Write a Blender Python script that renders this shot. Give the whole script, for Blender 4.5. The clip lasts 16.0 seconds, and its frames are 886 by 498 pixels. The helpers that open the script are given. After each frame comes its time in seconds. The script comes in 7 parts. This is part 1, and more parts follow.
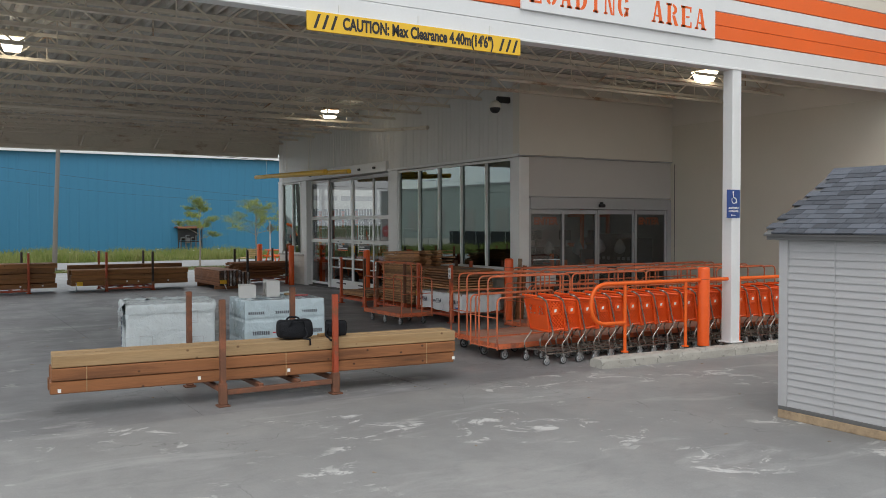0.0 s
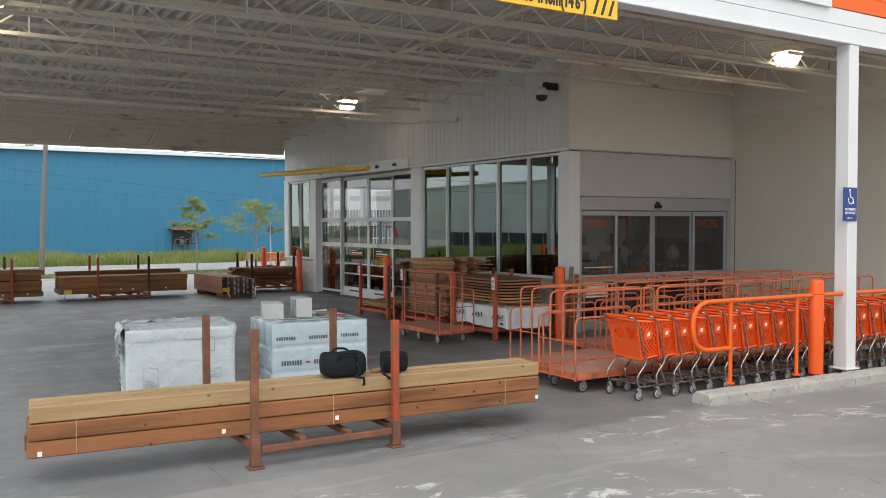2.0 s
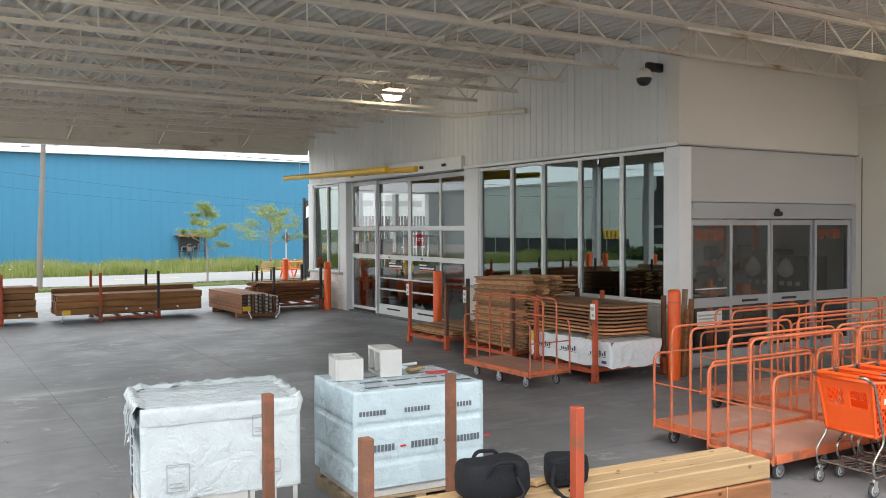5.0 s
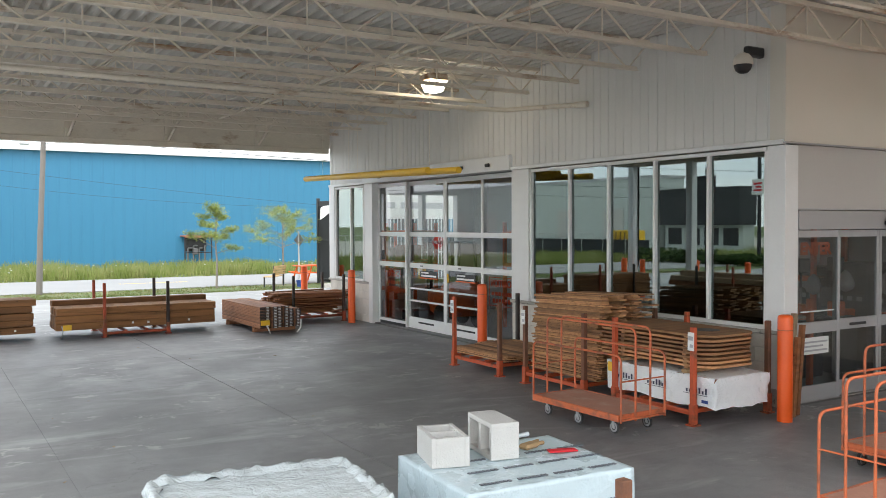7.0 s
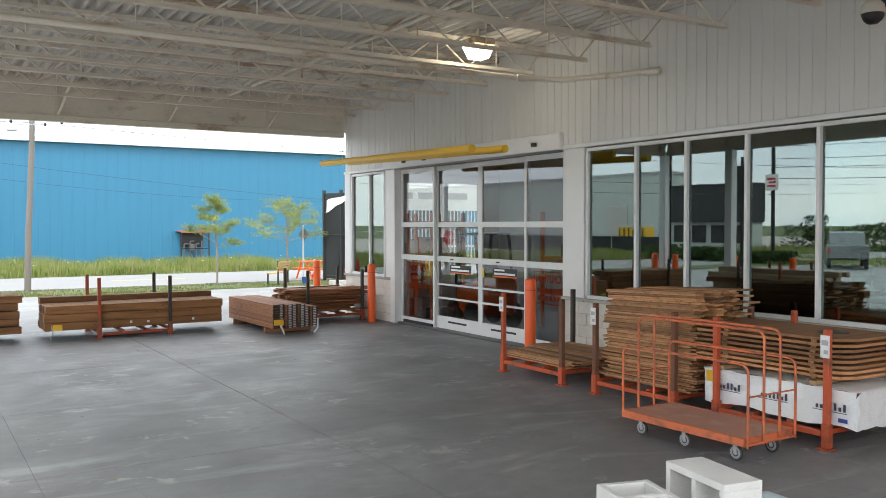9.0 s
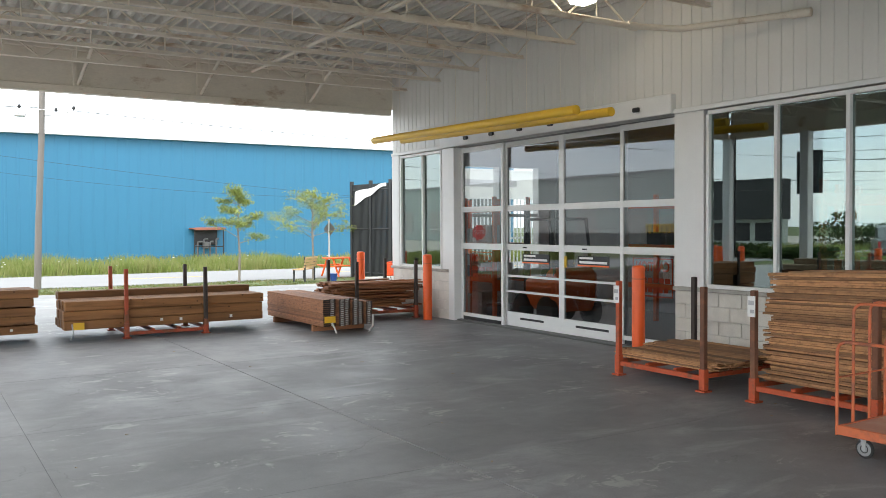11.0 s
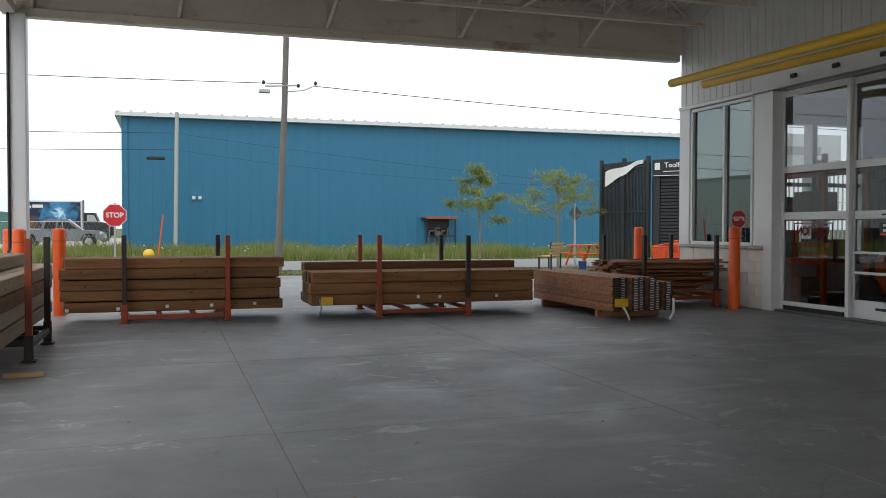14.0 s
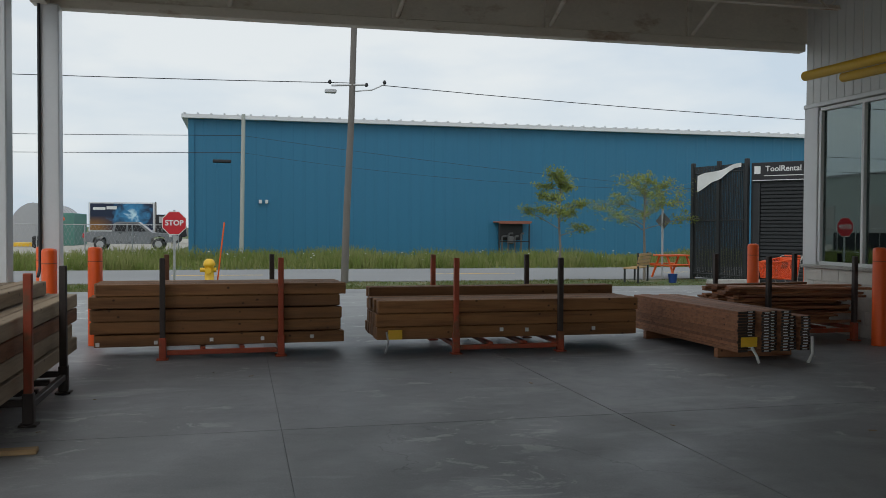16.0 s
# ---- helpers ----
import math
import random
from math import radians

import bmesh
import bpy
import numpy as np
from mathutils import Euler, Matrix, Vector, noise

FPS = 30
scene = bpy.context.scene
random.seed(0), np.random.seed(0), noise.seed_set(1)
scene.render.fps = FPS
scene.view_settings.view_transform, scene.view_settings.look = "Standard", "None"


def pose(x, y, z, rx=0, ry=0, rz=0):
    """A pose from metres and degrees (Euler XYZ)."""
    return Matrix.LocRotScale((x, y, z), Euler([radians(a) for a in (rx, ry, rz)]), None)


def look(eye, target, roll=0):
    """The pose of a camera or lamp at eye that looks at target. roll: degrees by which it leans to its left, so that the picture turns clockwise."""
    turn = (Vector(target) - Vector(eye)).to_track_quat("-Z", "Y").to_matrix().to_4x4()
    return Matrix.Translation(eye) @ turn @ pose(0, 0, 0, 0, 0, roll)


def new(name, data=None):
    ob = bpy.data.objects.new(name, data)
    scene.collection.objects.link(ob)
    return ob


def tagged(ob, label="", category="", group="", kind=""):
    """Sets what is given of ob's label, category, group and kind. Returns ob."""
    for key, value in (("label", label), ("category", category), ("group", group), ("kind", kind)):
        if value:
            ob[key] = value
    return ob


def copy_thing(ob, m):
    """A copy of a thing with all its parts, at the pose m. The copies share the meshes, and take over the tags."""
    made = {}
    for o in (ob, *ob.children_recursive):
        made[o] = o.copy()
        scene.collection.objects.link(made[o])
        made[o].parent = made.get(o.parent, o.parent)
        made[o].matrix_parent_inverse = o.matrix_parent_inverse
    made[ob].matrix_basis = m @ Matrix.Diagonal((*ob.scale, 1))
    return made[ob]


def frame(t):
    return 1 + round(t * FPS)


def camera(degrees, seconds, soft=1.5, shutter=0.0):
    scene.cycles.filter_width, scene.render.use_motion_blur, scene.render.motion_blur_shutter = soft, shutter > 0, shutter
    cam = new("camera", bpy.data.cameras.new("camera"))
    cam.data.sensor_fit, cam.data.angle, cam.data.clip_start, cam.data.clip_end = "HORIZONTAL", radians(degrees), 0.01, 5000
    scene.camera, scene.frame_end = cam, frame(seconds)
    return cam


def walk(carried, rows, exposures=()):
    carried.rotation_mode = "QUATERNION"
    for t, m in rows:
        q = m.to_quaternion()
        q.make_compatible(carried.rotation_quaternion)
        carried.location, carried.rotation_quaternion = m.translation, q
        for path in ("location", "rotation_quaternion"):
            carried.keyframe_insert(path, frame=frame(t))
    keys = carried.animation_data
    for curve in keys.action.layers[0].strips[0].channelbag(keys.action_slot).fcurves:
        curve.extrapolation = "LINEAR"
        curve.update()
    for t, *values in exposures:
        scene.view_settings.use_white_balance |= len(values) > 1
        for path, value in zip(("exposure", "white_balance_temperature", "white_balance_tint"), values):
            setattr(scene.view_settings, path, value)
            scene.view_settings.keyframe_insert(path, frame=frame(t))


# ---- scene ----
cam = camera(54.3, 16.0, soft=0.6)
EXPOSURES = [(0, -0.08, 6650, 10), (0.5, 0.02, 6650, 10), (1, 0.22, 6650, 10), (2, 0.4, 6650, 10), (3.5, 0.8, 6650, 10), (6.5, 1.14, 6600, 10), (11, 1.24, 6600, 10), (12.5, 0.9, 6600, 10), (13.2, 0.62, 6550, 10), (14.5, -0.4, 6550, 10), (15, -0.5, 6580, 10), (15.5, -0.62, 6400, 8), (16, -0.7, 6380, 8)]
PATH = [
    (0, (-0.07, 0.246, 2.103), (0.965, 1.956, 2.046), -0.1),
    (0.5, (0.052, 0.867, 2.102), (1.093, 2.575, 2.045), -0.1),
    (1, (0.169, 1.491, 2.11), (1.215, 3.195, 2.054), -0.0),
    (1.5, (0.258, 2.109, 2.134), (1.307, 3.811, 2.078), -0.0),
    (2, (0.314, 2.73, 2.159), (1.367, 4.43, 2.103), -0.1),
    (2.5, (0.37, 3.33, 2.172), (1.425, 5.028, 2.116), -0.1),
    (3, (0.444, 3.891, 2.176), (1.501, 5.588, 2.12), -0.0),
    (3.5, (0.561, 4.432, 2.195), (1.617, 6.13, 2.14), -0.0),
    (4, (0.679, 4.984, 2.228), (1.733, 6.682, 2.174), -0.1),
    (4.2, (0.747, 5.19, 2.225), (1.797, 6.892, 2.179), -0.4),
    (6.3, (1.109, 7.598, 2.515), (2.154, 9.303, 2.461), 0.0),
    (6.5, (1.16, 7.796, 2.513), (2.203, 9.501, 2.46), -0.1),
    (7, (1.274, 8.287, 2.524), (2.318, 9.992, 2.47), -0.2),
    (7.5, (1.376, 8.787, 2.518), (2.424, 10.49, 2.465), -0.1),
    (8, (1.473, 9.311, 2.464), (2.527, 11.01, 2.41), -0.1),
    (8.2, (1.495, 9.516, 2.448), (2.551, 11.214, 2.392), -0.1),
    (10.3, (1.679, 12.192, 2.059), (2.741, 13.886, 2.003), -0.1),
    (10.5, (1.639, 12.439, 2.04), (2.7, 14.134, 1.987), -0.3),
    (11, (1.638, 13.07, 1.958), (2.694, 14.768, 1.907), -0.3),
    (11.5, (1.724, 13.618, 1.846), (2.772, 15.32, 1.794), -0.1),
    (12, (1.765, 14.178, 1.674), (2.804, 15.886, 1.622), -0.1),
    (12.5, (1.748, 14.74, 1.499), (2.768, 16.461, 1.449), -0.1),
    (13, (1.765, 15.298, 1.421), (2.675, 17.079, 1.371), -0.1),
    (13.5, (1.801, 15.874, 1.388), (2.548, 17.729, 1.338), -0.0),
    (14, (1.902, 16.405, 1.35), (2.511, 18.309, 1.302), 0.1),
    (14.5, (2.012, 16.886, 1.35), (2.664, 18.776, 1.305), 0.1),
    (15, (2.061, 17.348, 1.486), (2.67, 19.253, 1.439), 0.2),
    (15.5, (2.165, 17.864, 1.595), (2.694, 19.792, 1.546), 0.3),
    (16, (2.251, 18.346, 1.625), (2.708, 20.293, 1.576), 0.3),
]
walk(cam, [(t, look(eye, target, roll)) for t, eye, target, roll in PATH], EXPOSURES)

# ---- light ----
world = bpy.data.worlds.new("overcast_sky")
scene.world = world
world.use_nodes = True
wn, wl = world.node_tree.nodes, world.node_tree.links
wn.clear()
SUN_EL, SUN_ROT = radians(52), radians(215)
sky = wn.new("ShaderNodeTexSky")
sky.sky_type = "NISHITA"
sky.sun_disc = False
sky.sun_elevation, sky.sun_rotation = SUN_EL, SUN_ROT
sky.air_density, sky.dust_density = 1.0, 2.0
w_co = wn.new("ShaderNodeTexCoord")
w_map = wn.new("ShaderNodeMapping")
w_map.inputs["Scale"].default_value = (1.0, 1.0, 3.4)
w_no = wn.new("ShaderNodeTexNoise")
w_no.inputs["Scale"].default_value, w_no.inputs["Detail"].default_value, w_no.inputs["Roughness"].default_value = 2.3, 7, 0.55
w_rm = wn.new("ShaderNodeValToRGB")
w_rm.color_ramp.elements[0].position, w_rm.color_ramp.elements[0].color = 0.36, (10.4, 11.8, 13.2, 1)
w_rm.color_ramp.elements[1].position, w_rm.color_ramp.elements[1].color = 0.60, (14.2, 14.5, 14.5, 1)
w_mx = wn.new("ShaderNodeMix")
w_mx.data_type = "RGBA"
w_mx.inputs[0].default_value = 0.82
w_bg = wn.new("ShaderNodeBackground")
w_bg.inputs["Strength"].default_value = 0.105
w_out = wn.new("ShaderNodeOutputWorld")
wl.new(w_co.outputs["Generated"], w_map.inputs["Vector"])
wl.new(w_map.outputs[0], w_no.inputs["Vector"])
wl.new(w_no.outputs[0], w_rm.inputs[0])
wl.new(sky.outputs[0], w_mx.inputs[6])
wl.new(w_rm.outputs[0], w_mx.inputs[7])
wl.new(w_mx.outputs[2], w_bg.inputs["Color"])
wl.new(w_bg.outputs[0], w_out.inputs["Surface"])
sun_data = bpy.data.lights.new("sun", "SUN")
sun_data.energy, sun_data.angle, sun_data.color = 0.9, radians(35), (1.0, 0.96, 0.9)
sun = new("sun", sun_data)
sun.matrix_world = look((0, 0, 0), (-math.sin(SUN_ROT) * math.cos(SUN_EL), -math.cos(SUN_ROT) * math.cos(SUN_EL), -math.sin(SUN_EL)))


# ---- mesh tools ----
class Mesh:
    """Collects faces of one mesh; every method adds one solid."""

    def __init__(self):
        self.v, self.f, self.s, self.weld = [], [], [], 0.0

    def add(self, verts, faces, smooth=False, m=None):
        n = len(self.v)
        self.v += [tuple(m @ Vector(p)) for p in verts] if m else [tuple(p) for p in verts]
        self.f += [tuple(i + n for i in q) for q in faces]
        self.s += [smooth] * len(faces)
        return self

    def box(self, x0, x1, y0, y1, z0, z1, ch=0.0, m=None):
        x0, x1, y0, y1, z0, z1 = min(x0, x1), max(x0, x1), min(y0, y1), max(y0, y1), min(z0, z1), max(z0, z1)
        if ch <= 0:
            vs = [(x, y, z) for x in (x0, x1) for y in (y0, y1) for z in (z0, z1)]
            return self.add(vs, [(0, 1, 3, 2), (4, 6, 7, 5), (0, 4, 5, 1), (2, 3, 7, 6), (0, 2, 6, 4), (1, 5, 7, 3)], m=m)
        bm = bmesh.new()
        bmesh.ops.create_cube(bm, size=1)
        for p in bm.verts:
            p.co = Vector(((x0 + x1) / 2 + p.co.x * (x1 - x0), (y0 + y1) / 2 + p.co.y * (y1 - y0), (z0 + z1) / 2 + p.co.z * (z1 - z0)))
        bmesh.ops.bevel(bm, geom=bm.edges[:], offset=min(ch, 0.45 * min(x1 - x0, y1 - y0, z1 - z0)), segments=1, profile=0.5, affect="EDGES")
        bm.verts.index_update()
        self.add([p.co[:] for p in bm.verts], [[q.index for q in g.verts] for g in bm.faces], m=m)
        bm.free()
        return self

    def tube(self, pts, r, n=8, closed=False, m=None, r_end=None):
        pts = [Vector(p) for p in pts]
        k = len(pts)
        rings, up = [], None
        for i, p in enumerate(pts):
            a = (pts[i] - pts[i - 1]).normalized() if i or closed else None
            b = (pts[(i + 1) % k] - pts[i]).normalized() if i < k - 1 or closed else None
            d = ((a or b) + (b or a)).normalized()
            if up is None:
                up = Vector((0, 0, 1)) if abs(d.z) < 0.9 else Vector((1, 0, 0))
            side = d.cross(up).normalized()
            up = side.cross(d).normalized()
            s = 1.0
            if a and b:
                s = 1 / max(0.5, math.sqrt((1 + a.dot(b)) / 2))
            rr = (r if r_end is None else r + (r_end - r) * i / (k - 1))
            rings.append([p + rr * (1 if not (a and b) else s ** 0.5) * (math.cos(t) * side + math.sin(t) * up) for t in [2 * math.pi * j / n for j in range(n)]])
        vs = [q for ring in rings for q in ring]
        fs = [(i % k * n + j, i % k * n + (j + 1) % n, (i + 1) % k * n + (j + 1) % n, (i + 1) % k * n + j) for i in range(k if closed else k - 1) for j in range(n)]
        self.add(vs, fs, True, m)
        if not closed:
            self.add(rings[0], [tuple(reversed(range(n)))], False, m)
            self.add(rings[-1], [tuple(range(n))], False, m)
        return self

    def lathe(self, prof, n=20, m=None, smooth=True):
        """prof: (radius, height) from the bottom up."""
        vs = [(r * math.cos(2 * math.pi * j / n), r * math.sin(2 * math.pi * j / n), z) for r, z in prof for j in range(n)]
        fs = [(i * n + j, i * n + (j + 1) % n, (i + 1) * n + (j + 1) % n, (i + 1) * n + j) for i in range(len(prof) - 1) for j in range(n)]
        self.add(vs, fs, smooth, m)
        self.add(vs[:n], [tuple(reversed(range(n)))], False, m)
        self.add(vs[-n:], [tuple(range(n))], False, m)
        return self

    def prism(self, outline, axis, a, b, m=None):
        """An outline of (u, v) drawn out along an axis from a to b."""
        put = {"x": lambda u, v, w: (w, u, v), "y": lambda u, v, w: (u, w, v), "z": lambda u, v, w: (u, v, w)}[axis]
        n = len(outline)
        vs = [put(u, v, a) for u, v in outline] + [put(u, v, b) for u, v in outline]
        fs = [(i, (i + 1) % n, n + (i + 1) % n, n + i) for i in range(n)] + [tuple(reversed(range(n))), tuple(range(n, 2 * n))]
        return self.add(vs, fs, m=m)

    def data(self, name, material):
        me = bpy.data.meshes.new(name)
        me.from_pydata(self.v, [], self.f)
        me.polygons.foreach_set("use_smooth", self.s)
        bm = bmesh.new()
        bm.from_mesh(me)
        if self.weld:
            bmesh.ops.remove_doubles(bm, verts=bm.verts[:], dist=self.weld)
        bmesh.ops.recalc_face_normals(bm, faces=bm.faces[:])
        bm.to_mesh(me)
        bm.free()
        me.materials.append(material)
        return me


def part(name, mesh, material, parent=None, label="", at=None):
    ob = new(name, mesh.data(name, material) if isinstance(mesh, Mesh) else mesh)
    if at is not None:
        ob.matrix_basis = at
    ob.parent = parent
    if label:
        ob["label"] = label
    return ob


def thing(name, label, category, at=None, group="", kind=""):
    ob = new(name)
    ob.empty_display_size = 0.1
    if at is not None:
        ob.matrix_basis = at
    return tagged(ob, label, category, group, kind)


def solid(name, mesh, material, label, category="", at=None, group="", kind=""):
    ob = part(name, mesh, material, None, "", at)
    return tagged(ob, label, category, group, kind)


def bent(pts, r, n=4):
    """Rounds the inner corners of a line of points with radius r."""
    out = [Vector(pts[0])]
    for a, b, c in zip(pts, pts[1:], pts[2:]):
        a, b, c = Vector(a), Vector(b), Vector(c)
        p, q = b + (a - b).normalized() * r, b + (c - b).normalized() * r
        out += [(1 - t) ** 2 * p + 2 * t * (1 - t) * b + t * t * q for t in [i / n for i in range(n + 1)]]
    return out + [Vector(pts[-1])]


# ---- materials ----
def surface(name, base, rough=0.6, metal=0.0, vary=0.12, big=1.2, fine=45.0, bump=0.15, stain=None, stain_at=(0.55, 0.7), stain_scale=2.0, random=0.0,
            stretch=(1, 1, 1), spec=0.5, world_space=False, detail=6):
    m = bpy.data.materials.new(name)
    m.use_nodes = True
    n, l = m.node_tree.nodes, m.node_tree.links
    p = n["Principled BSDF"]
    p.inputs["Metallic"].default_value, p.inputs["Specular IOR Level"].default_value = metal, spec
    co = n.new("ShaderNodeNewGeometry" if world_space else "ShaderNodeTexCoord")
    src = co.outputs["Position" if world_space else "Object"]
    mp = n.new("ShaderNodeMapping")
    mp.inputs["Scale"].default_value = stretch
    l.new(src, mp.inputs["Vector"])
    info = n.new("ShaderNodeObjectInfo")
    if not world_space:
        mul = n.new("ShaderNodeMath")
        mul.operation = "MULTIPLY"
        mul.inputs[1].default_value = 37.0
        l.new(info.outputs["Random"], mul.inputs[0])
        comb = n.new("ShaderNodeCombineXYZ")
        for i in range(3):
            l.new(mul.outputs[0], comb.inputs[i])
        l.new(comb.outputs[0], mp.inputs["Location"])

    def noise_tex(scale, det=detail, ro=0.55):
        t = n.new("ShaderNodeTexNoise")
        t.inputs["Scale"].default_value, t.inputs["Detail"].default_value, t.inputs["Roughness"].default_value = scale, det, ro
        l.new(mp.outputs[0], t.inputs["Vector"])
        return t

    a, b = noise_tex(big), noise_tex(fine, 3)

    def math_node(op, x, y):
        t = n.new("ShaderNodeMath")
        t.operation = op
        for i, q in enumerate((x, y)):
            if isinstance(q, (int, float)):
                t.inputs[i].default_value = q
            else:
                l.new(q, t.inputs[i])
        return t.outputs[0]

    v = math_node("ADD", math_node("MULTIPLY", math_node("SUBTRACT", a.outputs[0], 0.5), 2.6 * vary), math_node("MULTIPLY", math_node("SUBTRACT", b.outputs[0], 0.5), 1.3 * vary))
    if random:
        v = math_node("ADD", v, math_node("MULTIPLY", math_node("SUBTRACT", info.outputs["Random"], 0.5), 2 * random))
    v = math_node("ADD", v, 1.0)
    colour = n.new("ShaderNodeMix")
    colour.data_type, colour.blend_type = "RGBA", "MULTIPLY"
    colour.inputs[0].default_value = 1.0
    colour.inputs[6].default_value = (*base, 1)
    cc = n.new("ShaderNodeCombineColor")
    for i in range(3):
        l.new(v, cc.inputs[i])
    l.new(cc.outputs[0], colour.inputs[7])
    out = colour.outputs[2]
    if stain:
        s = noise_tex(stain_scale, 8, 0.65)
        ramp = n.new("ShaderNodeMapRange")
        ramp.inputs[1].default_value, ramp.inputs[2].default_value = stain_at
        l.new(s.outputs[0], ramp.inputs[0])
        mix = n.new("ShaderNodeMix")
        mix.data_type = "RGBA"
        l.new(ramp.outputs[0], mix.inputs[0])
        l.new(out, mix.inputs[6])
        mix.inputs[7].default_value = (*stain, 1)
        out = mix.outputs[2]
    l.new(out, p.inputs["Base Color"])
    l.new(math_node("ADD", math_node("MULTIPLY", math_node("SUBTRACT", a.outputs[0], 0.5), 0.35), rough), p.inputs["Roughness"])
    if bump:
        bp = n.new("ShaderNodeBump")
        bp.inputs["Strength"].default_value, bp.inputs["Distance"].default_value = bump, 0.01
        l.new(b.outputs[0], bp.inputs["Height"])
        l.new(bp.outputs[0], p.inputs["Normal"])
    return m


def glass(name, tint, gloss=0.0, sheen=(1, 1, 1)):
    m = bpy.data.materials.new(name)
    m.use_nodes = True
    n, l = m.node_tree.nodes, m.node_tree.links
    n.clear()
    o = n.new("ShaderNodeOutputMaterial")
    mix = n.new("ShaderNodeMixShader")
    tr = n.new("ShaderNodeBsdfTransparent")
    tr.inputs[0].default_value = (*tint, 1)
    gl = n.new("ShaderNodeBsdfGlossy")
    gl.inputs["Roughness"].default_value = 0.01
    gl.inputs["Color"].default_value = (*sheen, 1)
    fr = n.new("ShaderNodeFresnel")
    fr.inputs["IOR"].default_value = 1.75
    ad = n.new("ShaderNodeMath")
    ad.operation, ad.use_clamp = "ADD", True
    ad.inputs[1].default_value = gloss
    l.new(fr.outputs[0], ad.inputs[0])
    l.new(ad.outputs[0], mix.inputs[0])
    l.new(tr.outputs[0], mix.inputs[1])
    l.new(gl.outputs[0], mix.inputs[2])
    l.new(mix.outputs[0], o.inputs[0])
    return m


def lamp_material(name, colour, strength):
    m = bpy.data.materials.new(name)
    m.use_nodes = True
    p = m.node_tree.nodes["Principled BSDF"]
    p.inputs["Base Color"].default_value = (*colour, 1)
    p.inputs["Emission Color"].default_value = (*colour, 1)
    p.inputs["Emission Strength"].default_value = strength
    return m


KERB = surface("kerb_concrete", (0.42, 0.405, 0.37), 0.9, vary=0.24, big=4, fine=55, bump=0.9, stain=(0.2, 0.195, 0.18), stain_at=(0.58, 0.66), stain_scale=14)
ASPHALT = surface("pale_worn_asphalt", (0.26, 0.26, 0.26), 0.85, vary=0.12, big=0.4, fine=80, bump=0.3, world_space=True)
GRASS_SOIL = surface("grass_ground", (0.085, 0.12, 0.035), 0.9, vary=0.35, big=0.5, fine=20, bump=0.5, stain=(0.22, 0.19, 0.11), stain_at=(0.52, 0.68), stain_scale=0.6, world_space=True)
WHITE_METAL = surface("white_painted_metal", (0.74, 0.75, 0.76), 0.4, vary=0.05, big=1.5, fine=30, bump=0.03)
FRAME_METAL = surface("white_window_frame", (0.74, 0.74, 0.73), 0.4, vary=0.05, big=3, fine=40, bump=0.02)
ALU = surface("brushed_aluminium", (0.6, 0.61, 0.62), 0.35, 0.7, vary=0.06, big=3, fine=60, bump=0.03)
TRUSS = surface("off_white_joist_paint", (0.74, 0.68, 0.58), 0.55, vary=0.14, big=2, fine=30, bump=0.1, stain=(0.32, 0.17, 0.07), stain_at=(0.57, 0.7), stain_scale=1.2, stretch=(0.5, 1, 1))
DECK = surface("off_white_deck", (0.61, 0.59, 0.55), 0.6, vary=0.1, big=0.7, fine=20, bump=0.05, stain=(0.4, 0.32, 0.23), stain_at=(0.56, 0.72), stain_scale=1.1)
SIDING = surface("white_ribbed_siding", (0.66, 0.65, 0.62), 0.5, vary=0.05, big=0.8, fine=25, bump=0.03)
BEIGE = surface("beige_stucco_panel", (0.66, 0.62, 0.55), 0.75, vary=0.06, big=0.6, fine=60, bump=0.12)
GREY_PANEL = surface("grey_panel", (0.5, 0.48, 0.46), 0.6, vary=0.05, big=0.8, fine=40, bump=0.05)
LOBBY_PAINT = surface("grey_lobby_paint", (0.36, 0.36, 0.36), 0.7, vary=0.08, big=0.8, fine=40, bump=0.05)
STORE_WALL = surface("tan_precast_wall", (0.62, 0.58, 0.5), 0.85, vary=0.08, big=0.5, fine=50, bump=0.2)
ORANGE = surface("orange_paint", (0.85, 0.13, 0.012), 0.45, vary=0.07, big=1.2, fine=25, bump=0.03)
BOLLARD = surface("orange_plastic_sleeve", (0.86, 0.115, 0.012), 0.42, vary=0.07, big=2, fine=30, bump=0.05)
RUST_ORANGE = surface("worn_orange_steel", (0.36, 0.062, 0.024), 0.55, vary=0.15, big=3, fine=40, bump=0.2, stain=(0.2, 0.075, 0.035), stain_at=(0.5, 0.62), stain_scale=4)
RACK_ORANGE = surface("rack_orange_steel", (0.5, 0.085, 0.028), 0.55, vary=0.15, big=3, fine=40, bump=0.2, stain=(0.2, 0.07, 0.035), stain_at=(0.54, 0.66), stain_scale=4)
RUST = surface("rusty_brown_steel", (0.16, 0.07, 0.04), 0.75, vary=0.25, big=3, fine=50, bump=0.4, stain=(0.28, 0.1, 0.05), stain_at=(0.5, 0.7), stain_scale=5)
BLUE = surface("blue_metal_cladding", (0.027, 0.17, 0.295), 0.5, vary=0.05, big=0.3, fine=6, bump=0.03, stretch=(1, 1, 0.4))
BLACK_METAL = surface("black_metal", (0.02, 0.022, 0.024), 0.5, vary=0.15, big=2, fine=40, bump=0.05)
YELLOW = surface("yellow_paint", (0.83, 0.5, 0.03), 0.42, vary=0.06, big=2, fine=30, bump=0.03)
DARK = surface("dark_plastic", (0.018, 0.018, 0.02), 0.5, vary=0.2, big=5, fine=60, bump=0.05)
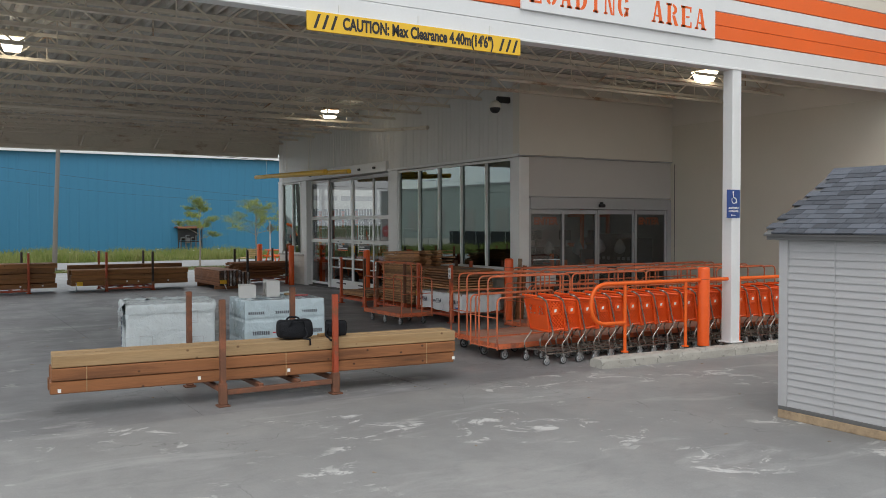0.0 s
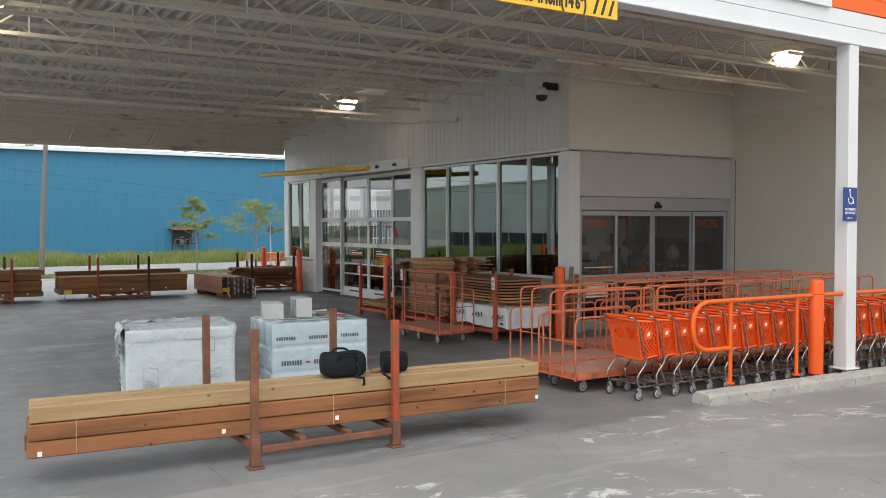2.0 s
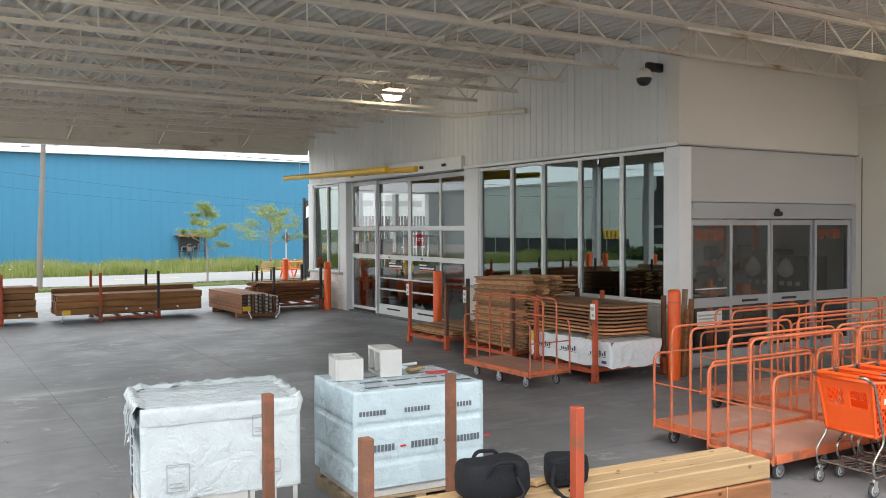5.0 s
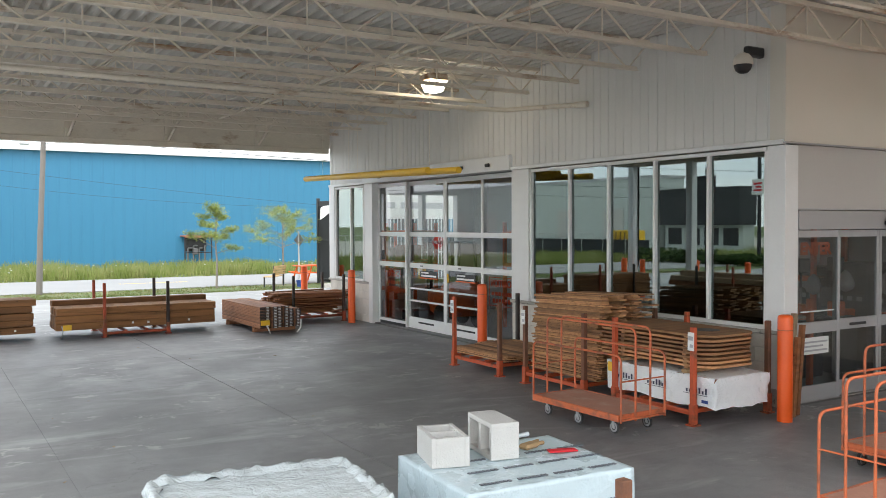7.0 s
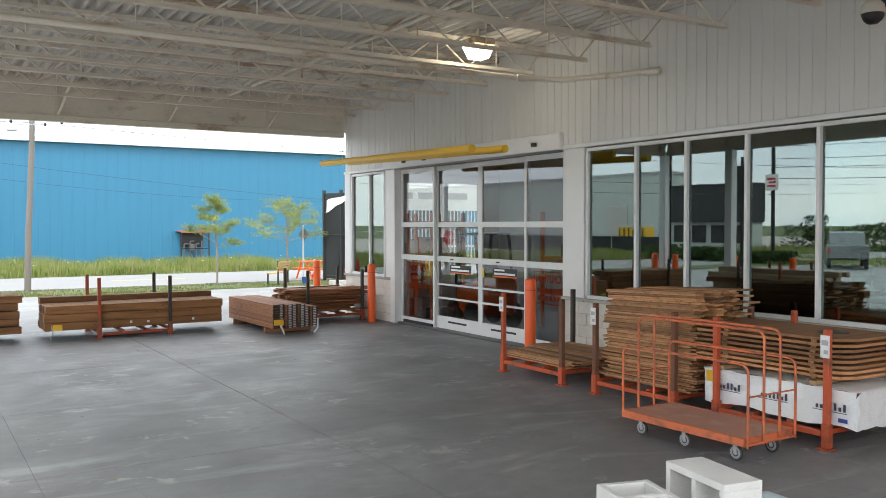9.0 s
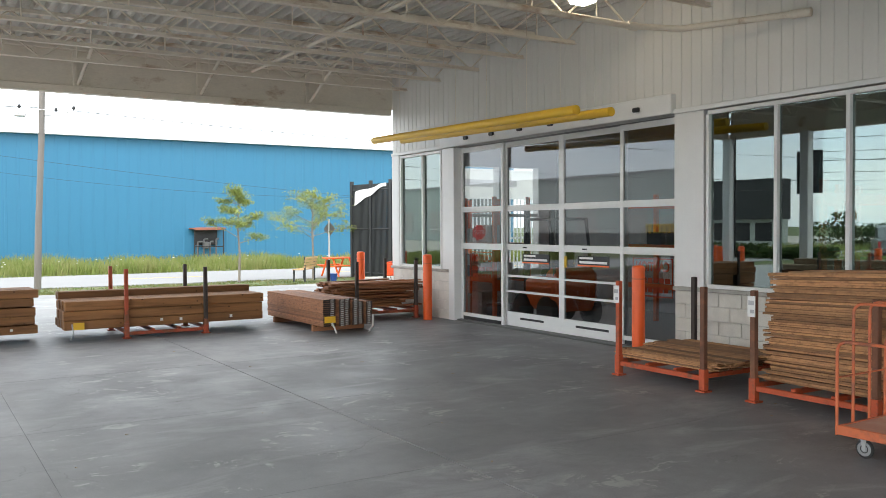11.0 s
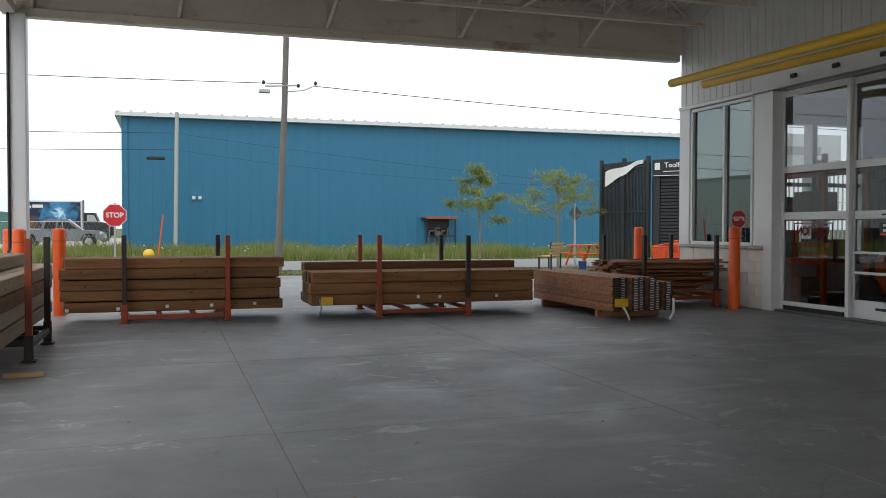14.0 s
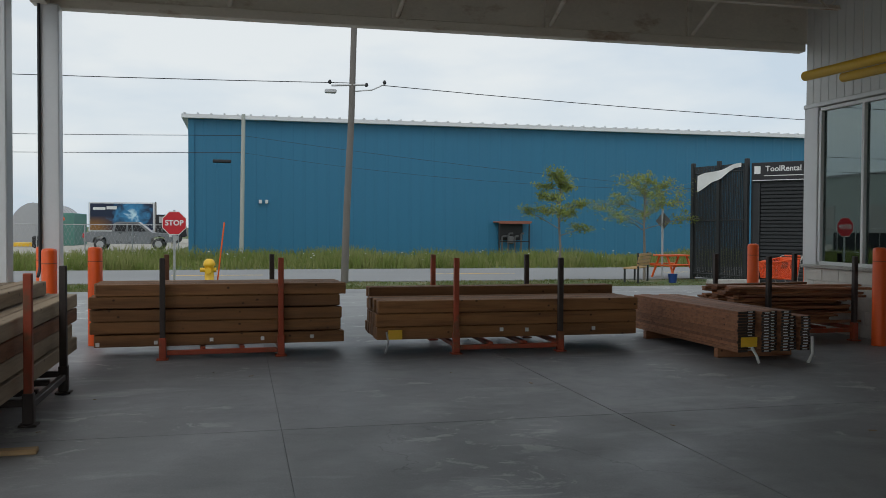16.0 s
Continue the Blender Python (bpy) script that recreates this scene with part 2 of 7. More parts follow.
WIN_GLASS = glass("window_glass", (0.6, 0.67, 0.65), 0.2, (0.6, 0.7, 0.68))
DOOR_GLASS = glass("door_glass", (0.6, 0.62, 0.62), 0.05, (0.8, 0.83, 0.86))
CLEAR_GLASS = bpy.data.materials.new("clear_inner_glass")
CLEAR_GLASS.use_nodes = True
CLEAR_GLASS.node_tree.nodes.remove(CLEAR_GLASS.node_tree.nodes["Principled BSDF"])
clear_bsdf = CLEAR_GLASS.node_tree.nodes.new("ShaderNodeBsdfTransparent")
clear_bsdf.inputs[0].default_value = (0.95, 0.96, 0.96, 1)
CLEAR_GLASS.node_tree.links.new(clear_bsdf.outputs[0], CLEAR_GLASS.node_tree.nodes["Material Output"].inputs["Surface"])
GRAVEL = surface("gravel", (0.42, 0.39, 0.34), 0.95, vary=0.12, big=0.3, fine=30, bump=0.5, world_space=True)
DARKTRIM = surface("dark_grey_joint", (0.12, 0.12, 0.12), 0.6, vary=0.1, big=2, fine=30, bump=0.05)
DARK_FLOOR = surface("lobby_floor", (0.34, 0.33, 0.32), 0.4, vary=0.1, big=0.6, fine=30, bump=0.05)
MORTAR = surface("mortar", (0.6, 0.58, 0.54), 0.9, vary=0.1, big=3, fine=60, bump=0.4)
BLOCK = surface("split_face_block", (0.66, 0.63, 0.57), 0.9, vary=0.14, big=5, fine=45, bump=0.8, random=0.05)
GREY_ALU = surface("grey_anodised_frame", (0.42, 0.42, 0.43), 0.42, 0.3, vary=0.05, big=3, fine=50, bump=0.03)
RUST_ROOF = surface("rusty_red_roof", (0.3, 0.11, 0.07), 0.7, vary=0.2, big=2, fine=30, bump=0.2)


def wood(name, base, dark, knots=True, random=0.12, rough=0.75):
    """Sawn wood: grain drawn out along x, knots, growth bands."""
    m = surface(name, base, rough, vary=0.3, big=1.6, fine=14, bump=0.35, stain=dark, stain_at=(0.48, 0.72), stain_scale=1.5, random=random, stretch=(0.4, 5.5, 5.5))
    if knots:
        n, l = m.node_tree.nodes, m.node_tree.links
        p = n["Principled BSDF"]
        link = p.inputs["Base Color"].links[0]
        src = link.from_socket
        mp = n.new("ShaderNodeMapping")
        mp.inputs["Scale"].default_value = (6.0, 7.5, 7.5)
        co = n.new("ShaderNodeTexCoord")
        info = n.new("ShaderNodeObjectInfo")
        ml = n.new("ShaderNodeMath")
        ml.operation = "MULTIPLY"
        ml.inputs[1].default_value = 91.0
        l.new(info.outputs["Random"], ml.inputs[0])
        l.new(ml.outputs[0], mp.inputs["Location"])
        l.new(co.outputs["Object"], mp.inputs["Vector"])
        v = n.new("ShaderNodeTexVoronoi")
        v.inputs["Scale"].default_value = 1.0
        l.new(mp.outputs[0], v.inputs["Vector"])
        r = n.new("ShaderNodeMapRange")
        r.inputs[1].default_value, r.inputs[2].default_value, r.inputs[3].default_value, r.inputs[4].default_value = 0.06, 0.14, 0.9, 0.0
        l.new(v.outputs["Distance"], r.inputs[0])
        mix = n.new("ShaderNodeMix")
        mix.data_type = "RGBA"
        l.new(r.outputs[0], mix.inputs[0])
        l.new(src, mix.inputs[6])
        mix.inputs[7].default_value = (dark[0] * 0.45, dark[1] * 0.4, dark[2] * 0.4, 1)
        l.new(mix.outputs[2], p.inputs["Base Color"])
    return m


PALE_WOOD = wood("pale_treated_wood", (0.4, 0.265, 0.135), (0.3, 0.18, 0.08), random=0.14)
BROWN_WOOD = wood("brown_treated_wood", (0.25, 0.1, 0.038), (0.105, 0.04, 0.015), random=0.3)
FAR_WOOD = wood("olive_brown_wood", (0.24, 0.11, 0.04), (0.11, 0.046, 0.017), random=0.32)
RED_WOOD = wood("red_brown_boards", (0.32, 0.14, 0.068), (0.18, 0.075, 0.038), random=0.3)
GREY_WOOD = wood("weathered_wood", (0.34, 0.25, 0.16), (0.2, 0.14, 0.09), random=0.2)
PICKET_WOOD = wood("picket_wood", (0.37, 0.19, 0.085), (0.19, 0.085, 0.035), knots=False, random=0.5)
SIGN_BLUE = surface("blue_sign", (0.02, 0.06, 0.24), 0.45, vary=0.05, big=4, fine=40, bump=0.02)
SIGN_WHITE = surface("white_print", (0.78, 0.78, 0.76), 0.6, vary=0.06, big=6, fine=60, bump=0.05)
SIGN_RED = surface("red_sign", (0.6, 0.02, 0.03), 0.45, vary=0.05, big=3, fine=30, bump=0.02)
PRINT_GREY = surface("faded_grey_print", (0.13, 0.145, 0.17), 0.5, vary=0.2, big=6, fine=60, bump=0.0)
SIGN_ORANGE = surface("red_orange_print", (0.75, 0.06, 0.015), 0.5, vary=0.1, big=6, fine=60, bump=0.0)
INK = surface("dark_blue_ink", (0.05, 0.06, 0.1), 0.6, vary=0.1, big=4, fine=40, bump=0.0)
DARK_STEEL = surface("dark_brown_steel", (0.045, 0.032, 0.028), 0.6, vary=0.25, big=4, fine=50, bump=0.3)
STEEL = surface("galvanised_steel", (0.5, 0.5, 0.5), 0.4, 0.8, vary=0.1, big=6, fine=60, bump=0.1)
CHROME = surface("worn_chrome", (0.38, 0.345, 0.31), 0.28, 0.95, vary=0.12, big=6, fine=60, bump=0.08)
WHEEL_GREY = surface("pale_grey_wheel", (0.36, 0.37, 0.38), 0.6, vary=0.2, big=9, fine=70, bump=0.08)
RUBBER = surface("grey_rubber", (0.05, 0.05, 0.05), 0.7, vary=0.15, big=8, fine=80, bump=0.1)
CART_PLASTIC = surface("orange_cart_plastic", (0.84, 0.1, 0.012), 0.4, vary=0.08, big=3, fine=40, bump=0.04)
ORANGE_CART = surface("chipped_orange_tube", (0.62, 0.155, 0.06), 0.5, vary=0.14, big=3, fine=40, bump=0.15, stain=(0.27, 0.1, 0.06), stain_at=(0.5, 0.66), stain_scale=5)
CART_DECK = surface("scuffed_plywood", (0.44, 0.225, 0.165), 0.75, vary=0.2, big=2, fine=30, bump=0.2, stain=(0.5, 0.36, 0.27), stain_at=(0.52, 0.75), stain_scale=3)
WRAP = surface("white_plastic_wrap", (0.84, 0.86, 0.87), 0.32, vary=0.06, big=3, fine=14, bump=0.5)
LAMP_GLOW = lamp_material("lamp_lens", (1.0, 0.88, 0.68), 8.0)


def concrete(name, base, dark, light, scuff, rough):
    """Worn slab: clouds, dark traffic stains, pale scuffs with ragged edges, hairline cracks."""
    m = bpy.data.materials.new(name)
    m.use_nodes = True
    n, l = m.node_tree.nodes, m.node_tree.links
    p = n["Principled BSDF"]
    geo = n.new("ShaderNodeNewGeometry")

    def tex(scale, detail, ro, stretch=(1, 1, 1), dist=0.0):
        mp = n.new("ShaderNodeMapping")
        mp.inputs["Scale"].default_value = stretch
        l.new(geo.outputs["Position"], mp.inputs["Vector"])
        t = n.new("ShaderNodeTexNoise")
        t.inputs["Scale"].default_value, t.inputs["Detail"].default_value, t.inputs["Roughness"].default_value, t.inputs["Distortion"].default_value = scale, detail, ro, dist
        l.new(mp.outputs[0], t.inputs["Vector"])
        return t.outputs[0]

    def rng(x, a, b, c=0.0, d=1.0):
        r = n.new("ShaderNodeMapRange")
        for i, q in enumerate((a, b, c, d)):
            r.inputs[i + 1].default_value = q
        l.new(x, r.inputs[0])
        return r.outputs[0]

    def mix(f, a, b, mode="MIX"):
        x = n.new("ShaderNodeMix")
        x.data_type, x.blend_type = "RGBA", mode
        for i, q in ((0, f), (6, a), (7, b)):
            if hasattr(q, "links"):
                l.new(q, x.inputs[i])
            elif i == 0:
                x.inputs[0].default_value = q
            else:
                x.inputs[i].default_value = (*q, 1)
        return x.outputs[2]

    def mul(a, b):
        x = n.new("ShaderNodeMath")
        x.operation = "MULTIPLY"
        l.new(a, x.inputs[0]), l.new(b, x.inputs[1])
        return x.outputs[0]

    c = mix(rng(tex(0.28, 6, 0.6), 0.36, 0.66), base, dark)
    c = mix(rng(tex(1.6, 8, 0.65, (1, 0.6, 1), 0.6), 0.46, 0.72, 0.0, 0.6), c, dark)
    c = mix(rng(tex(0.9, 7, 0.6, (0.55, 1.6, 1), 0.8), 0.55, 0.7, 0.0, 0.75), c, light)
    c = mix(mul(rng(tex(0.6, 4, 0.6), 0.52, 0.58), rng(tex(2.4, 9, 0.74, (0.8, 1.1, 1), 0.9), 0.56, 0.585)), c, scuff)
    c = mix(rng(tex(3.4, 9, 0.72, (0.7, 1.2, 1), 0.5), 0.5, 0.68, 0.0, 0.55), c, dark)
    c = mix(rng(tex(9.0, 8, 0.75, (1, 1, 1), 0.2), 0.58, 0.7, 0.0, 0.35), c, light)
    vo = n.new("ShaderNodeTexVoronoi")
    vo.feature = "DISTANCE_TO_EDGE"
    vo.inputs["Scale"].default_value = 0.3
    mp = n.new("ShaderNodeMapping")
    l.new(geo.outputs["Position"], mp.inputs["Vector"])
    wob = n.new("ShaderNodeVectorMath")
    nz = n.new("ShaderNodeTexNoise")
    nz.inputs["Scale"].default_value, nz.inputs["Detail"].default_value = 1.6, 6
    l.new(geo.outputs["Position"], nz.inputs["Vector"])
    l.new(mp.outputs[0], wob.inputs[0])
    l.new(nz.outputs["Color"], wob.inputs[1])
    l.new(wob.outputs[0], vo.inputs["Vector"])
    c = mix(mul(rng(vo.outputs["Distance"], 0.0, 0.0022, 0.55, 0.0), rng(tex(0.5, 2, 0.5), 0.48, 0.56)), c, (0.05, 0.05, 0.05))
    f = tex(70, 4, 0.6)
    c = mix(1.0, c, mix(rng(f, 0.25, 0.75), (0.86, 0.86, 0.86), (1.12, 1.12, 1.12)), "MULTIPLY")
    l.new(c, p.inputs["Base Color"])
    l.new(rng(tex(1.1, 6, 0.6), 0.3, 0.7, rough - 0.1, rough + 0.14), p.inputs["Roughness"])
    bp = n.new("ShaderNodeBump")
    bp.inputs["Strength"].default_value, bp.inputs["Distance"].default_value = 0.15, 0.004
    l.new(f, bp.inputs["Height"])
    l.new(bp.outputs[0], p.inputs["Normal"])
    return m


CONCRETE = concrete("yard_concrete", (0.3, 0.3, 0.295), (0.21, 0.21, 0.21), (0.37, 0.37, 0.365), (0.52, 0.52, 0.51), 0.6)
# canopy slabs: dirtier, and their colours lowered for the shade of the roof
CONCRETE_SHADED = concrete("shaded_canopy_concrete", (0.255, 0.255, 0.26), (0.16, 0.16, 0.165), (0.33, 0.33, 0.335), (0.345, 0.342, 0.335), 0.5)
CINDER = surface("grey_concrete_block", (0.56, 0.55, 0.53), 0.9, vary=0.08, big=8, fine=90, bump=0.5)
WRAP_CLEAR = surface("torn_white_wrap", (0.62, 0.68, 0.7), 0.22, vary=0.1, big=3, fine=10, bump=0.3, stain=(0.52, 0.56, 0.57), stain_at=(0.52, 0.75), stain_scale=3)
WRAP_BLUE = surface("blue_white_wrap", (0.52, 0.63, 0.68), 0.28, vary=0.07, big=3, fine=14, bump=0.4)
NYLON = surface("black_nylon", (0.009, 0.01, 0.013), 0.75, vary=0.3, big=8, fine=60, bump=0.6, spec=0.25)
GREY_NYLON = surface("grey_mesh_nylon", (0.12, 0.13, 0.15), 0.7, vary=0.2, big=8, fine=90, bump=0.5)
SHED_GREY = surface("grey_painted_siding", (0.42, 0.42, 0.43), 0.6, vary=0.05, big=2, fine=30, bump=0.12)
SHINGLE = surface("slate_grey_shingle", (0.085, 0.095, 0.115), 0.9, vary=0.25, big=4, fine=80, bump=0.6, random=0.4)
POLE_WOOD = surface("weathered_pole", (0.17, 0.155, 0.14), 0.85, vary=0.2, big=3, fine=40, bump=0.4, stretch=(3, 3, 0.3))
POLE_PALE = surface("pale_pole", (0.42, 0.44, 0.4), 0.8, vary=0.1, big=3, fine=40, bump=0.2, stretch=(3, 3, 0.3))
BARK = surface("grey_bark", (0.24, 0.21, 0.18), 0.9, vary=0.25, big=6, fine=50, bump=0.5)
BENCH_WOOD = surface("yellowish_bench_wood", (0.5, 0.32, 0.14), 0.7, vary=0.12, big=3, fine=40, bump=0.2)
SILVER = surface("silver_car_paint", (0.24, 0.25, 0.26), 0.3, 0.5, vary=0.05, big=1, fine=30, bump=0.0)
def mural(name, centre):
    """Printed picture: pale glow with streaks on navy, amber low at one end."""
    m = surface(name, (0.01, 0.03, 0.08), 0.4, vary=0.3, big=0.8, fine=6, bump=0.0)
    n, l = m.node_tree.nodes, m.node_tree.links
    p = n["Principled BSDF"]
    co, sub, ln = n.new("ShaderNodeTexCoord"), n.new("ShaderNodeVectorMath"), n.new("ShaderNodeVectorMath")
    sub.operation, ln.operation = "SUBTRACT", "LENGTH"
    sub.inputs[1].default_value = centre
    l.new(co.outputs["Object"], sub.inputs[0]), l.new(sub.outputs[0], ln.inputs[0])
    t = n.new("ShaderNodeTexNoise")
    t.inputs["Scale"].default_value, t.inputs["Detail"].default_value, t.inputs["Distortion"].default_value = 1.1, 6, 1.2
    l.new(co.outputs["Object"], t.inputs["Vector"])
    ad = n.new("ShaderNodeMath")
    ad.operation = "MULTIPLY_ADD"
    ad.inputs[1].default_value, ad.inputs[2].default_value = 3.4, -1.5
    l.new(t.outputs[0], ad.inputs[0])
    sm = n.new("ShaderNodeMath")
    l.new(ad.outputs[0], sm.inputs[0]), l.new(ln.outputs["Value"], sm.inputs[1])
    r = n.new("ShaderNodeValToRGB")
    r.color_ramp.elements[0].position, r.color_ramp.elements[0].color = 0.1, (0.6, 0.82, 0.9, 1)
    r.color_ramp.elements[1].position, r.color_ramp.elements[1].color = 0.95, (0.008, 0.018, 0.05, 1)
    k = r.color_ramp.elements.new(0.38)
    k.color = (0.05, 0.26, 0.5, 1)
    dv = n.new("ShaderNodeMath")
    dv.operation = "DIVIDE"
    dv.inputs[1].default_value = 2.2
    l.new(sm.outputs[0], dv.inputs[0]), l.new(dv.outputs[0], r.inputs[0])
    sx = n.new("ShaderNodeSeparateXYZ")
    l.new(co.outputs["Object"], sx.inputs[0])
    f1, f2, ml = n.new("ShaderNodeMapRange"), n.new("ShaderNodeMapRange"), n.new("ShaderNodeMath")
    f1.inputs[1].default_value, f1.inputs[2].default_value, f1.inputs[3].default_value, f1.inputs[4].default_value = 0.8, 2.4, 1.0, 0.0
    f2.inputs[1].default_value, f2.inputs[2].default_value, f2.inputs[3].default_value, f2.inputs[4].default_value = 1.7, 2.6, 1.0, 0.0
    ml.operation = "MULTIPLY"
    l.new(sx.outputs["X"], f1.inputs[0]), l.new(sx.outputs["Z"], f2.inputs[0])
    l.new(f1.outputs[0], ml.inputs[0]), l.new(f2.outputs[0], ml.inputs[1])
    mx = n.new("ShaderNodeMix")
    mx.data_type = "RGBA"
    mx.inputs[7].default_value = (0.32, 0.15, 0.04, 1)
    l.new(ml.outputs[0], mx.inputs[0]), l.new(r.outputs[0], mx.inputs[6])
    l.new(mx.outputs[2], p.inputs["Base Color"])
    return m


MURAL = mural("printed_truck_side", (3.8, -1.2, 2.75))
GREEN_PAINT = surface("faded_green_paint", (0.1, 0.24, 0.2), 0.6, vary=0.12, big=1, fine=20, bump=0.05)
PALE_WALL = surface("pale_grey_cladding", (0.5, 0.54, 0.52), 0.7, vary=0.06, big=0.4, fine=10, bump=0.05)
CHARCOAL = surface("charcoal_cladding", (0.03, 0.032, 0.035), 0.7, vary=0.15, big=1, fine=20, bump=0.1)
BRICKISH = surface("dark_brick", (0.13, 0.08, 0.065), 0.85, vary=0.2, big=1, fine=20, bump=0.2)


def foliage(name, a, b):
    m = surface(name, a, 0.65, vary=0.3, big=1.5, fine=12, bump=0.0, stain=b, stain_at=(0.42, 0.62), stain_scale=0.9, spec=0.25, world_space=True)
    p = m.node_tree.nodes["Principled BSDF"]
    n, l = m.node_tree.nodes, m.node_tree.links
    tl, mx = n.new("ShaderNodeBsdfTranslucent"), n.new("ShaderNodeMixShader")
    l.new(p.inputs["Base Color"].links[0].from_socket, tl.inputs["Color"])
    mx.inputs[0].default_value = 0.4
    l.new(p.outputs[0], mx.inputs[1]), l.new(tl.outputs[0], mx.inputs[2])
    l.new(mx.outputs[0], n["Material Output"].inputs["Surface"])
    return m


LEAF = foliage("young_leaves", (0.32, 0.36, 0.1), (0.22, 0.27, 0.07))
WEED = foliage("weeds", (0.2, 0.25, 0.065), (0.32, 0.32, 0.13))
HEDGE = foliage("dark_bushes", (0.05, 0.085, 0.025), (0.03, 0.05, 0.018))
VERGE = foliage("verge", (0.12, 0.16, 0.045), (0.25, 0.22, 0.11))


def creases(m, scale, strength):
    """Adds sharp film creases to a material's relief."""
    n, l = m.node_tree.nodes, m.node_tree.links
    p = n["Principled BSDF"]
    co = n.new("ShaderNodeTexCoord")
    prev = p.inputs["Normal"].links[0].from_socket
    for sc_, st in ((scale, strength), (scale * 2.7, strength * 0.6)):
        t = n.new("ShaderNodeTexNoise")
        t.inputs["Scale"].default_value, t.inputs["Detail"].default_value, t.inputs["Distortion"].default_value = sc_, 3, 1.6
        l.new(co.outputs["Object"], t.inputs["Vector"])
        a, b = n.new("ShaderNodeMath"), n.new("ShaderNodeMath")
        a.operation, b.operation = "SUBTRACT", "ABSOLUTE"
        a.inputs[1].default_value = 0.5
        l.new(t.outputs[0], a.inputs[0]), l.new(a.outputs[0], b.inputs[0])
        bp = n.new("ShaderNodeBump")
        bp.inputs["Strength"].default_value, bp.inputs["Distance"].default_value = st, 0.05
        l.new(b.outputs[0], bp.inputs["Height"]), l.new(prev, bp.inputs["Normal"])
        prev = bp.outputs[0]
    l.new(prev, p.inputs["Normal"])


creases(WRAP_CLEAR, 4.2, 0.55)
creases(WRAP, 5.0, 0.5)
creases(WRAP_BLUE, 4.0, 0.3)

# ---- large structure ----
X0, XW, XS = -0.35, 11.4, 16.15      # open side of the canopy, glazed wall, store wall
YF, YB, YFAR = 9.88, 15.9, 31.0      # front fascia, entrance front, far end of the canopy
DECK_Z, LEDGE = 5.5, 3.64
rnd = random.Random(7)

solid("ground", Mesh().box(-900, 900, -300, 1500, -0.6, -0.05), GRASS_SOIL, "wide grassy ground of the neighbourhood", "ground", kind="structure")
solid("lot", Mesh().box(-60, 22, -40, 9.7, -0.3, 0.0).box(-60, -0.4, 9.7, 41.0, -0.3, 0.0).box(-0.4, 22, 30.98, 41.0, -0.3, -0.001).box(-0.4, 22, 9.7, 30.98, -0.3, -0.06), CONCRETE, "pale concrete yard around the canopy", "pavement", kind="structure")
solid("road", Mesh().box(-300, 300, 44.6, 52.4, -0.3, -0.02), ASPHALT, "grey asphalt street passing the yard", "road", kind="structure")
solid("gravel_yard", Mesh().box(-120, -2, 66, 140, -0.3, -0.03), GRAVEL, "dusty gravel yard across the street", "ground", kind="structure")
mk = Mesh()
for i in range(-12, 20):
    mk.box(i * 9.0, i * 9.0 + 3.0, 48.4, 48.52, -0.025, -0.016)
solid("lane_marking", mk, YELLOW, "faded yellow dashes along the street", "marking", kind="structure")

# entrance block: walls with real openings
def wall(name, mesh, material, label, category="wall"):
    return solid(name, mesh, material, label, category, kind="structure")


w = Mesh().box(XW + 0.02, XW + 0.25, YB + 0.25, YFAR, LEDGE, DECK_Z + 0.1)
side_wall = wall("wall_side_upper", w, SIDING, "white vertical ribbed siding above the windows")
w = Mesh()
y = YB + 0.3
while y < YFAR - 0.1:
    w.prism([(y, XW + 0.021), (y + 0.006, XW + 0.012), (y + 0.172, XW + 0.012), (y + 0.178, XW + 0.021)], "z", 0, 1, m=Matrix(((0, 1, 0, 0), (1, 0, 0, 0), (0, 0, DECK_Z + 0.1 - LEDGE - 0.06, LEDGE + 0.06), (0, 0, 0, 1))))
    y += 0.19
part("siding_rib", w, SIDING, side_wall)
part("flashing", Mesh().box(XW - 0.035, XW + 0.05, YB + 0.02, YFAR + 0.01, LEDGE - 0.02, LEDGE + 0.045, 0.006), FRAME_METAL, side_wall)
front = wall("wall_front_upper", Mesh().box(XW + 0.0, XS, YB, YB + 0.25, LEDGE + 0.02, DECK_Z + 0.1), BEIGE, "smooth beige wall panel above the entrance")
part("flashing", Mesh().box(XW - 0.03, XS - 0.01, YB - 0.03, YB + 0.02, LEDGE - 0.012, LEDGE + 0.012, 0.004), GREY_ALU, front)
panel = wall("wall_front_panel", Mesh().box(XW + 0.24, XS, YB + 0.05, YB + 0.25, 2.73, LEDGE - 0.013), GREY_PANEL, "grey flat panel above the sliding doors")
part("trim", Mesh().box(XW + 0.24, XS, YB + 0.035, YB + 0.05, 2.73, 2.75), GREY_ALU, panel)
store = wall("wall_store", Mesh().box(XS, XS + 0.3, -30, YB + 0.3, -0.1, 7.6), STORE_WALL, "tall tan precast wall of the store")
part("panel_joint", Mesh().box(XS - 0.004, XS, YB - 0.1, YB - 0.08, 0, 3.6), DARKTRIM, store)
part("upper_band", Mesh().box(XS - 0.03, XS, -30, YB, 4.55, 7.6), BEIGE, store, "paler beige upper band")
wall("wall_inner", Mesh().box(XS, XS + 0.3, YB + 0.3, 21.3, -0.1, 6).box(XS, XS + 0.3, 21.3, YFAR, -0.1, 6), LOBBY_PAINT, "grey inner lobby wall")
